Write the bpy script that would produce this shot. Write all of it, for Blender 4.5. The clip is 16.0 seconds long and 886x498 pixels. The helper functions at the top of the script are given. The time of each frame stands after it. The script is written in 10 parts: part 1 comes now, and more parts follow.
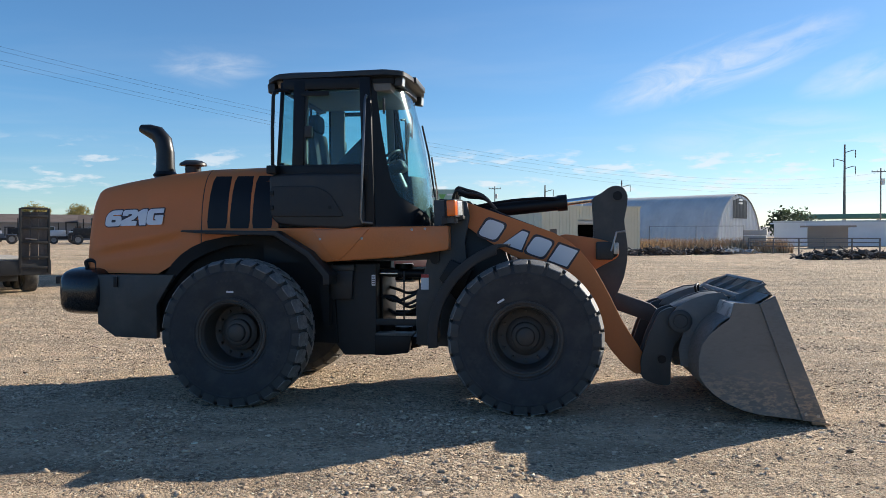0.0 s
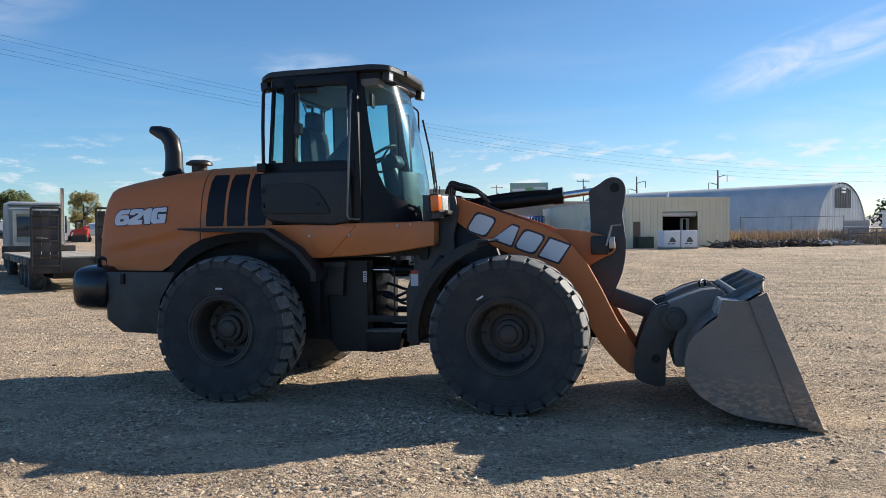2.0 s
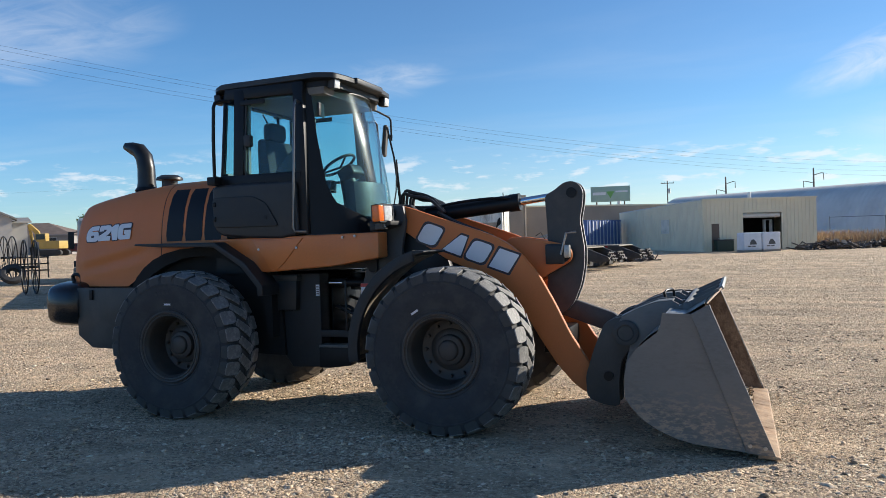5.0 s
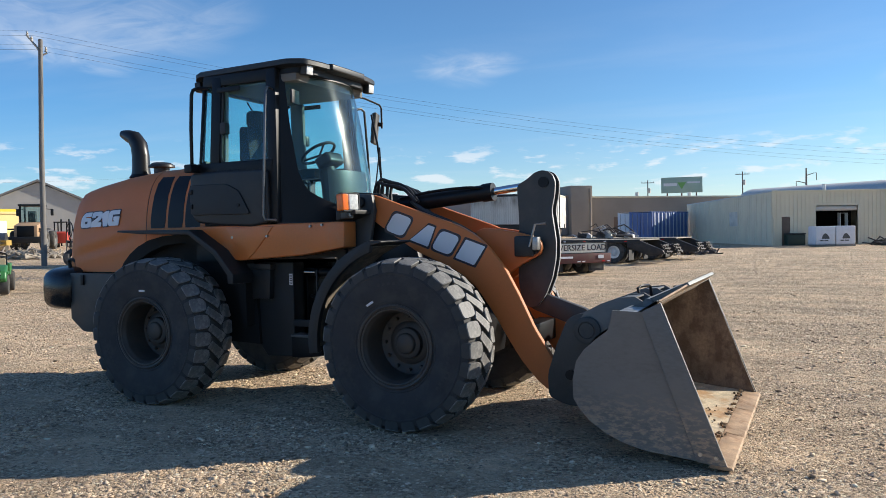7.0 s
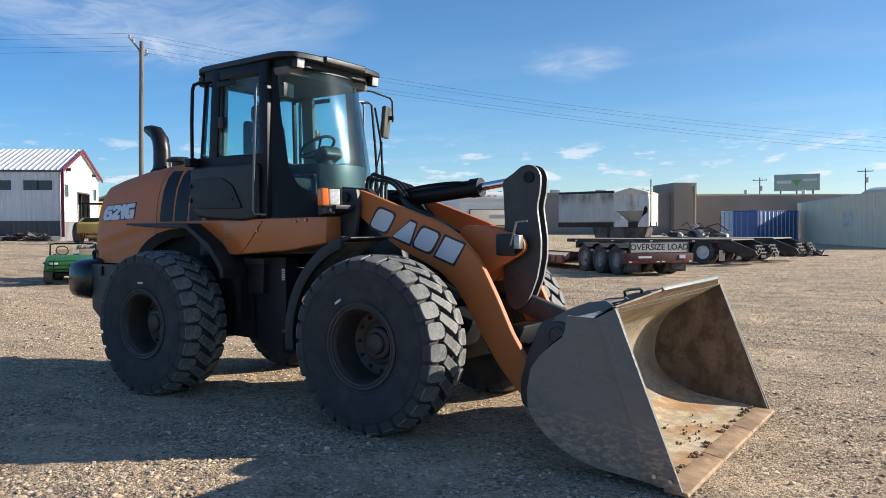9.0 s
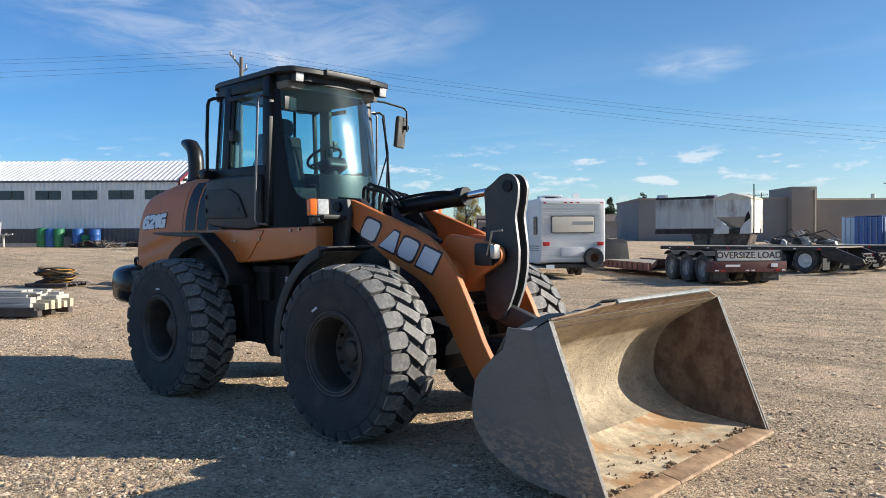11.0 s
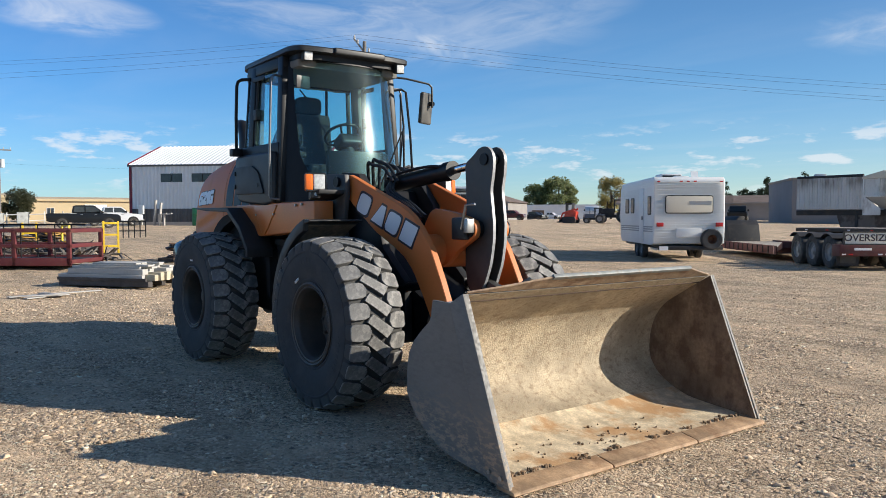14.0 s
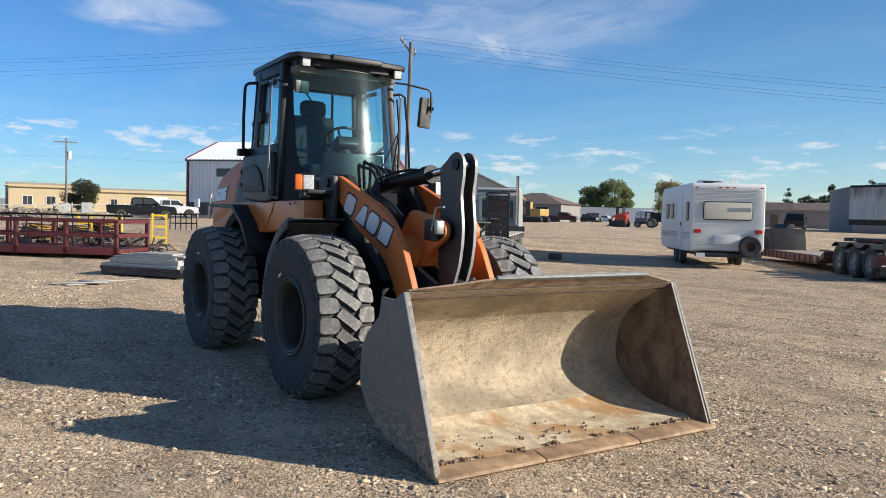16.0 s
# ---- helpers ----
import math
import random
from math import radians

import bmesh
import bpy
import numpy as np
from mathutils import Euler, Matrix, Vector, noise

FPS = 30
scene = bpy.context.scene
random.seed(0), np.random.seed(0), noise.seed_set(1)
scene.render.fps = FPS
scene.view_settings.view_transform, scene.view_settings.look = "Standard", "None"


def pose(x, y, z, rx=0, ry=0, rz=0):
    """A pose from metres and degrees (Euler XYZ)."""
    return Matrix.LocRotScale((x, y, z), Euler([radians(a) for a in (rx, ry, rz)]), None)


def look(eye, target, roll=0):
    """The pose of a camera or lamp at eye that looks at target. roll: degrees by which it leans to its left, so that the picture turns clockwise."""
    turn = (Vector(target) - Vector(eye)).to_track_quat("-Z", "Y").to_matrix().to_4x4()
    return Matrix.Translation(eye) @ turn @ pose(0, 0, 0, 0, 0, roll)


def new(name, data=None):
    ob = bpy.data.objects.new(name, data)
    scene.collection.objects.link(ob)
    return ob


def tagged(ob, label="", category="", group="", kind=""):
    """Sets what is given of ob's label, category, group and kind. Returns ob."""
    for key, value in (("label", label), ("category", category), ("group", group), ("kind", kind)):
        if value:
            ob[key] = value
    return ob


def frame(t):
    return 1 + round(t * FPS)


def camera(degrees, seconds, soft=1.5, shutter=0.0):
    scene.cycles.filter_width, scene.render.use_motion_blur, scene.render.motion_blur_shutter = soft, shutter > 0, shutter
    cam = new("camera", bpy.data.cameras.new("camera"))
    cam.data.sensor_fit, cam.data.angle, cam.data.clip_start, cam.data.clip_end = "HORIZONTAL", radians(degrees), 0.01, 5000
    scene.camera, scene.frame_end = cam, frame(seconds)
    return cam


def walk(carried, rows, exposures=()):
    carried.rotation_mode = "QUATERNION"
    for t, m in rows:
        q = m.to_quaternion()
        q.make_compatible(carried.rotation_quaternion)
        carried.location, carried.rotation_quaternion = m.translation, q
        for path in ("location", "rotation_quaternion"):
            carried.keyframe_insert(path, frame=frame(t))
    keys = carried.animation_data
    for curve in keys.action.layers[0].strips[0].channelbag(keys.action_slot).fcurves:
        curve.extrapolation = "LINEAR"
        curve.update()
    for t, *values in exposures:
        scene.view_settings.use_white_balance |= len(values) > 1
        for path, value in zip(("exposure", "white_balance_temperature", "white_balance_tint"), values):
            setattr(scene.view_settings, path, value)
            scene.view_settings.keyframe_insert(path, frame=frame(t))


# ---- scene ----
from mathutils.geometry import tessellate_polygon

cam = camera(59.4, 16.0, soft=0.5)
METRES, EYE, TILT, LEAN, TURN = 8.252, 1.683, 0.0, 0.0, 7.5
ROWS = [
    (0.0, 0.0, 0.0, 0.0, -0.0, -0.9, 0.04),
    (0.5, 0.0316, -0.0016, 0.0021, 1.38, -0.71, 0.22),
    (1.0, 0.0658, 0.0108, 0.0023, 3.04, -0.76, 0.49),
    (1.5, 0.0971, 0.0191, -0.0006, 4.98, -0.99, 0.61),
    (2.0, 0.129, 0.0237, 0.0009, 6.84, -1.29, 0.62),
    (2.5, 0.1573, 0.0377, 0.0013, 8.35, -1.52, 0.43),
    (3.0, 0.1854, 0.0497, 0.0, 9.46, -1.57, 0.56),
    (3.5, 0.2154, 0.0574, -0.0005, 10.28, -1.43, 0.92),
    (4.0, 0.2382, 0.0661, 0.0022, 11.07, -1.12, 1.35),
    (6.5, 0.3679, 0.1376, 0.0011, 17.23, -0.83, 1.26),
    (7.0, 0.394, 0.1499, 0.0001, 18.5, -1.3, 1.02),
    (7.5, 0.4195, 0.171, -0.0004, 19.96, -1.61, 0.77),
    (8.0, 0.4475, 0.1979, -0.0004, 21.77, -1.69, 0.59),
    (8.5, 0.478, 0.2134, -0.0008, 23.96, -1.65, 0.44),
    (9.0, 0.5067, 0.2331, -0.001, 26.24, -1.48, 0.31),
    (9.5, 0.5369, 0.2534, -0.0004, 28.46, -1.31, 0.38),
    (12.0, 0.6717, 0.3448, 0.0019, 38.06, -1.1, 0.2),
    (12.5, 0.686, 0.3713, 0.0019, 39.82, -1.3, 0.27),
    (13.0, 0.7051, 0.3946, 0.0013, 41.77, -1.52, 0.53),
    (13.5, 0.7355, 0.4085, -0.0022, 43.74, -1.98, 0.48),
    (14.0, 0.7631, 0.4167, -0.0068, 45.31, -2.3, 0.07),
    (14.5, 0.794, 0.4186, -0.0069, 46.42, -2.55, -0.55),
    (15.0, 0.8188, 0.4191, -0.0031, 47.28, -2.6, -1.17),
    (15.5, 0.8375, 0.4254, -0.0037, 48.19, -2.51, -1.41),
    (16.0, 0.8504, 0.4559, -0.0033, 49.41, -2.38, -1.36),
]
walk(cam, [(t, pose(3.09, -8.57, EYE, TILT, LEAN, TURN) @ pose(METRES * x, METRES * y, METRES * z, 90 + pitch, roll, yaw)) for t, x, y, z, yaw, pitch, roll in ROWS],
     exposures=((0.0, 0.41), (3.5, 0.47), (9.5, 0.50), (12.5, 0.44), (16.0, 0.37)))

# ---- light: low afternoon sun behind the machine, clear sky with thin cloud ----
SUN_AZ, SUN_EL = 43.0, 23.3
sun_dir = Vector((math.cos(radians(SUN_EL)) * math.cos(radians(SUN_AZ)), math.cos(radians(SUN_EL)) * math.sin(radians(SUN_AZ)), math.sin(radians(SUN_EL))))
sun_data = bpy.data.lights.new("sun", "SUN")
sun_data.energy, sun_data.angle, sun_data.color = 5.0, radians(0.53), (1.0, 0.925, 0.80)
sun = new("sun", sun_data)
sun.matrix_world = look(sun_dir * 200, (0, 0, 0))

world = bpy.data.worlds.new("sky")
scene.world = world
world.use_nodes = True
wn, wl = world.node_tree.nodes, world.node_tree.links
wn.clear()


def wmath(op, a, b=None, clamp=False):
    n = wn.new("ShaderNodeMath")
    n.operation, n.use_clamp = op, clamp
    for i, v in enumerate((a, b)):
        if v is None:
            continue
        if isinstance(v, (int, float)):
            n.inputs[i].default_value = v
        else:
            wl.new(v, n.inputs[i])
    return n.outputs[0]


sky = wn.new("ShaderNodeTexSky")
sky.sky_type, sky.sun_disc = "NISHITA", False
sky.sun_elevation, sky.sun_rotation = radians(SUN_EL), radians(90 - SUN_AZ)
sky.altitude, sky.air_density, sky.dust_density, sky.ozone_density = 1200, 1.0, 0.35, 2.2
coords = wn.new("ShaderNodeTexCoord")
split = wn.new("ShaderNodeSeparateXYZ")
wl.new(coords.outputs["Generated"], split.inputs[0])
dx, dy, dz = split.outputs
up = wmath("MAXIMUM", dz, 0.015)
plane = wn.new("ShaderNodeCombineXYZ")
wl.new(wmath("DIVIDE", dx, up), plane.inputs[0])
wl.new(wmath("DIVIDE", dy, up), plane.inputs[1])


def ramp_between(value, low, high):
    n = wn.new("ShaderNodeMapRange")
    n.interpolation_type = "SMOOTHSTEP"
    wl.new(value, n.inputs["Value"])
    n.inputs["From Min"].default_value, n.inputs["From Max"].default_value = low, high
    return n.outputs["Result"]


def cloud_noise(scale, turn, stretch, detail, rough, offset=(0, 0, 0)):
    m = wn.new("ShaderNodeMapping")
    m.inputs["Rotation"].default_value = (0, 0, radians(turn))
    m.inputs["Scale"].default_value = (scale, scale * stretch, 1)
    m.inputs["Location"].default_value = offset
    wl.new(plane.outputs[0], m.inputs["Vector"])
    n = wn.new("ShaderNodeTexNoise")
    n.inputs["Scale"].default_value, n.inputs["Detail"].default_value, n.inputs["Roughness"].default_value = 1.0, detail, rough
    n.inputs["Distortion"].default_value = 0.4
    wl.new(m.outputs[0], n.inputs["Vector"])
    return n.outputs["Fac"]


# thin high cirrus in drawn-out banks: from azimuth and elevation to azimuth and elevation, half width, strength
BANKS = (
    (86.2, 9.3, 69.4, 14.0, 1.4, 0.9),
    (72.7, 9.5, 65.7, 11.3, 1.0, 0.5),
    (83.4, 6.7, 67.9, 7.1, 1.4, 0.4),
    (117.2, 12.1, 111.9, 11.5, 1.1, 0.3),
    (161.9, 15.0, 134.9, 13.2, 2.1, 0.52),
    (150.4, 15.6, 131.6, 13.7, 2.3, 0.36),
    (117.9, 11.6, 109.6, 12.1, 0.8, 0.5),
    (146.2, 12.9, 137.1, 11.2, 0.8, 0.8),
    (173.1, 13.3, 163.0, 13.1, 1.1, 0.8),
    (147.2, 12.0, 129.7, 15.5, 2.1, 0.38),
)


def heading(az, el):
    return Vector((math.cos(radians(el)) * math.cos(radians(az)), math.cos(radians(el)) * math.sin(radians(az)), math.sin(radians(el))))


def along(axis):
    d = wn.new("ShaderNodeVectorMath")
    d.operation = "DOT_PRODUCT"
    wl.new(coords.outputs["Generated"], d.inputs[0])
    d.inputs[1].default_value = axis
    return d.outputs["Value"]


def bank(az0, el0, az1, el1, half, strength):
    a, b = heading(az0, el0), heading(az1, el1)
    mid, e1 = (a + b).normalized(), (b - a).normalized()
    e2 = mid.cross(e1).normalized()
    u, v = along(e1), along(e2)
    long, wide = (b - a).length / 2 + radians(half), radians(half) * 1.5
    uu, vv = wmath("DIVIDE", u, long), wmath("DIVIDE", v, wide)
    inside = ramp_between(wmath("SUBTRACT", 1.0, wmath("ADD", wmath("MULTIPLY", uu, uu), wmath("MULTIPLY", vv, vv))), 0.0, 1.0)
    streak = wn.new("ShaderNodeCombineXYZ")
    wl.new(wmath("MULTIPLY", u, 9.0), streak.inputs[0])
    wl.new(wmath("MULTIPLY", v, 34.0), streak.inputs[1])
    streak.inputs[2].default_value = az0
    n = wn.new("ShaderNodeTexNoise")
    n.inputs["Scale"].default_value, n.inputs["Detail"].default_value, n.inputs["Roughness"].default_value, n.inputs["Distortion"].default_value = 1.0, 7.0, 0.60, 0.8
    wl.new(streak.outputs[0], n.inputs["Vector"])
    soft = wmath("MULTIPLY", ramp_between(n.outputs["Fac"], 0.26, 0.78), wmath("MULTIPLY", inside, strength))
    return wmath("MULTIPLY", soft, ramp_between(along(mid), 0.2, 0.6))


cirrus = wmath("MULTIPLY", ramp_between(cloud_noise(0.38, 35, 2.0, 6, 0.56, (1.7, 4.1, 0)), 0.40, 0.85), 0.10)
for row in BANKS:
    cirrus = wmath("MAXIMUM", bank(*row), cirrus)
# small flat cumulus low over the horizon
low_m = wn.new("ShaderNodeMapping")
low_m.inputs["Scale"].default_value = (17.0, 17.0, 66.0)
wl.new(coords.outputs["Generated"], low_m.inputs["Vector"])
low_n = wn.new("ShaderNodeTexNoise")
low_n.inputs["Scale"].default_value, low_n.inputs["Detail"].default_value, low_n.inputs["Roughness"].default_value = 1.0, 9, 0.58
wl.new(low_m.outputs[0], low_n.inputs["Vector"])
band = wmath("MULTIPLY", ramp_between(dz, 0.015, 0.06), wmath("SUBTRACT", 1.0, ramp_between(dz, 0.088, 0.125)))
cumulus = wmath("MULTIPLY", ramp_between(low_n.outputs["Fac"], 0.52, 0.66), band)
cover = wmath("MAXIMUM", wmath("MULTIPLY", cirrus, 0.85), wmath("MULTIPLY", cumulus, 0.62), clamp=True)
mix = wn.new("ShaderNodeMix")
mix.data_type = "RGBA"
wl.new(cover, mix.inputs["Factor"])
tint = wn.new("ShaderNodeMix")
tint.data_type, tint.blend_type = "RGBA", "MULTIPLY"
tint.inputs["Factor"].default_value = 1.0
# the air pales towards the horizon and thins overhead
shade = wn.new("ShaderNodeValToRGB")
while len(shade.color_ramp.elements) < 5:
    shade.color_ramp.elements.new(0.5)
for e, (p, c) in zip(shade.color_ramp.elements, ((0.0, (0.90, 0.94, 1.0)), (0.06, (0.80, 0.92, 1.03)), (0.16, (0.64, 0.91, 1.10)), (0.35, (0.64, 0.91, 1.12)), (0.75, (0.84, 0.95, 1.06)))):
    e.position, e.color = p, (*c, 1)
wl.new(dz, shade.inputs[0])
wl.new(shade.outputs[0], tint.inputs["B"])
wl.new(sky.outputs[0], tint.inputs["A"])
# and is deepest across from the sun
away = wn.new("ShaderNodeValToRGB")
while len(away.color_ramp.elements) < 5:
    away.color_ramp.elements.new(0.5)
for e, (p, c) in zip(away.color_ramp.elements, ((0.08, (0.52, 0.70, 0.86)), (0.28, (0.63, 0.81, 0.95)), (0.45, (0.77, 0.91, 0.99)), (0.58, (0.86, 0.94, 0.96)), (0.72, (0.855, 0.855, 0.855)))):
    e.position, e.color = p, (*c, 1)
wl.new(wmath("MULTIPLY", wmath("ADD", along(sun_dir), 1.0), 0.5), away.inputs[0])
deep = wn.new("ShaderNodeMix")
deep.data_type, deep.blend_type = "RGBA", "MULTIPLY"
deep.inputs["Factor"].default_value = 1.0
wl.new(tint.outputs["Result"], deep.inputs["A"])
wl.new(away.outputs[0], deep.inputs["B"])
wl.new(deep.outputs["Result"], mix.inputs["A"])
mix.inputs["B"].default_value = (6.33, 6.50, 6.75, 1)
background = wn.new("ShaderNodeBackground")
background.inputs["Strength"].default_value = 0.1065
wl.new(mix.outputs["Result"], background.inputs["Color"])
wout = wn.new("ShaderNodeOutputWorld")
wl.new(background.outputs[0], wout.inputs["Surface"])

# ---- materials ----
def mat(name, col, rough=0.6, metal=0.0, var=0.2, scale=2.5, fine=60.0, bump=0.15, dist=0.002, second=None, amount=0.0, low=0.5, high=0.68, sscale=4.0, srough=None, rand=0.0, coat=0.0, stretch=(1, 1, 1), spec=0.5, below=None):
    """Principled surface with broad and fine mottling, relief, and a second tone (dust, rust, wear) in patches."""
    m = bpy.data.materials.new(name)
    m.use_nodes = True
    nt = m.node_tree
    n, l = nt.nodes, nt.links
    b = n["Principled BSDF"]
    b.inputs["Roughness"].default_value, b.inputs["Metallic"].default_value = rough, metal
    b.inputs["Specular IOR Level"].default_value = spec
    if coat:
        b.inputs["Coat Weight"].default_value, b.inputs["Coat Roughness"].default_value = coat, 0.15
    tc = n.new("ShaderNodeTexCoord")
    mp = n.new("ShaderNodeMapping")
    mp.inputs["Scale"].default_value = stretch
    l.new(tc.outputs["Object"], mp.inputs["Vector"])

    def noise_tex(s, detail=4.0):
        t = n.new("ShaderNodeTexNoise")
        t.inputs["Scale"].default_value, t.inputs["Detail"].default_value, t.inputs["Roughness"].default_value = s, detail, 0.6
        l.new(mp.outputs[0], t.inputs["Vector"])
        return t.outputs["Fac"]

    def mixed(kind, fac, a, bb):
        t = n.new("ShaderNodeMix")
        t.data_type, t.blend_type = "RGBA", kind
        for sock, v in (("Factor", fac), ("A", a), ("B", bb)):
            if isinstance(v, (int, float)):
                t.inputs[sock].default_value = v
            elif isinstance(v, tuple):
                t.inputs[sock].default_value = (*v, 1)
            else:
                l.new(v, t.inputs[sock])
        return t.outputs["Result"]

    def band(v, lo, hi, a=0.0, z=1.0):
        t = n.new("ShaderNodeMapRange")
        t.interpolation_type = "SMOOTHSTEP"
        l.new(v, t.inputs["Value"])
        for key, x in (("From Min", lo), ("From Max", hi), ("To Min", a), ("To Max", z)):
            t.inputs[key].default_value = x
        return t.outputs["Result"]

    dark = tuple(c * (1 - var) for c in col)
    light = tuple(min(1, c * (1 + var)) for c in col)
    colour = mixed("MIX", band(noise_tex(scale), 0.32, 0.68), dark, light)
    colour = mixed("MIX", band(noise_tex(fine, 2.0), 0.35, 0.65, 0, 0.5), colour, light if var < 0.3 else dark)
    if second:
        patch = band(noise_tex(sscale, 7.0), low, high, 0, amount)
        if below:
            # rubbed away only up to a given height
            sp = n.new("ShaderNodeSeparateXYZ")
            l.new(tc.outputs["Object"], sp.inputs[0])
            mu = n.new("ShaderNodeMath")
            mu.operation = "MULTIPLY"
            l.new(patch, mu.inputs[0])
            l.new(band(sp.outputs[2], below[0], below[1], 1, 0), mu.inputs[1])
            patch = mu.outputs[0]
        colour = mixed("MIX", patch, colour, second)
        if srough is not None:
            l.new(band(noise_tex(sscale, 7.0), low, high, rough, srough), b.inputs["Roughness"])
    if rand:
        oi = n.new("ShaderNodeObjectInfo")
        colour = mixed("MULTIPLY", 1.0, colour, mixed("MIX", oi.outputs["Random"], (1 - rand,) * 3, (1 + rand,) * 3))
    l.new(colour, b.inputs["Base Color"])
    if bump:
        bn = n.new("ShaderNodeBump")
        bn.inputs["Strength"].default_value, bn.inputs["Distance"].default_value = bump, dist
        l.new(noise_tex(fine, 5.0), bn.inputs["Height"])
        l.new(bn.outputs[0], b.inputs["Normal"])
    return m


def glass_mat(name, tint, gloss=0.03, film=0.0):
    """Thin sheet glass: clear with a tint, mirror-like at grazing angles."""
    m = bpy.data.materials.new(name)
    m.use_nodes = True
    n, l = m.node_tree.nodes, m.node_tree.links
    n.clear()
    out = n.new("ShaderNodeOutputMaterial")
    tr, gl, lw, mx = n.new("ShaderNodeBsdfTransparent"), n.new("ShaderNodeBsdfGlossy"), n.new("ShaderNodeLayerWeight"), n.new("ShaderNodeMixShader")
    tr.inputs["Color"].default_value = (*tint, 1)
    gl.inputs["Roughness"].default_value = gloss
    pw, ad = n.new("ShaderNodeMath"), n.new("ShaderNodeMath")
    pw.operation, ad.operation = "POWER", "MULTIPLY_ADD"
    l.new(lw.outputs["Facing"], pw.inputs[0])
    pw.inputs[1].default_value = 4.0
    l.new(pw.outputs[0], ad.inputs[0])
    ad.inputs[1].default_value, ad.inputs[2].default_value = 0.85, 0.022
    l.new(ad.outputs[0], mx.inputs[0])
    l.new(tr.outputs[0], mx.inputs[1])
    l.new(gl.outputs[0], mx.inputs[2])
    if not film:
        l.new(mx.outputs[0], out.inputs["Surface"])
        return m
    # a thin uneven film of dust: dull haze and a soft bloom round the sun's reflection
    tc, nz, mr = n.new("ShaderNodeTexCoord"), n.new("ShaderNodeTexNoise"), n.new("ShaderNodeMapRange")
    l.new(tc.outputs["Object"], nz.inputs["Vector"])
    nz.inputs["Scale"].default_value, nz.inputs["Detail"].default_value = 3.5, 6.0
    l.new(nz.outputs["Fac"], mr.inputs["Value"])
    for key, v in (("From Min", 0.3), ("From Max", 0.7), ("To Min", film * 0.5), ("To Max", film * 1.5)):
        mr.inputs[key].default_value = v
    dust, bloom, both, mx2 = n.new("ShaderNodeBsdfDiffuse"), n.new("ShaderNodeBsdfGlossy"), n.new("ShaderNodeMixShader"), n.new("ShaderNodeMixShader")
    dust.inputs["Color"].default_value, bloom.inputs["Roughness"].default_value = (0.60, 0.60, 0.58, 1), 0.22
    both.inputs[0].default_value = 0.45
    l.new(dust.outputs[0], both.inputs[1])
    l.new(bloom.outputs[0], both.inputs[2])
    l.new(mr.outputs[0], mx2.inputs[0])
    l.new(mx.outputs[0], mx2.inputs[1])
    l.new(both.outputs[0], mx2.inputs[2])
    l.new(mx2.outputs[0], out.inputs["Surface"])
    return m


ORANGE = mat("orange_paint", (0.58, 0.168, 0.040), 0.52, 0, 0.06, 1.2, 90, 0.05, 0.001, (0.36, 0.18, 0.08), 0.25, 0.52, 0.75, 2.2, 0.65)
ORANGE_DUSTY = mat("orange_paint_dusty", (0.54, 0.155, 0.036), 0.28, 0, 0.08, 1.6, 70, 0.08, 0.001, (0.36, 0.22, 0.12), 0.35, 0.48, 0.72, 3.0, 0.5)
CHARCOAL = mat("charcoal_paint", (0.020, 0.0208, 0.022), 0.48, 0, 0.15, 2.0, 80, 0.08, 0.001, (0.045, 0.041, 0.036), 0.35, 0.48, 0.72, 3.5, 0.6, spec=0.35)
GREY_PAINT = mat("grey_machine_paint", (0.042, 0.042, 0.041), 0.48, 0, 0.15, 2.0, 70, 0.1, 0.001, (0.11, 0.10, 0.085), 0.5, 0.46, 0.7, 3.0, 0.65)
BLACK_PLASTIC = mat("black_plastic", (0.022, 0.0225, 0.024), 0.42, 0, 0.2, 3.0, 160, 0.2, 0.001, (0.060, 0.057, 0.052), 0.4, 0.5, 0.75, 3.0, 0.6, spec=0.38)
BLACK_STEEL = mat("black_steel", (0.008, 0.0085, 0.010), 0.42, 0, 0.2, 3.0, 60, 0.1, spec=0.25)
RUBBER = mat("tyre_rubber", (0.026, 0.027, 0.030), 0.75, 0, 0.15, 4.0, 40, 0.3, 0.003, (0.080, 0.076, 0.070), 0.5, 0.42, 0.68, 5.0, 0.85)
# rubber darkened so the shade between lugs is in its colour
LUG_GROOVE = mat("shaded_groove_rubber", (0.050, 0.049, 0.047), 0.85, 0, 0.2, 6.0, 60, 0.4, 0.003, (0.10, 0.095, 0.085), 0.5, 0.45, 0.68, 9.0, 0.95)
TREAD = mat("worn_tread_rubber", (0.140, 0.137, 0.131), 0.58, 0, 0.25, 6.0, 90, 0.7, 0.004, (0.34, 0.325, 0.30), 0.75, 0.46, 0.66, 14.0, 0.75)
RIM = mat("rim_paint", (0.046, 0.041, 0.037), 0.5, 0, 0.2, 4.0, 60, 0.15, 0.001, (0.10, 0.075, 0.055), 0.5, 0.45, 0.7, 6.0, 0.7)
CHROME = mat("chrome_rod", (0.75, 0.75, 0.76), 0.12, 1.0, 0.05, 3, 50, 0.0)
STEEL = mat("bare_steel", (0.36, 0.35, 0.34), 0.38, 1.0, 0.2, 6, 60, 0.1)
WHITE_DECAL = mat("white_decal", (0.72, 0.72, 0.74), 0.4, 0, 0.03, 3, 50, 0.0)
DARK_DECAL = mat("dark_decal", (0.035, 0.022, 0.03), 0.4, 0, 0.05, 3, 50, 0.0)
RED_DECAL = mat("red_decal", (0.5, 0.05, 0.04), 0.45, 0, 0.05, 3, 50, 0.0)
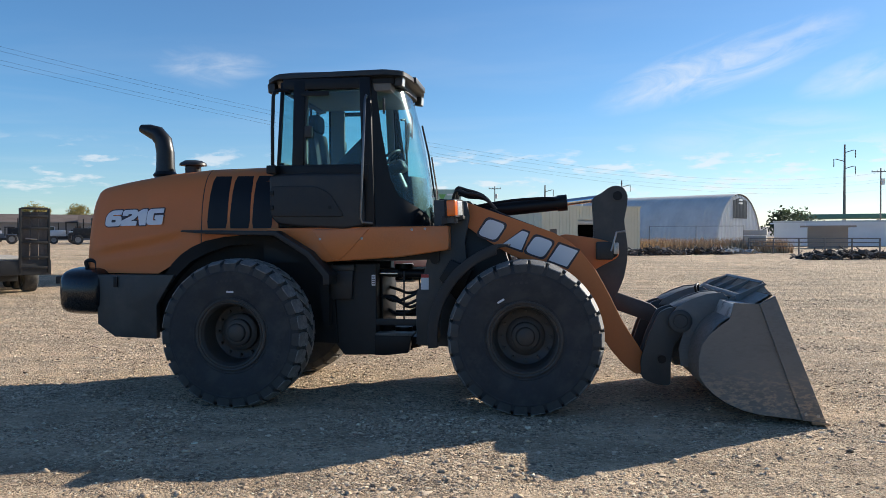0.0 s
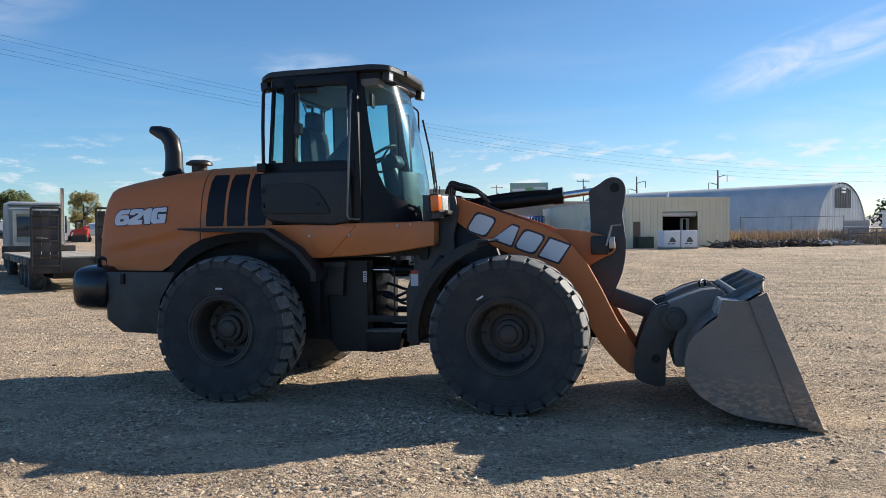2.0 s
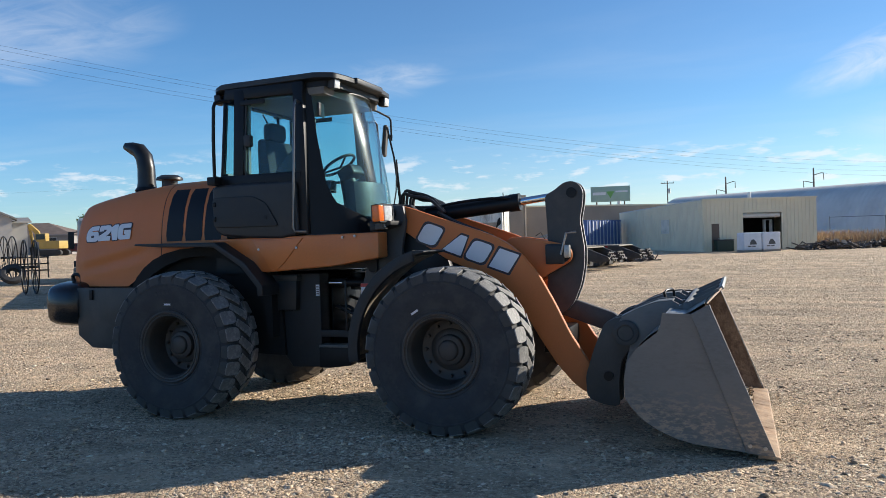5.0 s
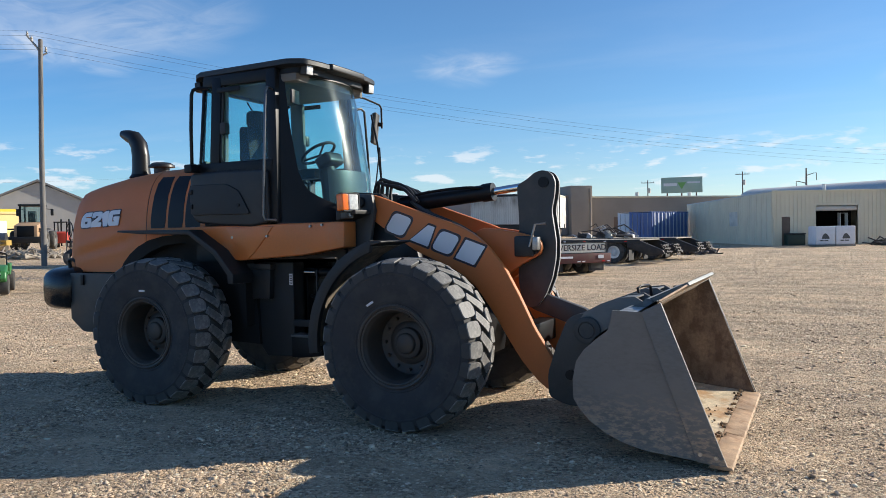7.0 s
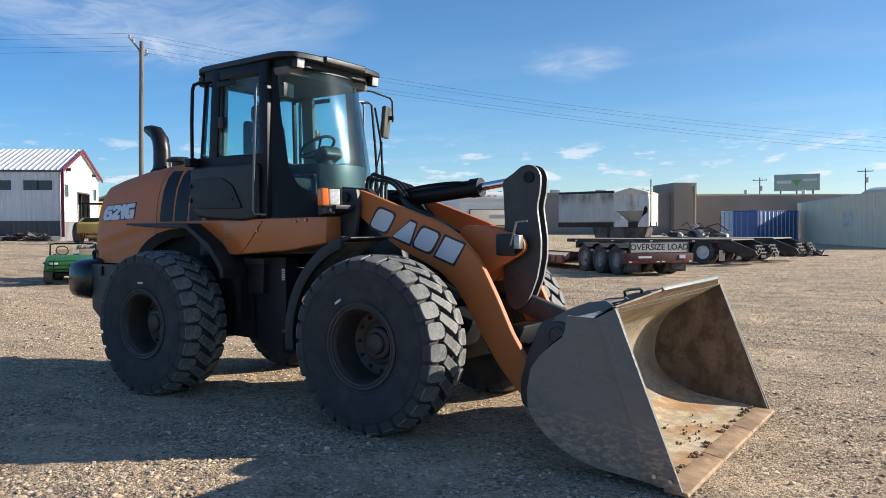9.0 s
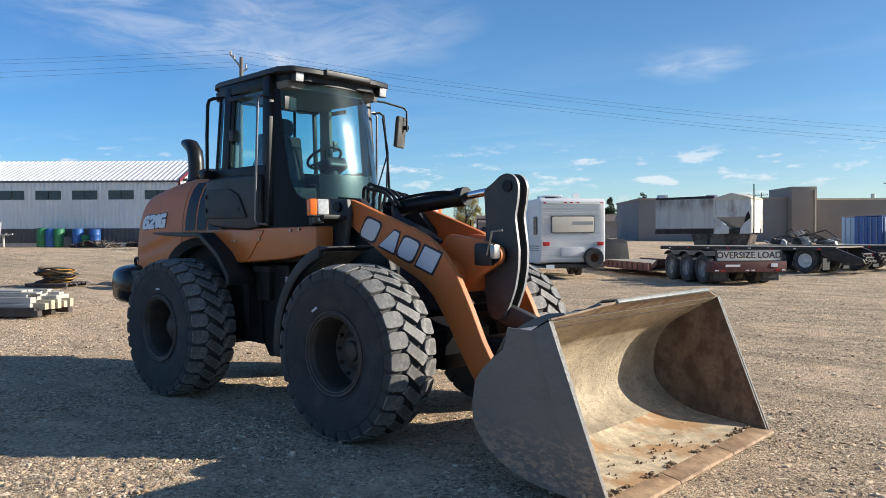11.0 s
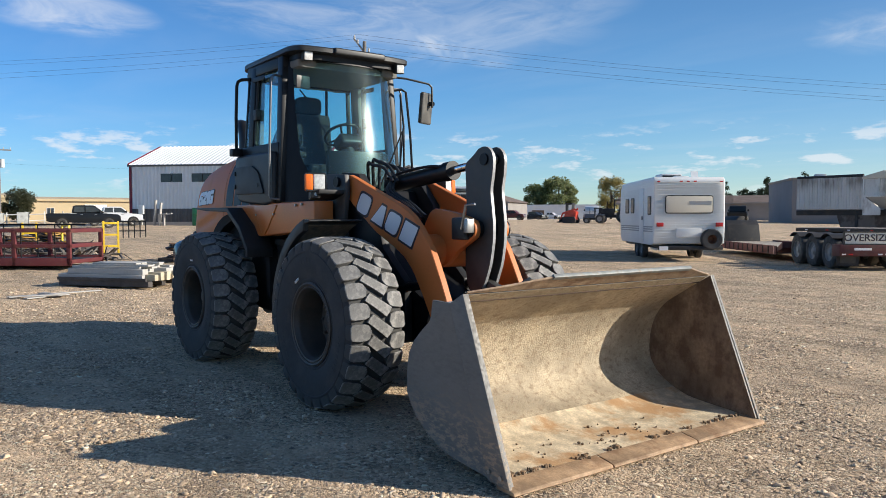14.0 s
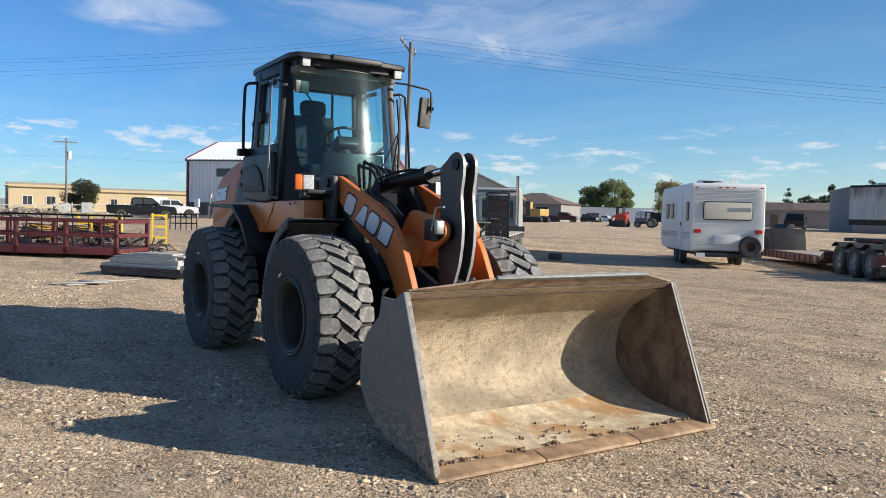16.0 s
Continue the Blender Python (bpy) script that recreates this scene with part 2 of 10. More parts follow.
AMBER = mat("amber_lens", (0.85, 0.17, 0.02), 0.2, 0, 0.1, 10, 200, 0.3)
LENS = mat("clear_lamp_lens", (0.62, 0.62, 0.60), 0.15, 0, 0.2, 30, 200, 0.4, coat=0.5)
RED_LENS = mat("red_lens", (0.5, 0.02, 0.02), 0.2, 0, 0.1, 10, 200, 0.2)
MIRROR = mat("mirror_face", (0.8, 0.8, 0.8), 0.03, 1.0, 0.02, 3, 50, 0.0)
CAB_GLASS = glass_mat("tinted_cab_glass", (0.80, 0.945, 0.945), 0.04, 0.016)
SEAT_CLOTH = mat("seat_cloth", (0.020, 0.021, 0.025), 0.9, 0, 0.2, 8, 200, 0.4)
CAB_LINER = mat("cab_liner", (0.16, 0.16, 0.15), 0.8, 0, 0.1, 5, 150, 0.2)
BUCKET_OUT = mat("bucket_grey", (0.150, 0.143, 0.130), 0.5, 0, 0.15, 1.6, 50, 0.15, 0.001, (0.40, 0.30, 0.21), 0.80, 0.44, 0.64, 34.0, 0.75, stretch=(0.5, 1, 1.2), below=(0.18, 0.60))
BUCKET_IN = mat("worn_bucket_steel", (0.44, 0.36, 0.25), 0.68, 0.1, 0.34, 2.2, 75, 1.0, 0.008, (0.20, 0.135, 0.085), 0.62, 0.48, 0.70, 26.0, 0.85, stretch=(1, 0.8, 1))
BUCKET_LIP = mat("rusty_bucket_lip", (0.33, 0.24, 0.16), 0.7, 0.1, 0.3, 9.0, 60, 0.9, 0.006, (0.16, 0.085, 0.05), 0.7, 0.46, 0.64, 6.0, 0.85)
BUCKET_FLOOR = mat("scoured_bucket_floor", (0.64, 0.53, 0.37), 0.58, 0.1, 0.30, 9.0, 50, 0.8, 0.006, (0.44, 0.24, 0.10), 0.85, 0.48, 0.62, 2.2, 0.75)
EDGE_STEEL = mat("rusty_cutting_edge", (0.36, 0.235, 0.135), 0.65, 0.15, 0.3, 7.0, 55, 0.8, 0.005, (0.21, 0.115, 0.06), 0.8, 0.46, 0.64, 5.0, 0.8)


# ---- mesh tools ----
def bevel(bm, width, segments=2, angle=28):
    bm.normal_update()
    edges = [e for e in bm.edges if len(e.link_faces) == 2 and e.calc_face_angle(0) > radians(angle)]
    if edges:
        bmesh.ops.bevel(bm, geom=edges, offset=width, segments=segments, affect="EDGES", clamp_overlap=True, profile=0.6)
    return bm


def link_mesh(name, bm, material, smooth=40):
    me = bpy.data.meshes.new(name)
    bm.normal_update()
    bm.to_mesh(me)
    bm.free()
    for m in material if isinstance(material, (list, tuple)) else (material,):
        me.materials.append(m)
    if smooth:
        me.polygons.foreach_set("use_smooth", [True] * len(me.polygons))
        me.set_sharp_from_angle(angle=radians(smooth))
    return me


def part(name, bm, material, parent=None, label="", at=None, smooth=40):
    ob = new(name, link_mesh(name, bm, material, smooth))
    if parent:
        ob.parent = parent
    if at is not None:
        ob.matrix_local = at
    if label:
        ob["label"] = label
    return ob


def thing(name, at, label, category, group="", kind=""):
    ob = new(name)
    ob.empty_display_size = 0.2
    ob.matrix_world = at
    return tagged(ob, label, category, group, kind)


def quad(bm, *pts):
    return bm.faces.new([bm.verts.new(p) for p in pts])


def box(bm, x0, y0, z0, x1, y1, z1, m=None):
    v = [bm.verts.new(p) for p in ((x0, y0, z0), (x1, y0, z0), (x1, y1, z0), (x0, y1, z0), (x0, y0, z1), (x1, y0, z1), (x1, y1, z1), (x0, y1, z1))]
    for f in ((3, 2, 1, 0), (4, 5, 6, 7), (0, 1, 5, 4), (1, 2, 6, 5), (2, 3, 7, 6), (3, 0, 4, 7)):
        bm.faces.new([v[i] for i in f])
    if m is not None:
        bmesh.ops.transform(bm, matrix=m, verts=v)
    return v


def boxed(x0, y0, z0, x1, y1, z1, b=0.01, seg=2):
    bm = bmesh.new()
    box(bm, x0, y0, z0, x1, y1, z1)
    return bevel(bm, b, seg) if b else bm


def prism(bm, pts, a0, a1, axis="y"):
    """A flat outline given in two axes, made solid from a0 to a1 along the third."""
    put = {"y": lambda p, a: (p[0], a, p[1]), "x": lambda p, a: (a, p[0], p[1]), "z": lambda p, a: (p[0], p[1], a)}[axis]
    lo, hi = [bm.verts.new(put(p, a0)) for p in pts], [bm.verts.new(put(p, a1)) for p in pts]
    faces = [bm.faces.new(lo), bm.faces.new(hi[::-1])]
    k = len(pts)
    for i in range(k):
        faces.append(bm.faces.new([lo[i], hi[i], hi[(i + 1) % k], lo[(i + 1) % k]]))
    bmesh.ops.recalc_face_normals(bm, faces=faces)
    return lo + hi


def prismed(pts, a0, a1, axis="y", b=0.008, seg=2):
    bm = bmesh.new()
    prism(bm, pts, a0, a1, axis)
    return bevel(bm, b, seg) if b else bm


def plate(outer, holes, a0, a1, axis="y"):
    """A flat plate with openings, from outlines in two axes, solid from a0 to a1 along the third."""
    put = {"y": lambda p, a: (p[0], a, p[1]), "x": lambda p, a: (a, p[0], p[1]), "z": lambda p, a: (p[0], p[1], a)}[axis]
    bm = bmesh.new()
    loops = [list(outer)] + [list(h) for h in holes]
    flat = [p for ring in loops for p in ring]
    lo, hi = [bm.verts.new(put(p, a0)) for p in flat], [bm.verts.new(put(p, a1)) for p in flat]
    for tri in tessellate_polygon([[Vector((p[0], p[1], 0)) for p in ring] for ring in loops]):
        bm.faces.new([lo[i] for i in tri])
        bm.faces.new([hi[i] for i in reversed(tri)])
    start = 0
    for ring in loops:
        k = len(ring)
        for i in range(k):
            a, b = start + i, start + (i + 1) % k
            bm.faces.new([lo[a], lo[b], hi[b], hi[a]])
        start += k
    bmesh.ops.recalc_face_normals(bm, faces=bm.faces[:])
    return bm


def grown(pts, d):
    """An outline pushed outwards by d (inwards if negative)."""
    area = sum(a[0] * b[1] - b[0] * a[1] for a, b in zip(pts, pts[1:] + pts[:1]))
    sgn, out = (1 if area > 0 else -1), []
    for i, p in enumerate(pts):
        a, c = Vector(pts[i - 1]), Vector(pts[(i + 1) % len(pts)])
        u, v = (Vector(p) - a).normalized(), (c - Vector(p)).normalized()
        n1, n2 = Vector((u.y, -u.x)) * sgn, Vector((v.y, -v.x)) * sgn
        m = (n1 + n2)
        m = m.normalized() / max(0.5, m.normalized().dot(n1)) if m.length > 1e-6 else n1
        out.append((p[0] + m.x * d, p[1] + m.y * d))
    return out


def rounded(pts, radius, steps=4):
    """An outline with its corners rounded."""
    out, k = [], len(pts)
    for i in range(k):
        p, a, c = Vector(pts[i]), Vector(pts[i - 1]), Vector(pts[(i + 1) % k])
        r = radius[i] if isinstance(radius, (list, tuple)) else radius
        da, dc = (a - p), (c - p)
        d = min(r, da.length * 0.48, dc.length * 0.48)
        if d < 1e-4:
            out.append(tuple(p))
            continue
        s, e = p + da.normalized() * d, p + dc.normalized() * d
        for j in range(steps + 1):
            t = j / steps
            out.append(tuple(s * (1 - t) ** 2 + p * 2 * t * (1 - t) + e * t * t))
    return out


def smooth_path(pts, steps=6):
    """A Catmull-Rom curve through the points."""
    p = [Vector(q) for q in pts]
    p = [p[0] * 2 - p[1]] + p + [p[-1] * 2 - p[-2]]
    out = []
    for i in range(1, len(p) - 2):
        for j in range(steps):
            t = j / steps
            a, b, c, d = p[i - 1:i + 3]
            out.append(0.5 * ((2 * b) + (c - a) * t + (2 * a - 5 * b + 4 * c - d) * t * t + (3 * b - a - 3 * c + d) * t ** 3))
    return out + [p[-2]]


def tube(bm, pts, r, n=10, caps=True):
    """A pipe along the points; r is one radius or one for each point."""
    pts = [Vector(p) for p in pts]
    rings, side = [], None
    for i, p in enumerate(pts):
        d = (pts[min(i + 1, len(pts) - 1)] - pts[max(i - 1, 0)]).normalized()
        if side is None:
            side = d.orthogonal().normalized()
        side = (side - d * side.dot(d)).normalized()
        up_ = d.cross(side)
        rr = r[i] if isinstance(r, (list, tuple)) else r
        rings.append([bm.verts.new(p + (side * math.cos(2 * math.pi * j / n) + up_ * math.sin(2 * math.pi * j / n)) * rr) for j in range(n)])
    for a, b in zip(rings, rings[1:]):
        for j in range(n):
            bm.faces.new([a[j], a[(j + 1) % n], b[(j + 1) % n], b[j]])
    if caps:
        bm.faces.new(rings[0][::-1])
        bm.faces.new(rings[-1])
    return bm


def tubed(pts, r, n=10, steps=0):
    return tube(bmesh.new(), smooth_path(pts, steps) if steps else pts, r, n)


def lathe(bm, profile, n=32, axis="y", close=False):
    """Turns (radius, along) pairs about an axis through the origin."""
    put = {"y": lambda r, a, c, s: (r * c, a, r * s), "z": lambda r, a, c, s: (r * c, r * s, a), "x": lambda r, a, c, s: (a, r * c, r * s)}[axis]
    rings = []
    for r, a in profile:
        rings.append([bm.verts.new(put(r, a, math.cos(2 * math.pi * j / n), math.sin(2 * math.pi * j / n))) for j in range(n)] if r > 1e-5 else [bm.verts.new(put(0, a, 1, 0))] * n)
    pairs = list(zip(rings, rings[1:])) + ([(rings[-1], rings[0])] if close else [])
    faces = []
    for a, b in pairs:
        for j in range(n):
            v = []
            for q in (a[j], a[(j + 1) % n], b[(j + 1) % n], b[j]):
                if q not in v:
                    v.append(q)
            if len(v) > 2:
                faces.append(bm.faces.new(v))
    bmesh.ops.recalc_face_normals(bm, faces=faces)
    return bm


def text_mesh(body, size, extrude=0.002, fatten=0.0, shear=0.0, spacing=1.0):
    cu = bpy.data.curves.new("writing", "FONT")
    cu.body, cu.size, cu.extrude, cu.offset, cu.shear, cu.space_character = body, size, extrude, fatten, shear, spacing
    cu.align_x, cu.align_y, cu.resolution_u = "CENTER", "CENTER", 3
    tmp = bpy.data.objects.new("writing", cu)
    scene.collection.objects.link(tmp)
    bpy.context.view_layer.update()
    me = bpy.data.meshes.new_from_object(tmp.evaluated_get(bpy.context.evaluated_depsgraph_get()))
    bpy.data.objects.remove(tmp)
    bpy.data.curves.remove(cu)
    return me


def lettering(name, body, size, material, parent, at, label="", fatten=0.0, shear=0.0, spacing=1.0, extrude=0.002, widen=1.0):
    me = text_mesh(body, size, extrude, fatten, shear, spacing)
    me.transform(Matrix.Diagonal((widen, 1, 1, 1)))
    me.materials.append(material)
    ob = new(name, me)
    ob.parent = parent
    ob.matrix_local = at
    if label:
        ob["label"] = label
    return ob


def ease(v, lo, hi):
    t = min(1.0, max(0.0, (v - lo) / (hi - lo)))
    return t * t * (3 - 2 * t)


def lerp_table(x, table):
    for (x0, y0), (x1, y1) in zip(table, table[1:]):
        if x <= x1:
            return y0 + (y1 - y0) * max(0.0, (x - x0)) / (x1 - x0)
    return table[-1][1]


def ground_z(x, y):
    """The yard lies level round the machine and climbs gently behind it."""
    back = lerp_table(max(0.0, -x), [(0, 0), (10, 0), (16, 0.10), (24, 0.46), (40, 0.72), (65, 1.0), (110, 1.1)])
    return min(back * (0.4 + 0.6 * ease(y, -2, 12)) + 0.004 * max(0.0, y - 8.0), 1.15)

# ---- the wheel loader: x forward, its near side at -y ----
loader = thing("wheel_loader", pose(0, 0, 0), "orange and charcoal articulated wheel loader parked on gravel, bucket lowered", "wheel loader")
AXLE_Z, TYRE_R, WHEEL_Y = 0.715, 0.75, 0.99


# wheels: built at the origin with the outer side at -y
def tyre_mesh():
    bm = bmesh.new()
    half = 0.262
    prof = [(0.325, -0.20), (0.350, -0.232), (0.372, -0.238), (0.385, -0.2445), (0.392, -0.2405), (0.42, -0.247), (0.50, -0.262), (0.58, -0.264), (0.612, -0.262), (0.617, -0.2655), (0.628, -0.265), (0.633, -0.259), (0.660, -0.252), (0.692, -0.238), (0.704, -0.20), (0.712, -0.12), (0.714, 0.0)]
    prof = prof + [(r, -a) for r, a in prof[-2::-1]]
    lathe(bm, prof, 72)
    for f in bm.faces:
        f.material_index = 1 if f.calc_center_median().xz.length > 0.69 else 0
    # the load flattens the foot of the tyre
    for v in bm.verts:
        if v.co.z < -AXLE_Z + 0.004:
            v.co.z = -AXLE_Z + 0.004
    return bm


def tread_block(outline):
    """One lug of the tread from its outline (round the tyre, across it), following the rounded crown."""
    bm = bmesh.new()
    mid_a = sum(p[0] for p in outline) / len(outline)
    mid_y = sum(p[1] for p in outline) / len(outline)
    rings = []
    for rr, inset in ((0.675, -0.06), (TYRE_R - 0.007, 0.015), (TYRE_R, 0.06)):
        ring = []
        for a, y in outline:
            aa, yy = mid_a + (a - mid_a) * (1 - inset), mid_y + (y - mid_y) * (1 - inset)
            r = rr - 0.034 * (max(0, abs(yy) - 0.11) / 0.14) ** 2
            ring.append(bm.verts.new((r * math.cos(aa), yy, r * math.sin(aa))))
        rings.append(ring)
    k = len(outline)
    for lo, hi in zip(rings, rings[1:]):
        for i in range(k):
            bm.faces.new([lo[i], lo[(i + 1) % k], hi[(i + 1) % k], hi[i]])
    bm.faces.new(rings[-1]).material_index = 1
    bm.faces.new(rings[0][::-1])
    for f in bm.faces:
        if all(v in rings[1] or v in rings[2] for v in f.verts):
            f.material_index = 1
    bmesh.ops.recalc_face_normals(bm, faces=bm.faces[:])
    return bm


PITCHES = 27
STEP = 2 * math.pi / PITCHES


def rim_mesh():
    bm = bmesh.new()
    lathe(bm, [(0.362, -0.225), (0.362, -0.246), (0.350, -0.253), (0.338, -0.248), (0.334, -0.238), (0.328, -0.238), (0.322, -0.246), (0.312, -0.243), (0.306, -0.222), (0.296, -0.212), (0.290, -0.19), (0.285, -0.05), (0.272, 0.02), (0.225, 0.045), (0.15, 0.045), (0.15, 0.20), (0.34, 0.22)], 56)
    return bm


def hub_mesh():
    bm = bmesh.new()
    lathe(bm, [(0.19, 0.045), (0.19, -0.015), (0.175, -0.03), (0.14, -0.034), (0.135, -0.075), (0.12, -0.085), (0.095, -0.085), (0.09, -0.105), (0.078, -0.115), (0.0, -0.115)], 40)
    return bm


tyre_me, rim_me, hub_me, bolt_mesh, lug_meshes = None, None, None, None, []


def wheel(x, side, turn):
    global tyre_me, rim_me, hub_me, bolt_mesh
    at = pose(x, side * WHEEL_Y, AXLE_Z, 0, 0, 0 if side < 0 else 180)
    if tyre_me is None:
        rim_me = link_mesh("rim", rim_mesh(), RIM)
        hub_me = link_mesh("hub", hub_mesh(), RIM)
        tyre_me = link_mesh("tyre", tyre_mesh(), [RUBBER, LUG_GROOVE], 30)
        bolt_mesh = link_mesh("wheel_bolt", tubed([(0, 0.02, 0), (0, -0.03, 0)], 0.016, 6), RIM)
        def scaled(pts):
            return [(STEP * p, q) for p, q in pts]
        side_lug = [(0.08, -0.104), (0.15, -0.135), (0.19, -0.222), (0.15, -0.250), (0.04, -0.258), (-0.50, -0.258), (-0.62, -0.250), (-0.66, -0.222), (-0.64, -0.135), (-0.55, -0.098), (-0.2, -0.080)]
        middle_lug = [(0.24, -0.126), (0.42, -0.104), (0.60, -0.066), (0.16, 0.045), (-0.16, 0.126), (-0.36, 0.104), (-0.60, 0.062), (-0.22, -0.02)]
        for pts in (side_lug, [(-p, -q) for p, q in side_lug], middle_lug):
            lug_meshes.append(link_mesh("tread_block", tread_block(scaled(pts)), [LUG_GROOVE, TREAD], 35))
    w = new("wheel", rim_me)
    w.parent, w.matrix_local = loader, at
    for nm, me in (("tyre", tyre_me), ("hub", hub_me)):
        o = new(nm, me)
        o.parent = w
        if nm == "hub" and x > 1:
            o.matrix_local = pose(0, 0.05, 0)
    w["label"] = "dark painted rim with block-tread rubber tyre"
    for i in range(12):
        a = 2 * math.pi * i / 12
        o = new("wheel_bolt", bolt_mesh)
        o.parent, o.matrix_local = w, pose(0.237 * math.cos(a), 0.03, 0.237 * math.sin(a))
    # lugs all round but where the foot of the tyre presses on the ground
    for i in range(PITCHES):
        for me in lug_meshes:
            o = new("tread_block", me)
            o.parent, o.matrix_local = w, Matrix.Rotation(-STEP * i - 0.02 * x, 4, "Y")
    # white factory mark on the sidewall
    if side < 0:
        bm = bmesh.new()
        box(bm, -0.036, -0.006, -0.009, 0.036, 0.006, 0.009)
        a = radians(turn)
        part("sidewall_mark", bm, WHITE_DECAL, w, "small white tyre mark", pose(0.425 * math.cos(a), -0.252, 0.425 * math.sin(a), 0, 90 - turn, 0))
        # raised moulded lettering that cannot be read, as bars
        for b0, count, rad in ((-38, 7, 0.53), (88, 4, 0.55), (200, 5, 0.53)):
            for j in range(count):
                aa = radians(b0 + j * 5.2)
                part("moulded_bar", boxed(-0.014, -0.003, -0.024, 0.014, 0.004, 0.024, 0), RUBBER, w, at=pose(rad * math.cos(aa), -0.262, rad * math.sin(aa), 0, 90 - math.degrees(aa), 0))
    return w


for wx, turn in ((0.0, 90), (2.9, 122)):
    for side in (-1, 1):
        wheel(wx, side, turn)

# axles and chassis
part("rear_axle", tube(tubed([(0, -0.80, AXLE_Z), (0, 0.80, AXLE_Z)], 0.16, 18), [(-0.02, -0.3, AXLE_Z), (-0.02, 0.3, AXLE_Z)], 0.26, 18), BLACK_STEEL, loader)
part("front_axle", tube(tubed([(2.9, -0.80, AXLE_Z), (2.9, 0.80, AXLE_Z)], 0.16, 18), [(2.88, -0.3, AXLE_Z), (2.88, 0.3, AXLE_Z)], 0.26, 18), BLACK_STEEL, loader)
part("rear_frame", prismed([(-1.9, 1.27), (-1.72, 0.72), (-1.2, 0.62), (1.16, 0.55), (1.28, 0.7), (1.28, 1.25), (0.9, 1.4), (-0.5, 1.45)], -0.42, 0.42, b=0.02), BLACK_STEEL, loader)
for z0, z1 in ((0.42, 0.68), (1.20, 1.38)):
    part("centre_joint", tube(tubed([(1.52, 0, z0), (1.52, 0, z1)], 0.10, 16), [(1.52, 0, z0 + 0.04), (1.52, 0, z0 + 0.10)], 0.20, 16), BLACK_STEEL, loader)
for z0, z1 in ((0.52, 0.60), (1.25, 1.33)):
    part("joint_plate", boxed(1.2, -0.28, z0, 1.85, 0.28, z1), BLACK_STEEL, loader)
for y in (-0.376, 0.376):
    ram = part("steering_cylinder", tube(tubed([(1.54, y, 1.292), (1.90, y, 1.292)], 0.045, 14), [(1.53, y, 1.292), (1.57, y, 1.292)], 0.055, 14), BLACK_STEEL, loader)
    part("cylinder_rod", tubed([(1.10, y, 1.292), (1.55, y, 1.292)], 0.016, 10), CHROME, ram, "polished steering rod")
for k, (y, z0, dz) in enumerate(((-0.18, 1.05, 0.05), (-0.10, 1.12, -0.06), (-0.02, 1.0, 0.1), (0.1, 0.95, -0.05), (0.16, 1.15, 0.02))):
    part("hydraulic_hose", tubed([(1.20, y, z0), (1.42, y - 0.06, z0 - 0.08 + dz), (1.60, y - 0.03, z0 - 0.10), (1.86, y, z0 + 0.05)], 0.017, 8, 6), BLACK_PLASTIC, loader)

# rear body side plates and counterweight
for s in (-1, 1):
    y0, y1 = sorted((s * 0.60, s * 0.69))
    part("rear_side_plate", prismed([(-1.75, 1.275), (-1.74, 0.74), (-1.54, 0.60), (-1.06, 0.585), (-1.06, 0.95), (-0.98, 1.08), (-0.86, 1.275)], y0, y1, b=0.012), GREY_PAINT, loader)
    part("lock_catch", boxed(-1.545, s * 0.70 - 0.01, 1.14, -1.50, s * 0.70 + 0.01, 1.255, 0.004), BLACK_STEEL, loader)
def puffed_block(cx, cy, cz, ax, ay, az, power, n=28):
    """A block with fully rounded faces."""
    bm = bmesh.new()
    rows = []

    def sp(v, p):
        return math.copysign(abs(v) ** p, v)
    for j in range(n // 2 + 1):
        ph = -math.pi / 2 + math.pi * j / (n // 2)
        rows.append([bm.verts.new((cx + ax * sp(math.cos(ph), power) * sp(math.cos(2 * math.pi * i / n), power), cy + ay * sp(math.cos(ph), power) * sp(math.sin(2 * math.pi * i / n), power), cz + az * sp(math.sin(ph), power))) for i in range(n)])
    for r0, r1 in zip(rows, rows[1:]):
        for i in range(n):
            bm.faces.new([r0[i], r0[(i + 1) % n], r1[(i + 1) % n], r1[i]])
    bmesh.ops.remove_doubles(bm, verts=bm.verts[:], dist=1e-4)
    bmesh.ops.recalc_face_normals(bm, faces=bm.faces[:])
    return bm


part("counterweight", puffed_block(-1.945, 0, 1.085, 0.285, 0.78, 0.270, 0.45), mat("counterweight_black", (0.012, 0.012, 0.013), 0.24, 0, 0.2, 2.0, 40, 0.1), loader, "rounded black cast counterweight", smooth=70)
part("tow_eye", tubed([(-1.96, -0.5, 1.31), (-1.99, -0.5, 1.40), (-1.94, -0.5, 1.425), (-1.87, -0.5, 1.40), (-1.86, -0.5, 1.31)], 0.022, 8, 5), BLACK_STEEL, loader)

# hood, lofted: side walls lean in, the top rounds over
HOOD_TOP = [(-1.95, 2.205), (-1.93, 2.245), (-1.90, 2.268), (-1.85, 2.284), (-1.60, 2.335), (-1.14, 2.41), (-0.585, 2.46), (0.28, 2.48)]
HOOD_BOT = [(-1.95, 1.285), (-1.08, 1.285), (-0.95, 1.36), (-0.80, 1.475), (-0.62, 1.58), (-0.40, 1.66), (-0.15, 1.70), (0.28, 1.71)]
HOOD_W = [(0.0, 0.635), (0.25, 0.630), (0.42, 0.620), (0.58, 0.600), (0.72, 0.565), (0.84, 0.505), (0.93, 0.42), (0.98, 0.29), (1.0, 0.0)]
HOOD_TAPER = [(-1.95, 0.66), (-1.92, 0.745), (-1.87, 0.795), (-1.75, 0.84), (-1.4, 0.90), (-1.0, 0.955), (-0.6, 1.0), (0.28, 1.0)]


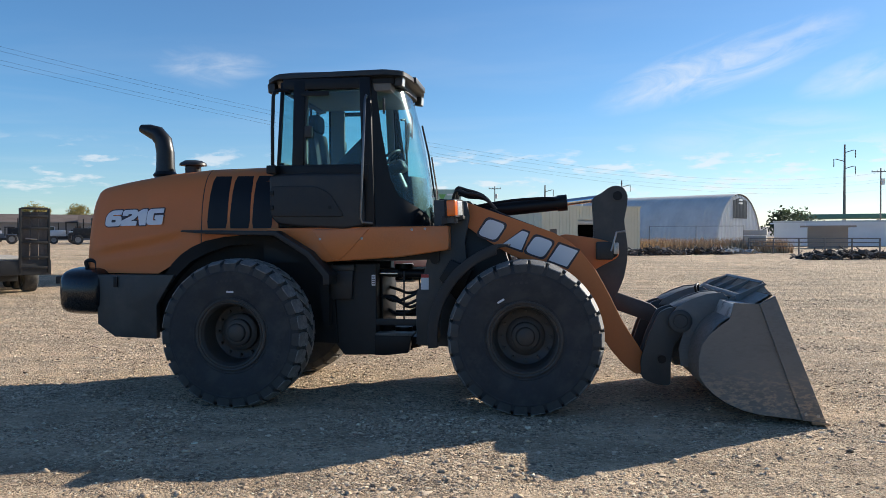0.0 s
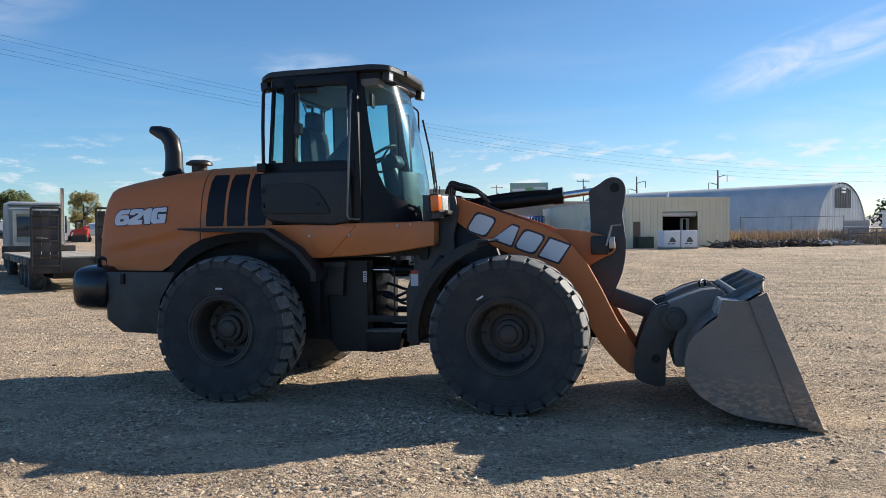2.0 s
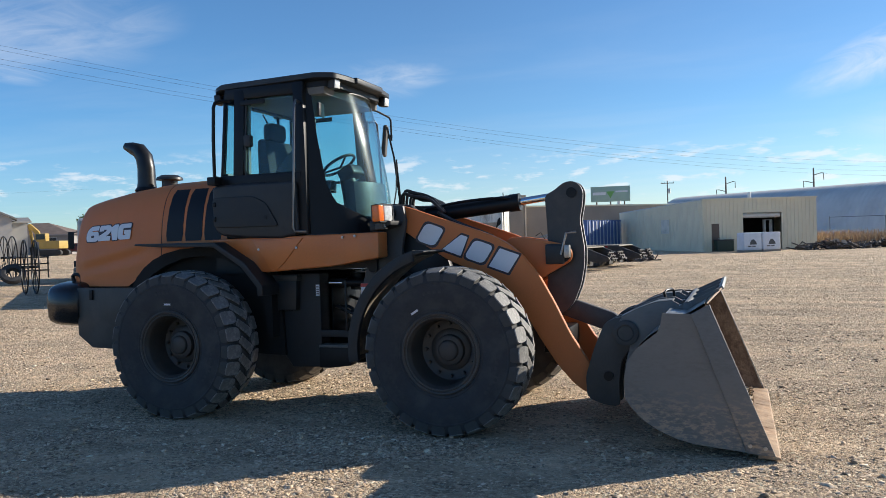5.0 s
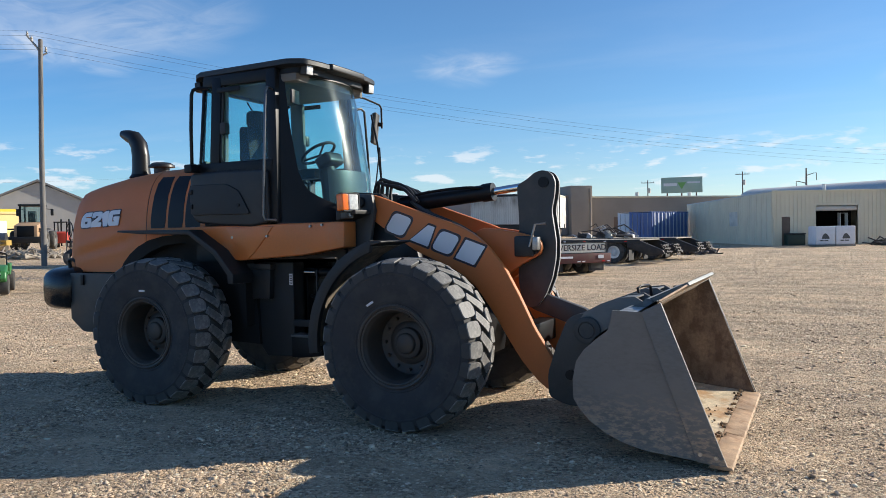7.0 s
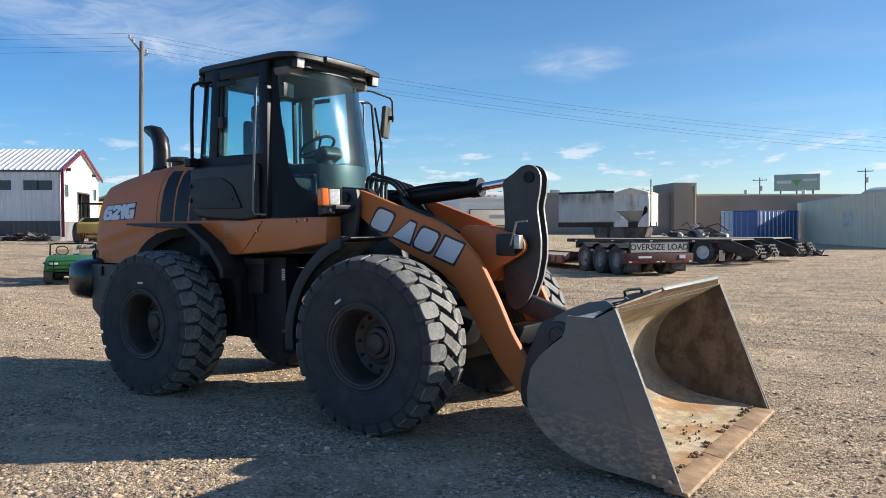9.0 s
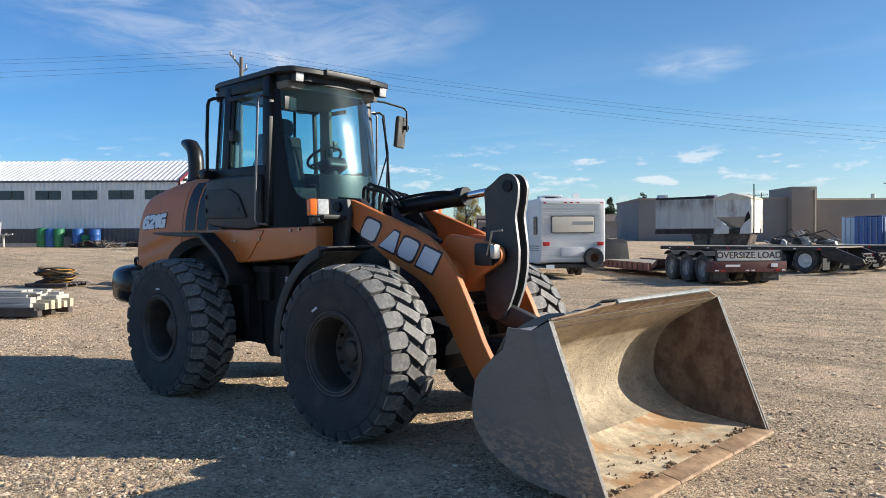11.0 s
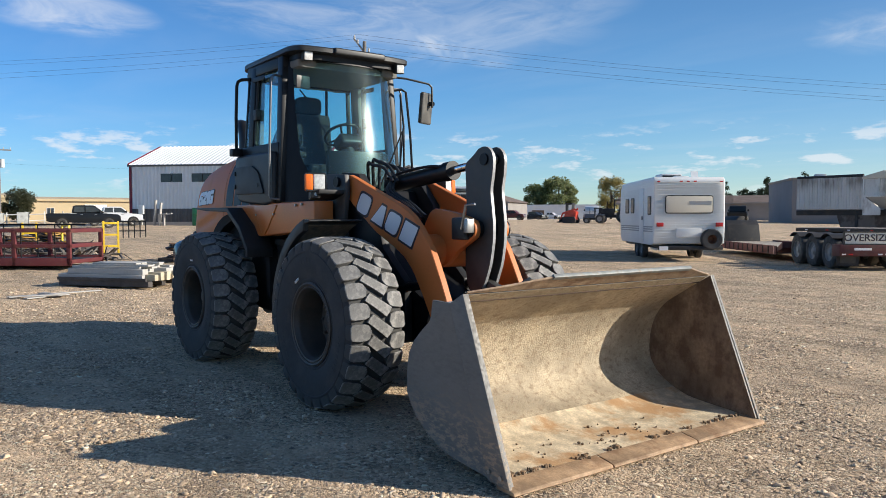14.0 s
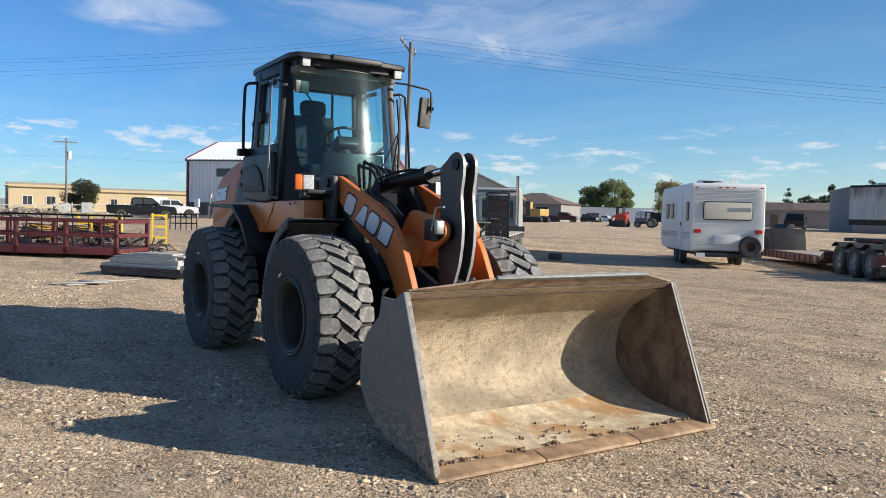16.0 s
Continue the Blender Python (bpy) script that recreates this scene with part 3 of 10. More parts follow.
def hood_half(x, z):
    top = lerp_table(x, HOOD_TOP)
    return lerp_table(min(1.0, (z - 1.285) / (top - 1.285)), HOOD_W) * lerp_table(x, HOOD_TAPER)


def hood_crease(x, z):
    """Two soft pressed creases that sweep up along the hood side."""
    fade = ease(x, -1.95, -1.55) * (1 - ease(x, -0.95, -0.70))
    c1, c2 = 1.575 + 0.20 * (x + 1.75) ** 1.0, 1.385 + 0.16 * (x + 1.85)
    return fade * (0.020 * math.exp(-((z - c1) / 0.055) ** 2) - 0.014 * math.exp(-((z - c1 + 0.10) / 0.05) ** 2) + 0.012 * math.exp(-((z - c2) / 0.04) ** 2))


def hood_mesh(x0, x1, offset=0.0):
    bm = bmesh.new()
    xs = sorted({x0, x1} | {q for q, _ in HOOD_TOP + HOOD_BOT + HOOD_TAPER if x0 < q < x1} | {x0 + (x1 - x0) * i / 24 for i in range(1, 24)})
    rings = []
    for x in xs:
        top, bot = lerp_table(x, HOOD_TOP) + offset, lerp_table(x, HOOD_BOT)
        fr = [0, 0.04, 0.08, 0.12, 0.16, 0.20, 0.24, 0.28, 0.32, 0.36, 0.40, 0.44, 0.48, 0.53, 0.58, 0.67, 0.75, 0.82, 0.88, 0.93, 0.965, 0.988, 1.0]
        half = []
        for f in fr:
            z = bot + (top - bot) * f
            t = (z - 1.285) / (top - 1.285)
            half.append((lerp_table(t, HOOD_W) * lerp_table(x, HOOD_TAPER) + offset * (1 - t) + (hood_crease(x, z) if x < -0.65 else 0.0), z))
        ring = [(-y, z) for y, z in half] + [(y, z) for y, z in half[-2::-1]]
        rings.append([bm.verts.new((x - 0.075 * max(0.0, 1 - (z - 1.285) / 0.95) * min(1.0, max(0.0, (-1.5 - x) / 0.45)), y, z)) for y, z in ring])
    for a, b in zip(rings, rings[1:]):
        for j in range(len(a) - 1):
            bm.faces.new([a[j], b[j], b[j + 1], a[j + 1]])
    bm.faces.new(rings[0])
    bm.faces.new(rings[-1][::-1])
    bmesh.ops.recalc_face_normals(bm, faces=bm.faces[:])
    return bm


part("engine_hood", hood_mesh(-1.95, -0.585), ORANGE, loader, "orange rounded engine hood", smooth=50)
part("cooler_cowl", hood_mesh(-0.573, 0.28), ORANGE, loader, smooth=50)
part("hood_seal", hood_mesh(-0.605, -0.55, -0.006), BLACK_PLASTIC, loader)


def on_hood(outline, side, lift):
    """A thin panel on the curved hood side, from an outline in x and z."""
    bm = bmesh.new()
    grid = []
    for j in range(9):
        t = j / 8
        a = Vector(outline[0]).lerp(Vector(outline[3]), t)
        b = Vector(outline[1]).lerp(Vector(outline[2]), t)
        ends = 0.012 if j in (0, 8) else 0.0
        a.x, b.x = a.x + ends, b.x - ends
        grid.append([a.lerp(b, i / 3) for i in range(4)])
    outer = [[bm.verts.new((p.x, side * (hood_half(p.x, p.y) + lift), p.y)) for p in row] for row in grid]
    for r0, r1 in zip(outer, outer[1:]):
        for i in range(3):
            bm.faces.new([r0[i], r0[i + 1], r1[i + 1], r1[i]])
    geo = bmesh.ops.extrude_face_region(bm, geom=bm.faces[:])
    for v in geo["geom"]:
        if isinstance(v, bmesh.types.BMVert):
            v.co.y -= side * 0.02
    bmesh.ops.recalc_face_normals(bm, faces=bm.faces[:])
    return bm


for s in (-1, 1):
    for xb, xt in ((-0.518, -0.492), (-0.264, -0.244), (-0.012, 0.0)):
        part("grille", on_hood([(xb, 1.775), (xb + 0.225, 1.775), (xt + 0.205, 2.345), (xt, 2.345)], s, 0.003), BLACK_STEEL, loader, "black mesh cooling grille")

# model number on both hood sides: dark backing, white figures, following the curve of the panel
GLYPHS = (
    ([(0.98, 1.0), (0.30, 1.0), (0.0, 0.70), (0.0, 0.0), (1.0, 0.0), (1.0, 0.63), (0.37, 0.63), (0.40, 0.75), (0.94, 0.75)], [0.02, 0.25, 0.2, 0.24, 0.24, 0.22, 0.02, 0.06, 0.02], [(0.34, 0.21), (0.67, 0.21), (0.67, 0.43), (0.34, 0.43)]),
    ([(0.0, 0.0), (1.0, 0.0), (1.0, 0.26), (0.52, 0.26), (1.0, 0.52), (1.0, 1.0), (0.04, 1.0), (0.04, 0.66), (0.38, 0.66), (0.38, 0.76), (0.66, 0.76), (0.66, 0.62), (0.0, 0.30)], [0.02, 0.02, 0.02, 0.03, 0.2, 0.26, 0.24, 0.02, 0.02, 0.03, 0.05, 0.06, 0.05], None),
    ([(0.20, 0.0), (0.56, 0.0), (0.56, 1.0), (0.28, 1.0), (0.0, 0.84), (0.0, 0.62), (0.20, 0.68)], [0.02] * 7, None),
    ([(0.98, 1.0), (0.0, 1.0), (0.0, 0.0), (1.0, 0.0), (1.0, 0.57), (0.50, 0.57), (0.50, 0.36), (0.66, 0.36), (0.66, 0.24), (0.36, 0.24), (0.36, 0.76), (0.98, 0.76)], [0.02, 0.28, 0.26, 0.10, 0.02, 0.02, 0.02, 0.02, 0.02, 0.08, 0.08, 0.02], None))


def hood_number(side, fatten, lift, material, name, label=""):
    """Slanted heavy figures lying on the curved hood side."""
    bm = bmesh.new()
    pen = 0.0
    for (outline, radii, hole), wide in zip(GLYPHS, (0.190, 0.188, 0.190, 0.190)):
        def put(q):
            a, b = pen + q[0] * wide, q[1] * 0.168
            return (a + 0.12 * b, b)
        ring = grown([put(q) for q in rounded(outline, radii, 3)], fatten)
        inner = [grown([put(q) for q in rounded(hole, 0.08, 3)], -fatten)] if hole and fatten < 0.008 else []
        one = plate(ring, inner, 0.0, 0.004, "z")
        me = bpy.data.meshes.new("figure")
        one.to_mesh(me)
        one.free()
        bm.from_mesh(me)
        bpy.data.meshes.remove(me)
        pen += wide * (0.60 if wide and outline[0] == (0.20, 0.0) else 1.0) + 0.006
    half = pen / 2
    for v in bm.verts:
        a, b, c = v.co
        x, z = -1.392 - side * (a - half), 1.812 + b + (a - half) * -side * 0.03
        v.co = Vector((x, side * (hood_half(x, z) + lift + c), z))
    bmesh.ops.recalc_face_normals(bm, faces=bm.faces[:])
    part(name, bm, material, loader, label, smooth=0)


for s in (-1, 1):
    hood_number(s, 0.016, 0.003, DARK_DECAL, "number_outline")
    hood_number(s, 0.004, 0.008, WHITE_DECAL, "number", "white model number with a dark outline")

# exhaust and air intake on the hood
part("exhaust_pipe", tubed([(-1.30, 0.0, 2.36), (-1.30, 0, 2.50), (-1.30, 0, 2.66), (-1.325, 0, 2.80), (-1.40, 0, 2.89), (-1.50, 0, 2.925), (-1.60, 0, 2.955)], [0.125, 0.105, 0.102, 0.100, 0.092, 0.075, 0.045], 18), mat("exhaust_paint", (0.016, 0.015, 0.015), 0.35, 0.2, 0.3, 5, 60, 0.15), loader, "curved black exhaust pipe")
bm = bmesh.new()
lathe(bm, [(0.09, 0.0), (0.09, 0.08), (0.155, 0.09), (0.15, 0.115), (0.10, 0.145), (0, 0.15)], 28, "z")
part("air_intake_cap", bm, BLACK_PLASTIC, loader, at=pose(-0.96, 0.0, 2.42))
part("exhaust_collar", lathe(bmesh.new(), [(0.13, 0), (0.14, 0.02), (0.11, 0.06)], 24, "z"), BLACK_STEEL, loader, at=pose(-1.30, 0, 2.385))

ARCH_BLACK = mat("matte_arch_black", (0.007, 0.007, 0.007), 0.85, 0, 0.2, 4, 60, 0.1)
# rear fenders: folded plate over the tyre
for s in (-1, 1):
    outer = [(-0.66, 1.735), (-0.64, 1.755), (0.37, 1.745), (0.72, 1.535), (0.93, 1.30), (0.93, 1.20), (0.86, 1.20), (0.86, 1.285), (0.68, 1.49), (0.35, 1.695), (-0.30, 1.71)]
    y0, y1 = sorted((s * 0.655, s * 0.96))
    part("rear_fender", prismed(outer, y0, y1, b=0.012), CHARCOAL, loader)
    inner = [(-0.97, 1.28), (-0.90, 1.39), (-0.80, 1.49), (-0.68, 1.57), (-0.52, 1.64), (-0.3, 1.685), (0.0, 1.70), (0.32, 1.69), (0.50, 1.60), (0.65, 1.48), (0.84, 1.27), (0.84, 0.75), (0.78, 0.75), (0.74, 1.15), (0.62, 1.33), (0.46, 1.47), (0.26, 1.57), (0.0, 1.61), (-0.26, 1.59), (-0.48, 1.52), (-0.68, 1.42), (-0.84, 1.27), (-0.97, 1.10)]
    y0, y1 = sorted((s * 0.50, s * 0.66))
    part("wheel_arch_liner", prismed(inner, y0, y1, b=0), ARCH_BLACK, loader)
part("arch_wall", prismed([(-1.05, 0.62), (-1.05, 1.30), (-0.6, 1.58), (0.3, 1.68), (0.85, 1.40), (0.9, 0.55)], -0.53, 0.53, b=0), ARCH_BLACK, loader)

# body panel below the cab
for s in (-1, 1):
    bm = bmesh.new()
    prism(bm, [(0.20, 1.775), (2.12, 1.795), (2.12, 1.55), (1.62, 1.475), (0.86, 1.425), (0.74, 1.44), (0.36, 1.72), (0.20, 1.745)], *sorted((s * 0.56, s * 0.775)))
    part("side_panel", bevel(bm, 0.018, 3), ORANGE_DUSTY, loader, "orange pressed side panel below the cab")
    # raised pressing with sloping ends
    bm = bmesh.new()
    prism(bm, [(0.70, 1.76), (1.30, 1.765), (1.08, 1.52), (0.98, 1.44), (0.90, 1.47)], *sorted((s * 0.76, s * 0.787)))
    part("panel_pressing", bevel(bm, 0.010, 2), ORANGE_DUSTY, loader)
    for bx, bz in ((0.785, 1.66), (1.225, 1.667), (1.745, 1.755), (1.88, 1.765)):
        part("panel_bolt", tubed([(bx, s * 0.77, bz), (bx, s * 0.795, bz)], 0.013, 8), STEEL, loader)
part("body_core", prismed([(0.1, 1.4), (2.0, 1.45), (2.0, 1.8), (0.1, 1.8)], -0.57, 0.57, b=0), BLACK_STEEL, loader)

# step box and access ladder
STEP_TREAD = mat("worn_step_tread", (0.10, 0.098, 0.092), 0.5, 0.2, 0.25, 6, 60, 0.4)
for s in (-1, 1):
    part("tank_box", prismed([(0.86, 1.40), (1.31, 1.40), (1.315, 0.43), (0.96, 0.42), (0.86, 0.55)], *sorted((s * 0.30, s * 0.49)), b=0.018, seg=3), CHARCOAL, loader)
    part("tank_cover", prismed([(0.80, 1.34), (1.075, 1.34), (1.06, 1.02), (0.82, 1.02)], *sorted((s * 0.42, s * 0.56)), b=0.015), BLACK_PLASTIC, loader)
    part("cover_lid", prismed([(0.785, 1.385), (1.09, 1.385), (1.09, 1.325), (0.785, 1.325)], *sorted((s * 0.41, s * 0.575)), b=0.01), GREY_PAINT, loader)
    part("warning_label", boxed(1.262, min(s * 0.490, s * 0.494), 1.165, 1.302, max(s * 0.490, s * 0.494), 1.28, 0), WHITE_DECAL, loader, "small white warning sticker")
    for k in range(4):
        part("sticker_bar", boxed(1.268, min(s * 0.494, s * 0.496), 1.18 + 0.024 * k, 1.296, max(s * 0.494, s * 0.496), 1.19 + 0.024 * k, 0), DARK_DECAL, loader)
    part("ladder_step", boxed(1.32, min(s * 0.40, s * 0.57), 0.645, 1.72, max(s * 0.40, s * 0.57), 0.672, 0.006), STEP_TREAD, loader)
    part("step_box", prismed([(1.30, 0.645), (1.70, 0.645), (1.66, 0.46), (1.42, 0.43), (1.30, 0.43)], *sorted((s * 0.40, s * 0.53)), b=0.012), BLACK_STEEL, loader)
    part("ladder_bar", boxed(1.31, min(s * 0.47, s * 0.51), 0.745, 1.76, max(s * 0.47, s * 0.51), 0.815, 0.008), CHARCOAL, loader)
    part("ladder_rail", boxed(1.605, min(s * 0.50, s * 0.515), 0.80, 1.622, max(s * 0.50, s * 0.515), 1.32, 0.004), CHARCOAL, loader)

# front frame towers
TOWER = [(1.97, 2.09), (2.30, 2.06), (2.60, 1.76), (2.74, 1.34), (3.1, 1.05), (3.1, 0.5), (1.76, 0.52), (1.76, 1.06), (1.86, 1.30), (1.97, 1.80)]
for s in (-1, 1):
    part("front_tower", prismed(TOWER, *sorted((s * 0.30, s * 0.385)), b=0.012), CHARCOAL, loader)
    part("outer_tower", prismed([(1.93, 2.07), (2.28, 2.05), (2.31, 1.90), (2.26, 1.62), (2.30, 1.30), (2.2, 0.95), (2.14, 0.53), (1.75, 0.55), (1.745, 1.07), (1.83, 1.31), (1.94, 1.78)], *sorted((s * 0.475, s * 0.53)), b=0.012), GREY_PAINT, loader, "grey front tower plate")
    for px_, pz_ in ((2.16, 1.98), (1.95, 1.45)):
        part("tower_pin", tubed([(px_, s * 0.36, pz_), (px_, s * 0.56, pz_)], 0.05, 18), BLACK_STEEL, loader)
    part("warning_sticker", boxed(1.80, min(s * 0.530, s * 0.534), 1.13, 1.88, max(s * 0.530, s * 0.534), 1.29, 0), WHITE_DECAL, loader)
    part("sticker_head", boxed(1.80, min(s * 0.534, s * 0.537), 1.255, 1.88, max(s * 0.534, s * 0.537), 1.29, 0), RED_DECAL, loader)
# added near-black plate that gives the joint gap its shade
part("joint_shield", boxed(1.322, -0.28, 0.60, 1.335, 0.49, 1.27, 0.002), BLACK_STEEL, loader)
part("front_frame", prismed([(1.74, 1.15), (1.80, 0.52), (3.3, 0.50), (3.35, 0.85), (2.7, 1.2), (2.3, 1.9), (2.05, 1.9), (1.98, 1.5)], -0.30, 0.30, b=0.02), BLACK_STEEL, loader)

# pale dusty colour stands in for the sun patch under the fender
PALE_UNDERSIDE = mat("pale_underside", (0.20, 0.165, 0.125), 0.95, 0, 0.3, 9, 60, 0.6, 0.006, (0.10, 0.09, 0.08), 0.8, 0.5, 0.62, 6.0, 0.95)
# front fenders: arched plate with a turned-down lip
for s in (-1, 1):
    def arc(r, a0, a1, k=18):
        return [(2.9 + r * math.cos(radians(a0 + (a1 - a0) * i / k)), AXLE_Z + r * math.sin(radians(a0 + (a1 - a0) * i / k))) for i in range(k + 1)]
    outline = arc(0.935, 187, 106) + [(2.74, 1.61), (2.74, 1.595)] + arc(0.895, 106, 187)
    part("front_fender", prismed(outline, *sorted((s * 0.60, s * 1.15)), b=0.008), CHARCOAL, loader)
    lip = arc(0.94, 187, 106) + arc(0.842, 109, 187)
    part("fender_lip", prismed(lip, *sorted((s * 1.10, s * 1.155)), b=0.008), CHARCOAL, loader)
    part("fender_underside", prismed(arc(0.894, 184, 108) + arc(0.888, 108, 184), *sorted((s * 0.605, s * 1.095)), b=0), PALE_UNDERSIDE, loader, "dusty fender underside, painted pale for a patch of sun")
    part("fender_stay", prismed([(2.0, 1.25), (2.12, 1.45), (2.35, 1.35), (2.2, 1.0)], *sorted((s * 0.38, s * 0.62)), b=0.01), BLACK_STEEL, loader)

# head lamps with indicator on brackets
for s in (-1, 1):
    y = s * 0.71
    part("lamp_bracket", prismed([(2.05, 1.90), (2.27, 1.90), (2.27, 1.86), (2.05, 1.80)], *sorted((s * 0.36, s * 0.80)), b=0.008), CHARCOAL, loader)
    toe = pose(2.165, s * 0.785, 1.968, 0, -3, s * 20)
    lamp = part("head_lamp", prismed(rounded([(-0.075, -0.055), (0.035, -0.098), (0.06, -0.098), (0.06, 0.098), (0.035, 0.098), (-0.075, 0.055)], 0.02, 3), -0.088, 0.088, "z", b=0.012), BLACK_PLASTIC, loader, at=toe)
    part("lamp_rim", plate(rounded([(-0.098, -0.087), (0.098, -0.087), (0.098, 0.087), (-0.098, 0.087)], 0.022, 3), [rounded([(-0.088, -0.076), (0.088, -0.076), (0.088, 0.076), (-0.088, 0.076)], 0.018, 3)], 0.058, 0.072, "x"), BLACK_PLASTIC, lamp)
    part("lamp_lens", boxed(0.045, min(-s * 0.086, s * 0.026), -0.074, 0.070, max(-s * 0.086, s * 0.026), 0.074, 0.014, 3), LENS, lamp, "clear ribbed head lamp lens")
    part("indicator_lens", boxed(-0.02, min(s * 0.032, s * 0.106), -0.08, 0.074, max(s * 0.032, s * 0.106), 0.08, 0.016, 3), AMBER, lamp, "amber indicator lens")
    part("lamp_foot", boxed(-0.05, -0.045, -0.150, 0.035, 0.045, -0.072, 0.012), GREY_PAINT, lamp)
    part("foot_bolt", tubed([(0.03, 0.0, -0.115), (0.046, 0.0, -0.115)], 0.018, 10), STEEL, lamp)

# boom arms
BOOM = [(2.20, 2.06), (2.30, 2.035), (2.55, 1.945), (2.84, 1.845), (3.18, 1.725), (3.33, 1.64), (3.45, 1.535), (3.60, 1.355), (3.74, 1.10), (3.88, 0.81), (4.06, 0.53), (4.13, 0.40), (4.10, 0.31), (4.02, 0.27), (3.90, 0.36), (3.76, 0.52), (3.64, 0.70), (3.50, 0.93), (3.33, 1.17), (3.20, 1.28), (3.05, 1.36), (2.72, 1.50), (2.40, 1.70), (2.20, 1.84), (2.12, 1.95)]
for s in (-1, 1):
    part("boom_arm", prismed(rounded(BOOM, 0.05, 3), *sorted((s * 0.395, s * 0.46)), b=0.006, seg=1), ORANGE, loader, "curved orange steel boom arm")
    part("boom_pin", tubed([(2.20, s * 0.38, 1.95), (2.20, s * 0.475, 1.95)], 0.06, 20), BLACK_STEEL, loader)
    # wordmark on the arm as four plain slanted blocks
    d = Vector((3.33 - 2.42, 0, 1.555 - 1.885))
    right = Vector((d.x, 0, d.z)).normalized()
    upv = Vector((-right.z, 0, right.x))
    for k in range(4):
        x_off = 0.055 + k * 0.262
        centre = Vector((2.385, s * 0.46, 1.812)) + right * (x_off + 0.105)
        for grow, lift, material, nm in ((0.020, 0.003, DARK_DECAL, "mark_outline"), (0.0, 0.006, WHITE_DECAL, "mark_block")):
            w, hgt, sl = 0.100 + grow, 0.098 + grow, 0.050
            if k == 1:
                pts = [(-w, -hgt), (w, -hgt), (w * 0.62 + sl, hgt), (-w * 0.10 + sl, hgt)]
            else:
                pts = [(-w - sl * 0.5, -hgt), (w - sl * 0.5, -hgt), (w + sl * 0.5, hgt), (-w + sl * 0.5, hgt)]
            pts = rounded(pts, 0.055 if k in (0, 2) else 0.012, 4)
            bm = bmesh.new()
            ring = [centre + right * a + upv * b for a, b in pts]
            lo = [bm.verts.new(p + Vector((0, s * (lift - 0.004), 0))) for p in ring]
            hi = [bm.verts.new(p + Vector((0, s * lift, 0))) for p in ring]
            bm.faces.new(lo), bm.faces.new(hi[::-1])
            for i in range(len(lo)):
                bm.faces.new([lo[i], hi[i], hi[(i + 1) % len(lo)], lo[(i + 1) % len(lo)]])
            bmesh.ops.recalc_face_normals(bm, faces=bm.faces[:])
            part(nm, bm, material, loader)
part("boom_cross_tube", tubed([(3.32, -0.40, 1.33), (3.32, 0.40, 1.33)], 0.15, 24), ORANGE, loader)
part("boom_lower_tie", boxed(3.62, -0.40, 0.62, 3.80, 0.40, 0.82, 0.02), BLACK_STEEL, loader)
for s in (-1, 1):
    ear = rounded([(3.05, 1.45), (3.25, 1.72), (3.66, 1.66), (3.86, 1.60), (3.87, 1.47), (3.62, 1.34), (3.42, 1.18), (3.15, 1.2)], 0.09, 4)
    part("crank_bearing_plate", prismed(ear, *sorted((s * 0.13, s * 0.19)), b=0.01), ORANGE, loader)
    part("crank_pin", tubed([(3.78, s * 0.08, 1.53), (3.78, s * 0.215, 1.53)], 0.075, 20), BLACK_STEEL, loader)
# working lamp and latch on the near bearing plate
part("pivot_cover", boxed(3.62, -0.26, 1.44, 3.80, -0.19, 1.63, 0.02), BLACK_PLASTIC, loader)
part("latch_block", boxed(3.80, -0.27, 1.50, 3.855, -0.19, 1.62, 0.01), STEEL, loader)
part("latch_rod", tubed([(3.775, -0.27, 1.53), (3.83, -0.27, 1.73), (3.92, -0.24, 1.74)], 0.011, 8), STEEL, loader)

# bell crank: two curved plates
# pale edge colour paints in sunlight along the bare steel
PALE_EDGE = mat("sunlit_pale_edge", (0.34, 0.34, 0.34), 0.5, 0.2, 0.25, 12, 60, 0.3)
CRANK = [(3.59, 2.10), (3.70, 2.16), (3.765, 2.215), (3.85, 2.235), (3.925, 2.205), (3.965, 2.13), (3.955, 2.0), (3.925, 1.86), (3.945, 1.72), (3.965, 1.58), (3.96, 1.42), (3.925, 1.24), (3.86, 1.08), (3.78, 0.97), (3.70, 0.955), (3.63, 1.02), (3.595, 1.2), (3.60, 1.5), (3.61, 1.75), (3.60, 1.95)]
for s in (-1, 1):
    bm = prismed(rounded(CRANK, 0.04, 3), *sorted((s * 0.045, s * 0.082)), b=0.004, seg=1)
    bm.normal_update()
    for f in bm.faces:
        f.material_index = 1 if abs(f.normal.y) < 0.3 else 0
    part("bell_crank", bm, [GREY_PAINT, PALE_EDGE], loader, "dark grey curved bell crank plate with bare edges painted pale as if sunlit")
    part("crank_top_pin", tubed([(3.855, s * 0.03, 2.12), (3.855, s * 0.098, 2.12)], 0.05, 18), BLACK_STEEL, loader)
part("crank_spacer", tubed([(3.78, -0.05, 1.53), (3.78, 0.05, 1.53)], 0.11, 18), BLACK_STEEL, loader)
for pz_, px_ in ((2.12, 3.855), (1.05, 3.74)):
    part("crank_cross_pin", tubed([(px_, -0.05, pz_), (px_, 0.05, pz_)], 0.045, 14), STEEL, loader)

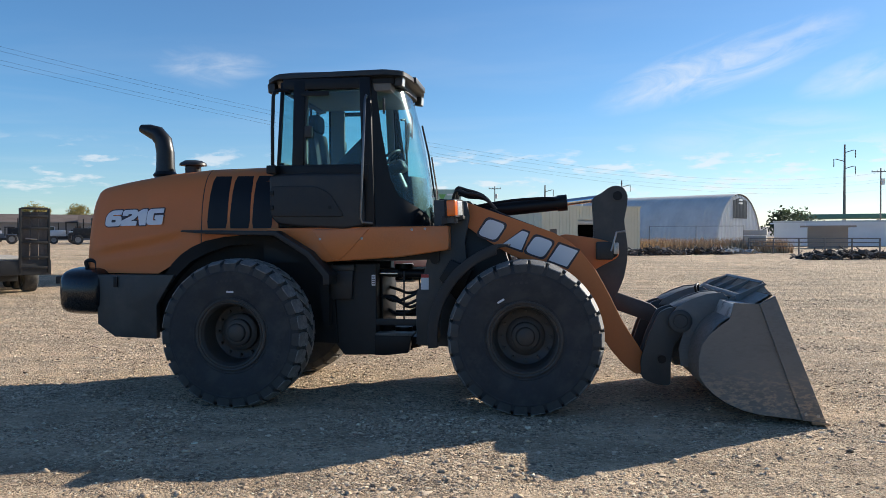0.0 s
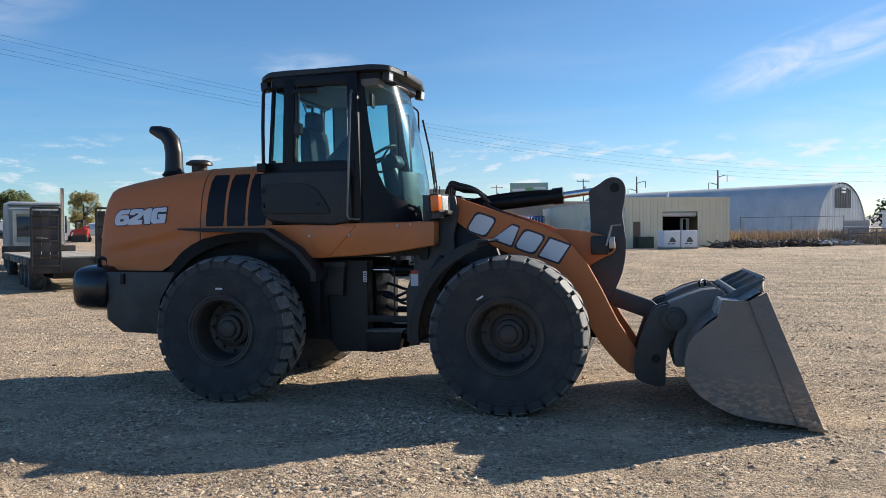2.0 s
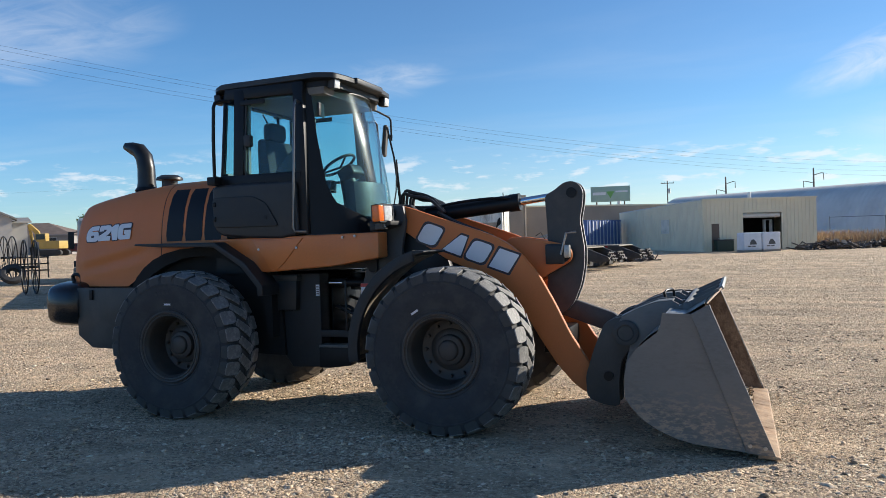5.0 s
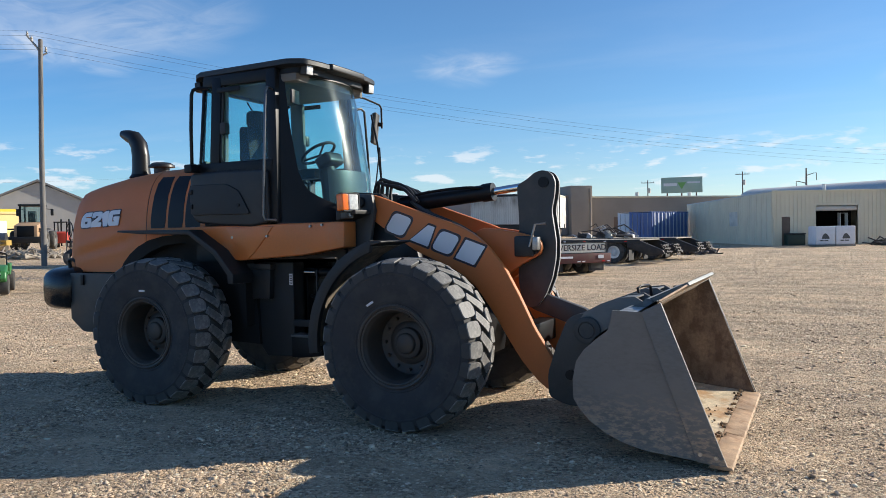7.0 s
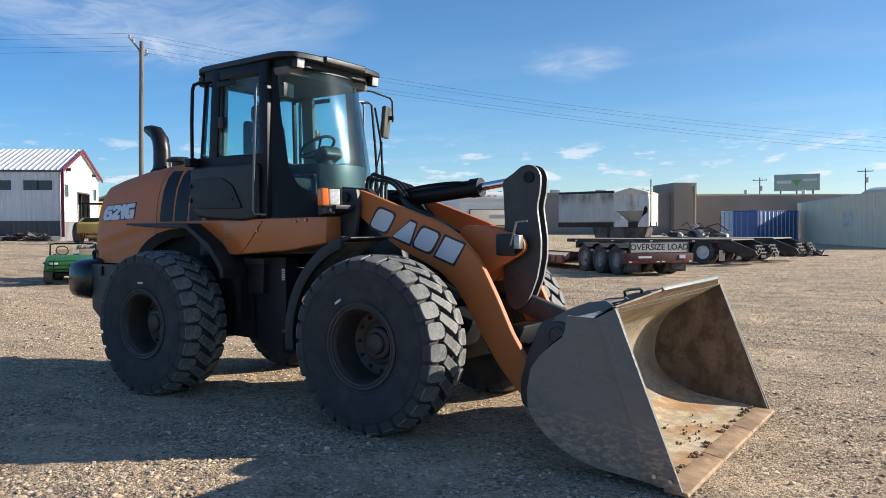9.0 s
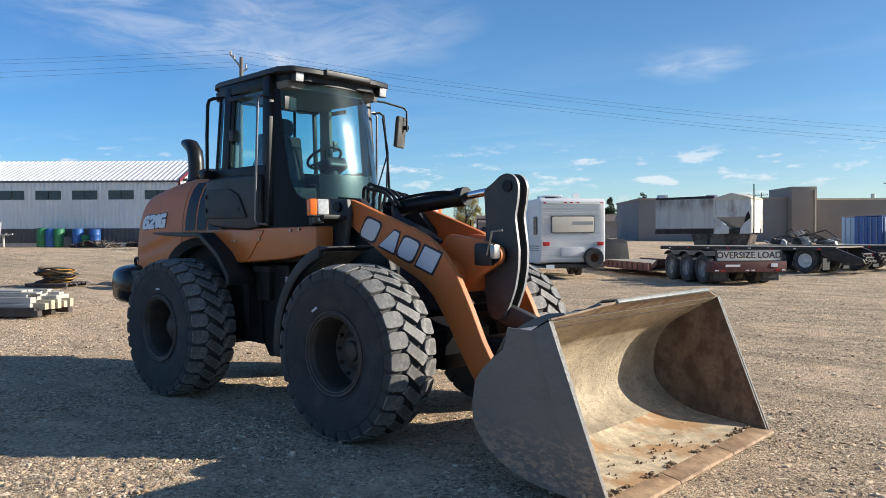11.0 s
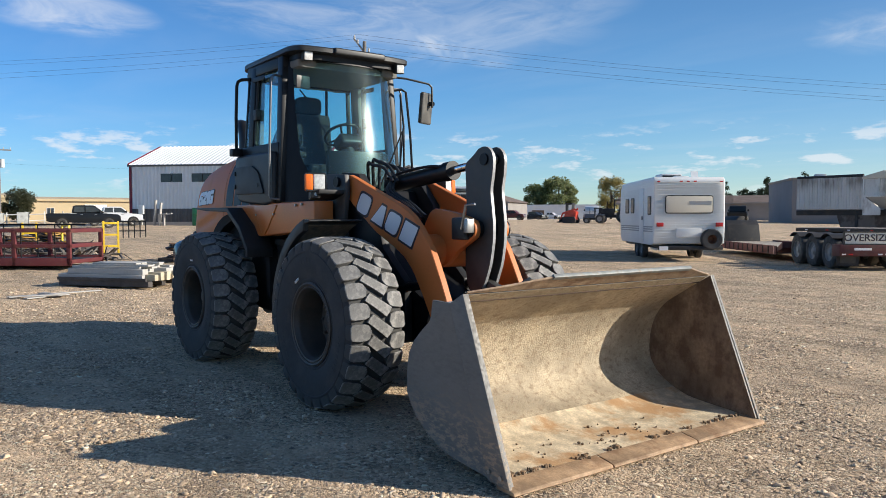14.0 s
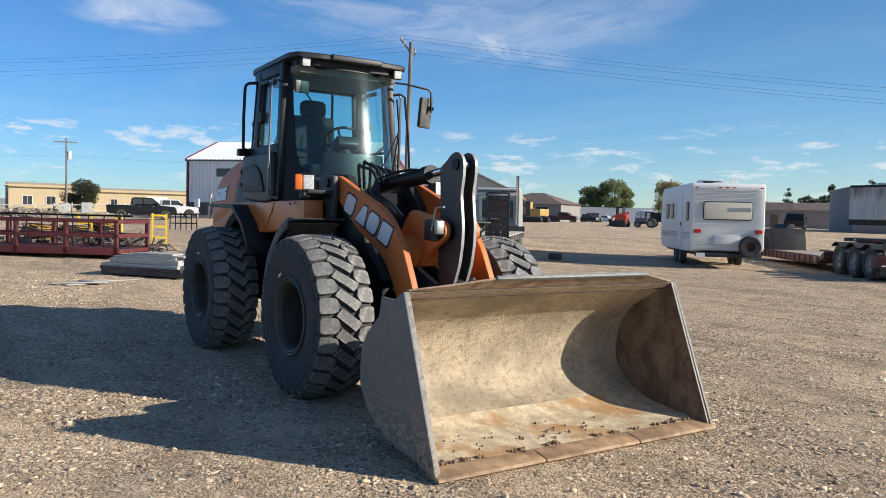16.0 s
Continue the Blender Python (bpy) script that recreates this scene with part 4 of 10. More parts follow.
# tilt cylinder
part("tilt_cylinder", tube(tubed([(2.30, 0, 1.955), (3.31, 0, 2.055)], 0.078, 22), [(3.22, 0, 2.046), (3.325, 0, 2.056)], 0.088, 22), BLACK_STEEL, loader, "black tilt cylinder barrel")
part("tilt_rod", tubed([(3.30, 0, 2.054), (3.84, 0, 2.118)], 0.037, 18), CHROME, loader, "chrome piston rod")
for y in (-0.07, 0.07):
    part("cylinder_pipe", tubed([(2.34, y, 2.02), (2.7, y * 1.3, 2.075), (3.05, y * 1.2, 2.10), (3.25, y, 2.09)], 0.014, 8, 5), BLACK_STEEL, loader)
for k, (y, h) in enumerate(((-0.16, 0.22), (-0.10, 0.28), (-0.02, 0.25), (0.07, 0.20), (0.14, 0.17))):
    part("boom_hose", tubed([(2.06 + 0.02 * k, y * 0.7, 1.93), (2.12, y, 2.06 + h * 0.5), (2.24, y - 0.02, 2.02 + h * 0.62), (2.42, y, 2.06 + h * 0.25), (2.56, y + 0.01, 1.98)], 0.017, 8, 6), BLACK_PLASTIC, loader)
for k, y in enumerate((-0.30, -0.26, -0.34)):
    part("arm_hose", tubed([(2.5, y * 0.4, 1.98), (2.75, y, 1.87), (3.05, y, 1.75), (3.25, y, 1.62 + 0.02 * k)], 0.016, 8, 5), BLACK_PLASTIC, loader)

# lift cylinders under the boom
for s in (-1, 1):
    part("lift_cylinder", tube(tubed([(2.0, s * 0.34, 0.85), (2.95, s * 0.35, 0.98)], 0.07, 16), [(2.9, s * 0.35, 0.975), (3.4, s * 0.36, 1.04)], 0.04, 14), BLACK_STEEL, loader)

# link from crank to bucket
part("bucket_link", prismed([(3.68, 1.10), (3.78, 1.11), (4.22, 0.96), (4.30, 0.89), (4.28, 0.80), (4.20, 0.77), (3.72, 0.94), (3.66, 1.0)], -0.04, 0.04, b=0.012), GREY_PAINT, loader)

# cab --------------------------------------------------------------
GRAB_STEEL = mat("dull_grab_steel", (0.16, 0.16, 0.165), 0.35, 0.8, 0.2, 6, 60, 0.1)
cab = part("cab", boxed(0.30, -0.66, 1.78, 1.30, 0.66, 1.88, 0.02), BLACK_STEEL, loader, "black framed cab with tinted curved windscreen")


def post(pts, w, d):
    """A square-cut post along two points, w along x and d along y."""
    bm = bmesh.new()
    (x0, y0, z0), (x1, y1, z1) = pts
    v = []
    for x, y, z in pts:
        v.append([bm.verts.new((x + a * w / 2, y + b * d / 2, z)) for a, b in ((-1, -1), (1, -1), (1, 1), (-1, 1))])
    for i in range(4):
        bm.faces.new([v[0][i], v[0][(i + 1) % 4], v[1][(i + 1) % 4], v[1][i]])
    bm.faces.new(v[0][::-1]), bm.faces.new(v[1])
    bmesh.ops.recalc_face_normals(bm, faces=bm.faces[:])
    return bevel(bm, 0.012, 2)


YB, YT = 0.715, 0.655


def side_y(z):
    return YB + (YT - YB) * (z - 2.3) / 1.0


for s in (-1, 1):
    part("rear_post", post([(0.305, s * (YB - 0.02), 2.26), (0.345, s * (YT - 0.02), 3.31)], 0.035, 0.05), BLACK_STEEL, cab)
    part("door_post", post([(0.532, s * YB, 2.26), (0.540, s * YT, 3.32)], 0.125, 0.07), BLACK_STEEL, cab)
    part("front_post", post([(1.30, s * (YB + 0.015), 1.80), (1.235, s * (YT - 0.0), 3.34)], 0.115, 0.08), BLACK_STEEL, cab)
    part("side_sill", boxed(0.30, min(s * 0.69, s * 0.75), 2.27, 1.28 if s < 0 else 0.74, max(s * 0.69, s * 0.75), 2.43, 0.015), BLACK_STEEL, cab)
    part("head_rail", boxed(0.36, min(s * 0.61, s * 0.69), 3.22, 1.30, max(s * 0.61, s * 0.69), 3.34, 0.015), BLACK_STEEL, cab)
    for x0, x1, z0, z1 in ((0.30, 0.50, 2.42, 3.24), (0.59, 1.22, 2.42, 3.25)):
        bm = bmesh.new()
        quad(bm, (x0, s * (side_y(z0) - 0.005), z0), (x1, s * (side_y(z0) - 0.005), z0), (x1 - 0.02, s * (side_y(z1) - 0.005), z1), (x0 + 0.02, s * (side_y(z1) - 0.005), z1))
        g = bmesh.ops.extrude_face_region(bm, geom=bm.faces[:])
        for v in g["geom"]:
            if isinstance(v, bmesh.types.BMVert):
                v.co.y -= s * 0.006
        bmesh.ops.recalc_face_normals(bm, faces=bm.faces[:])
        part("side_pane", bm, CAB_GLASS, cab)
    # rubber window surround
    for x0, x1 in ((0.60, 1.225),):
        ring = rounded([(x0, 2.42), (x1 + 0.02, 2.42), (x1 - 0.02, 3.25), (x0 + 0.01, 3.25)], 0.07, 4)
        part("window_seal", tubed([(x, s * (side_y(z) + 0.004), z) for x, z in ring + ring[:1]], 0.016, 6), BLACK_PLASTIC, cab)
    # bulging lower cab panel with hatch
    lower = [(0.245, 2.30), (0.30, 2.335), (1.235, 2.335), (1.26, 1.80), (1.05, 1.765), (0.60, 1.785), (0.33, 1.815), (0.255, 1.90)]
    if s > 0:
        # the far side has a full-height glazed door instead
        lower = [(0.245, 2.30), (0.30, 2.335), (0.70, 2.335), (0.72, 1.80), (0.60, 1.785), (0.33, 1.815), (0.255, 1.90)]
        bm = bmesh.new()
        box(bm, 0.76, 0.702, 1.89, 1.25, 0.708, 2.40)
        part("door_pane", bm, CAB_GLASS, cab)
        part("door_sill", boxed(0.72, 0.66, 1.79, 1.28, 0.75, 1.89, 0.012), BLACK_STEEL, cab)
    lower = rounded(lower, 0.05, 4)
    bm = bmesh.new()
    prism(bm, lower, *sorted((s * 0.60, s * 0.80)))
    part("lower_cab_panel", bevel(bm, 0.04, 3), BLACK_PLASTIC, cab)
    hatch = rounded([(0.262, 2.205), (0.74, 2.205), (0.90, 2.13), (1.045, 1.89), (0.27, 1.895)] if s < 0 else [(0.27, 2.21), (0.56, 2.215), (0.62, 2.16), (0.66, 1.90), (0.28, 1.895)], 0.045, 4)
    bm = bmesh.new()
    prism(bm, hatch, *sorted((s * 0.79, s * 0.818)))
    part("side_hatch", bevel(bm, 0.012, 3), CHARCOAL, cab)
    lock_x = 0.90 if s < 0 else 0.55
    part("hatch_lock", tubed([(lock_x, s * 0.81, 1.985), (lock_x, s * 0.825, 1.985)], 0.02, 10), BLACK_STEEL, cab)
    for hz in (1.96, 2.11):
        part("hatch_hinge", boxed(0.265, min(s * 0.80, s * 0.83), hz, 0.30, max(s * 0.80, s * 0.83), hz + 0.05, 0.006), BLACK_STEEL, cab)
    for hz in (2.30, 3.15):
        part("door_hinge", boxed(0.56, min(s * 0.70, s * (side_y(hz) + 0.045)), hz, 0.86, max(s * 0.70, s * (side_y(hz) + 0.045)), hz + 0.05, 0.01), BLACK_STEEL, cab)
    part("door_latch", boxed(0.60, min(s * 0.66, s * 0.73), 2.72, 0.68, max(s * 0.66, s * 0.73), 2.84, 0.015), BLACK_PLASTIC, cab)
    if s < 0:
        part("door_lower_skin", boxed(1.02, min(s * 0.70, s * 0.745), 1.79, 1.26, max(s * 0.70, s * 0.745), 2.40, 0.012), BLACK_STEEL, cab)
    # grab rails
    part("rear_grab_rail", tubed([(0.31, s * 0.72, 2.40), (0.285, s * 0.80, 2.43), (0.285, s * 0.80, 2.8), (0.292, s * 0.79, 3.14), (0.305, s * 0.78, 3.19), (0.34, s * 0.75, 3.21), (0.42, s * 0.68, 3.21)], 0.019, 8), BLACK_STEEL, cab)
    part("rail_foot", boxed(0.24, min(s * 0.70, s * 0.87), 2.335, 0.34, max(s * 0.70, s * 0.81), 2.42, 0.012), BLACK_STEEL, cab)
    part("door_grab_rail", tubed([(1.26, s * 0.68, 3.12), (1.275, s * 0.79, 3.13), (1.27, s * 0.82, 3.08), (1.245, s * 0.83, 2.4), (1.222, s * 0.83, 1.87), (1.24, s * 0.82, 1.83), (1.33, s * 0.76, 1.825)], 0.013, 8), GRAB_STEEL, cab, "thin steel door grab rail")
# rear wall and window
part("rear_bulkhead", boxed(0.31, -0.66, 1.84, 0.35, 0.66, 2.28, 0.01), BLACK_PLASTIC, cab)
part("rear_sill", boxed(0.30, -0.70, 2.27, 0.38, 0.70, 2.46, 0.015), BLACK_STEEL, cab)
part("rear_header", boxed(0.36, -0.64, 3.18, 0.44, 0.64, 3.33, 0.015), BLACK_STEEL, cab)
bm = bmesh.new()
box(bm, 0.318, -0.66, 2.45, 0.324, 0.66, 3.2)
part("rear_pane", bm, CAB_GLASS, cab)
for y in (0.34,):
    part("rear_mullion", post([(0.34, y, 2.44), (0.345, y, 3.2)], 0.03, 0.03), BLACK_STEEL, cab)
part("rear_wiper", tubed([(0.40, -0.05, 3.16), (0.42, 0.22, 2.86)], 0.009, 6), BLACK_STEEL, cab)
part("inner_liner", boxed(0.42, -0.62, 3.20, 1.50, 0.62, 3.31, 0.03), CAB_LINER, cab)
for s in (-1, 1):
    trim_x, trim_w = (0.545, 0.13) if s < 0 else (0.60, 0.17)
    part("post_trim", post([(trim_x, s * 0.655, 1.9), (trim_x, s * 0.605, 3.2)], trim_w, 0.05), CAB_LINER, cab)
    part("front_post_trim", post([(1.29, s * 0.665, 1.9), (1.235, s * 0.60, 3.24)], 0.09, 0.04), CAB_LINER, cab)
    if s < 0:
        part("window_trim", prismed(rounded([(0.90, 2.40), (1.24, 2.40), (1.225, 2.74), (1.16, 2.68), (1.06, 2.58), (0.97, 2.49)], 0.03, 3), -0.665, -0.625, b=0.008), BLACK_PLASTIC, cab)
    part("side_trim", boxed(0.45, min(s * 0.60, s * 0.69), 1.88, 1.25 if s < 0 else 0.72, max(s * 0.60, s * 0.69), 2.40 if s < 0 else 2.30, 0.02), BLACK_PLASTIC, cab)


# windscreen wraps round the front
def screen_x(y, z, lift=0.0):
    front = lerp_table(z, [(1.78, 1.875), (2.3, 1.82), (2.9, 1.70), (3.32, 1.585)])
    edge = lerp_table(z, [(1.78, 1.33), (3.32, 1.275)])
    return edge + (front - edge) * (1 - min(1, abs(y) / 0.70) ** 2.6) + lift


def screen_sheet(z0, z1, lift, thick=0.008, ymax=0.70):
    bm = bmesh.new()
    ys = [ymax * math.sin(math.pi / 2 * (i / 14 - 1)) for i in range(29)]
    rows = []
    for j in range(11):
        z = z0 + (z1 - z0) * j / 10
        k = side_y(z) / YB
        rows.append([bm.verts.new((screen_x(y, z, lift), y * k, z)) for y in ys])
    for a, b in zip(rows, rows[1:]):
        for i in range(len(ys) - 1):
            bm.faces.new([a[i], a[i + 1], b[i + 1], b[i]])
    g = bmesh.ops.extrude_face_region(bm, geom=bm.faces[:])
    for v in g["geom"]:
        if isinstance(v, bmesh.types.BMVert):
            v.co.x -= thick
    bmesh.ops.recalc_face_normals(bm, faces=bm.faces[:])
    return bm


part("windscreen", screen_sheet(1.80, 3.30, 0.0), CAB_GLASS, cab, "curved tinted windscreen", smooth=60)
for z0, z1 in ((1.775, 1.83), (3.26, 3.33)):
    part("screen_seal", screen_sheet(z0, z1, 0.004, 0.02), BLACK_PLASTIC, cab)
# black printed border of the screen, broad at the foot
def border_sheet(side):
    bm = bmesh.new()
    rows = []
    for j in range(25):
        z = 1.80 + 1.50 * j / 24
        k = side_y(z) / YB
        inner = lerp_table(z, [(1.80, 0.10), (1.93, 0.26), (2.03, 0.46), (2.12, 0.555), (2.3, 0.60), (2.8, 0.635), (3.3, 0.655)])
        ys = [0.70 + (inner - 0.70) * (i / 10) for i in range(11)]
        rows.append([bm.verts.new((screen_x(y, z, 0.006), side * y * k, z)) for y in ys])
    for a, b in zip(rows, rows[1:]):
        for i in range(10):
            bm.faces.new([a[i], a[i + 1], b[i + 1], b[i]])
    g = bmesh.ops.extrude_face_region(bm, geom=bm.faces[:])
    for v in g["geom"]:
        if isinstance(v, bmesh.types.BMVert):
            v.co.x -= 0.004
    bmesh.ops.recalc_face_normals(bm, faces=bm.faces[:])
    return bm


for s in (-1, 1):
    part("screen_border", border_sheet(s), BLACK_STEEL, cab, smooth=60)
part("front_console", screen_sheet(1.80, 2.33, -0.05, 0.05, 0.37), BLACK_PLASTIC, cab)
# roof: thin moulded lid, sloped down at the rear, with a raised middle and a visor piece
ROOF_OUT = [(0.15, -0.56), (0.26, -0.69), (1.48, -0.72), (1.64, -0.665), (1.685, -0.42), (1.70, 0.0), (1.685, 0.42), (1.64, 0.665), (1.48, 0.72), (0.26, 0.69), (0.15, 0.56)]


def roof_slope(v):
    v.co.z -= 0.055 * ease(0.52 - v.co.x, 0, 0.36) + 0.030 * max(0.0, v.co.x - 0.9) / 0.8


bm = bmesh.new()
ring_pts = rounded(ROOF_OUT, 0.05, 3)
levels = []
for z, k in ((3.362, 0.972), (3.372, 1.0), (3.412, 1.0), (3.426, 0.978), (3.440, 0.80), (3.446, 0.72)):
    levels.append([bm.verts.new((0.92 + (x - 0.92) * k, y * k, z)) for x, y in ring_pts])
for a, b in zip(levels, levels[1:]):
    for i in range(len(a)):
        bm.faces.new([a[i], a[(i + 1) % len(a)], b[(i + 1) % len(a)], b[i]])
bm.faces.new(levels[0][::-1]), bm.faces.new(levels[-1])
for v in bm.verts:
    roof_slope(v)
part("roof", bm, BLACK_PLASTIC, cab, "black moulded cab roof with visor", smooth=25)
bm = bmesh.new()
prism(bm, rounded([(0.33, -0.61), (1.52, -0.63), (1.60, -0.45), (1.60, 0.45), (1.52, 0.63), (0.33, 0.61)], 0.06, 3), 3.30, 3.368, "z")
for v in bm.verts:
    roof_slope(v)
part("roof_header", bm, BLACK_STEEL, cab)
bm = boxed(1.50, -0.30, 3.365, 1.715, 0.32, 3.432, 0.018, 3)
for v in bm.verts:
    roof_slope(v)
part("visor", bm, BLACK_PLASTIC, cab, "raised visor piece at the front of the roof")
for s, x, y, z in ((-1, 1.585, -0.558, 3.300), (1, 1.605, 0.569, 3.288), (-1, 0.205, -0.56, 3.262), (1, 0.205, 0.56, 3.262)):
    yaw = -8 if x > 1 else 180
    lamp = part("work_lamp", boxed(-0.045, -0.052, -0.052, 0.036, 0.052, 0.052, 0.014, 3), BLACK_PLASTIC, cab, at=pose(x, y, z, 0, 6, yaw))
    part("lamp_glass", boxed(0.030, -0.043, -0.043, 0.042, 0.043, 0.043, 0.005), LENS, lamp)
    part("lamp_stem", boxed(-0.02, -0.014, 0.045, 0.012, 0.014, 0.085, 0.003), BLACK_STEEL, lamp)
# far mirror on its arm and the tall rail beside it
part("mirror_arm", tubed([(1.40, 0.64, 3.235), (1.41, 0.80, 3.235), (1.415, 1.12, 3.205), (1.415, 1.165, 3.17), (1.415, 1.17, 2.93)], 0.012, 8), BLACK_STEEL, cab)
mirror = part("side_mirror", boxed(-0.03, -0.108, -0.185, 0.02, 0.108, 0.185, 0.03, 3), mat("dusty_mirror_shell", (0.075, 0.072, 0.066), 0.6, 0, 0.25, 8, 60, 0.1, 0.001, (0.15, 0.14, 0.125), 0.6, 0.45, 0.7, 9.0, 0.8), cab, "oblong rear-view mirror with a dusty grey shell", at=pose(1.355, 1.125, 2.925, 0, 6, 20))
part("mirror_face", boxed(-0.036, -0.096, -0.172, -0.030, 0.096, 0.172, 0), MIRROR, mirror)
part("mirror_clamp", tubed([(0.0, 0.03, 0.06), (0.075, 0.045, 0.06)], 0.026, 10), BLACK_STEEL, mirror)
part("far_rail", tubed([(1.37, 0.66, 3.09), (1.395, 0.74, 3.108), (1.40, 0.80, 3.08), (1.40, 0.86, 2.6), (1.41, 0.88, 2.2), (1.43, 0.88, 1.85)], 0.014, 8), BLACK_STEEL, cab)
part("inside_mirror", boxed(-0.01, -0.09, -0.07, 0.015, 0.09, 0.07, 0.012), BLACK_PLASTIC, cab, at=pose(1.40, -0.52, 3.06, 0, 0, 12))
# front wipers
part("wiper_arm", tubed([(1.83, 0.30, 1.88), (1.84, 0.42, 2.2), (1.76, 0.52, 2.62)], 0.010, 6), BLACK_STEEL, cab)
part("wiper_blade", tubed([(1.80, 0.50, 2.15), (1.72, 0.55, 2.65), (1.64, 0.56, 3.0)], 0.012, 6), BLACK_STEEL, cab)
part("wiper_arm", tubed([(1.86, 0.10, 1.86), (1.845, 0.30, 2.25), (1.77, 0.50, 2.58)], 0.008, 6), BLACK_STEEL, cab)
part("wiper_motor", tubed([(1.83, 0.12, 1.85), (1.93, 0.12, 1.85)], 0.06, 14), BLACK_PLASTIC, cab)
# seat, column, wheel
bm = bmesh.new()
box(bm, 0.55, -0.26, 2.10, 1.02, 0.26, 2.24)
part("seat_cushion", bevel(bm, 0.05, 3), SEAT_CLOTH, cab)
part("seat_back", prismed(rounded([(0.52, 2.20), (0.64, 2.20), (0.60, 2.55), (0.56, 2.86), (0.46, 2.86), (0.46, 2.5)], 0.05, 3), -0.265, 0.265, b=0.06, seg=3), SEAT_CLOTH, cab)
part("head_rest", puffed_block(0.515, 0, 2.95, 0.065, 0.165, 0.105, 0.5), SEAT_CLOTH, cab)
part("seat_base", boxed(0.58, -0.2, 1.85, 0.98, 0.2, 2.12, 0.03), BLACK_PLASTIC, cab)
for s in (-1, 1):
    part("arm_rest", boxed(0.60, s * 0.36 - 0.07, 2.30, 1.05, s * 0.36 + 0.07, 2.42, 0.03), BLACK_PLASTIC, cab)
part("control_lever", tubed([(1.02, -0.36, 2.40), (1.05, -0.36, 2.55)], 0.02, 8), BLACK_PLASTIC, cab)
part("steering_column", tubed([(1.52, 0, 1.9), (1.47, 0, 2.2), (1.38, 0, 2.48)], [0.13, 0.11, 0.07], 14), BLACK_PLASTIC, cab)
part("dash_pod", boxed(-0.08, -0.14, -0.06, 0.11, 0.14, 0.07, 0.04, 3), BLACK_PLASTIC, cab, at=pose(1.44, 0, 2.44, 0, -28, 0))
ring = [(0.19 * math.cos(2 * math.pi * i / 28), 0.19 * math.sin(2 * math.pi * i / 28), 0) for i in range(29)]
bm = tubed(ring, 0.016, 8)
for a in (90, 210, 330):
    tube(bm, [(0, 0, -0.03), (0.18 * math.cos(radians(a)), 0.18 * math.sin(radians(a)), 0)], 0.012, 6)
part("steering_wheel", bm, BLACK_PLASTIC, cab, at=pose(1.31, 0, 2.545, 0, -32, 0))

# bucket -----------------------------------------------------------
HALF_W = 1.285
SHELL = [(5.47, 0.050), (5.0, 0.100), (4.86, 0.132), (4.73, 0.188), (4.62, 0.262), (4.55, 0.345), (4.515, 0.44), (4.52, 0.58), (4.55, 0.70), (4.61, 0.81), (4.69, 0.893), (4.80, 0.962), (4.94, 1.044), (5.098, 1.1415)]


def shell_mesh(points, thick, half):
    bm = bmesh.new()
    p = smooth_path([(x, 0, z) for x, z in points], 3)
    inner, outer = [], []
    for i, q in enumerate(p):
        d = (p[min(i + 1, len(p) - 1)] - p[max(i - 1, 0)]).normalized()
        nrm = Vector((-d.z, 0, d.x))
        inner.append(q)
        outer.append(q + nrm * -thick)
    rings = []
    for y in [-half + 2 * half * i / 12 for i in range(13)]:
        rings.append(([bm.verts.new((q.x, y, q.z)) for q in inner], [bm.verts.new((q.x, y, q.z)) for q in outer]))
    for (a, b), (c, d) in zip(rings, rings[1:]):
        for i in range(len(p) - 1):
            f = bm.faces.new([a[i], a[i + 1], c[i + 1], c[i]])
            f.material_index = 1 if p[i].x > 4.80 and p[i].z < 0.3 else 0
            g = bm.faces.new([b[i], d[i], d[i + 1], b[i + 1]])
            g.material_index = 2
        for k in (0, -1):
            bm.faces.new([a[k], c[k], d[k], b[k]]).material_index = 2
    bmesh.ops.recalc_face_normals(bm, faces=bm.faces[:])
    return bm


bucket = part("bucket", shell_mesh(SHELL, -0.022, HALF_W), [BUCKET_IN, BUCKET_FLOOR, BUCKET_OUT], loader, "wide grey bucket, worn to bright steel and rust inside", smooth=50)
SIDE = [(5.545, 0.045), (5.40, 0.042), (5.0, 0.082), (4.86, 0.116), (4.72, 0.178), (4.60, 0.258), (4.52, 0.345), (4.475, 0.42), (4.470, 0.56), (4.498, 0.70), (4.56, 0.79), (4.65, 0.87), (4.735, 0.935), (4.755, 0.98), (4.775, 1.085), (4.997, 1.078), (5.122, 1.150)]
for s in (-1, 1):
    y_in, y_out = s * HALF_W, s * (HALF_W + 0.022)
    bm = bmesh.new()
    prism(bm, SIDE, min(y_in, y_out), max(y_in, y_out))
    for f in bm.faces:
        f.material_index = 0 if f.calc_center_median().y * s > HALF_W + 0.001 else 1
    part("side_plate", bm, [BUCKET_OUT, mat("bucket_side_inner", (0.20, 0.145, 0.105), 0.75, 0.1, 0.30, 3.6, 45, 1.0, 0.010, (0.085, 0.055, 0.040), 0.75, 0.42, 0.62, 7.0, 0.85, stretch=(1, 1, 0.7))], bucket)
    # front wear strip on the outside
    strip = [(5.562, 0.030), (5.365, 0.045), (4.99, 1.083), (5.124, 1.154)]
    part("wear_strip", prismed(strip, min(y_out, y_out + s * 0.026), max(y_out, y_out + s * 0.026), b=0.005), BUCKET_OUT, bucket)
    for bx, bz in ((5.385, 0.105), (5.49, 0.09)):
        part("plate_bolt", tubed([(bx, y_out, bz), (bx, y_out + s * 0.04, bz)], 0.015, 8), STEEL, bucket)
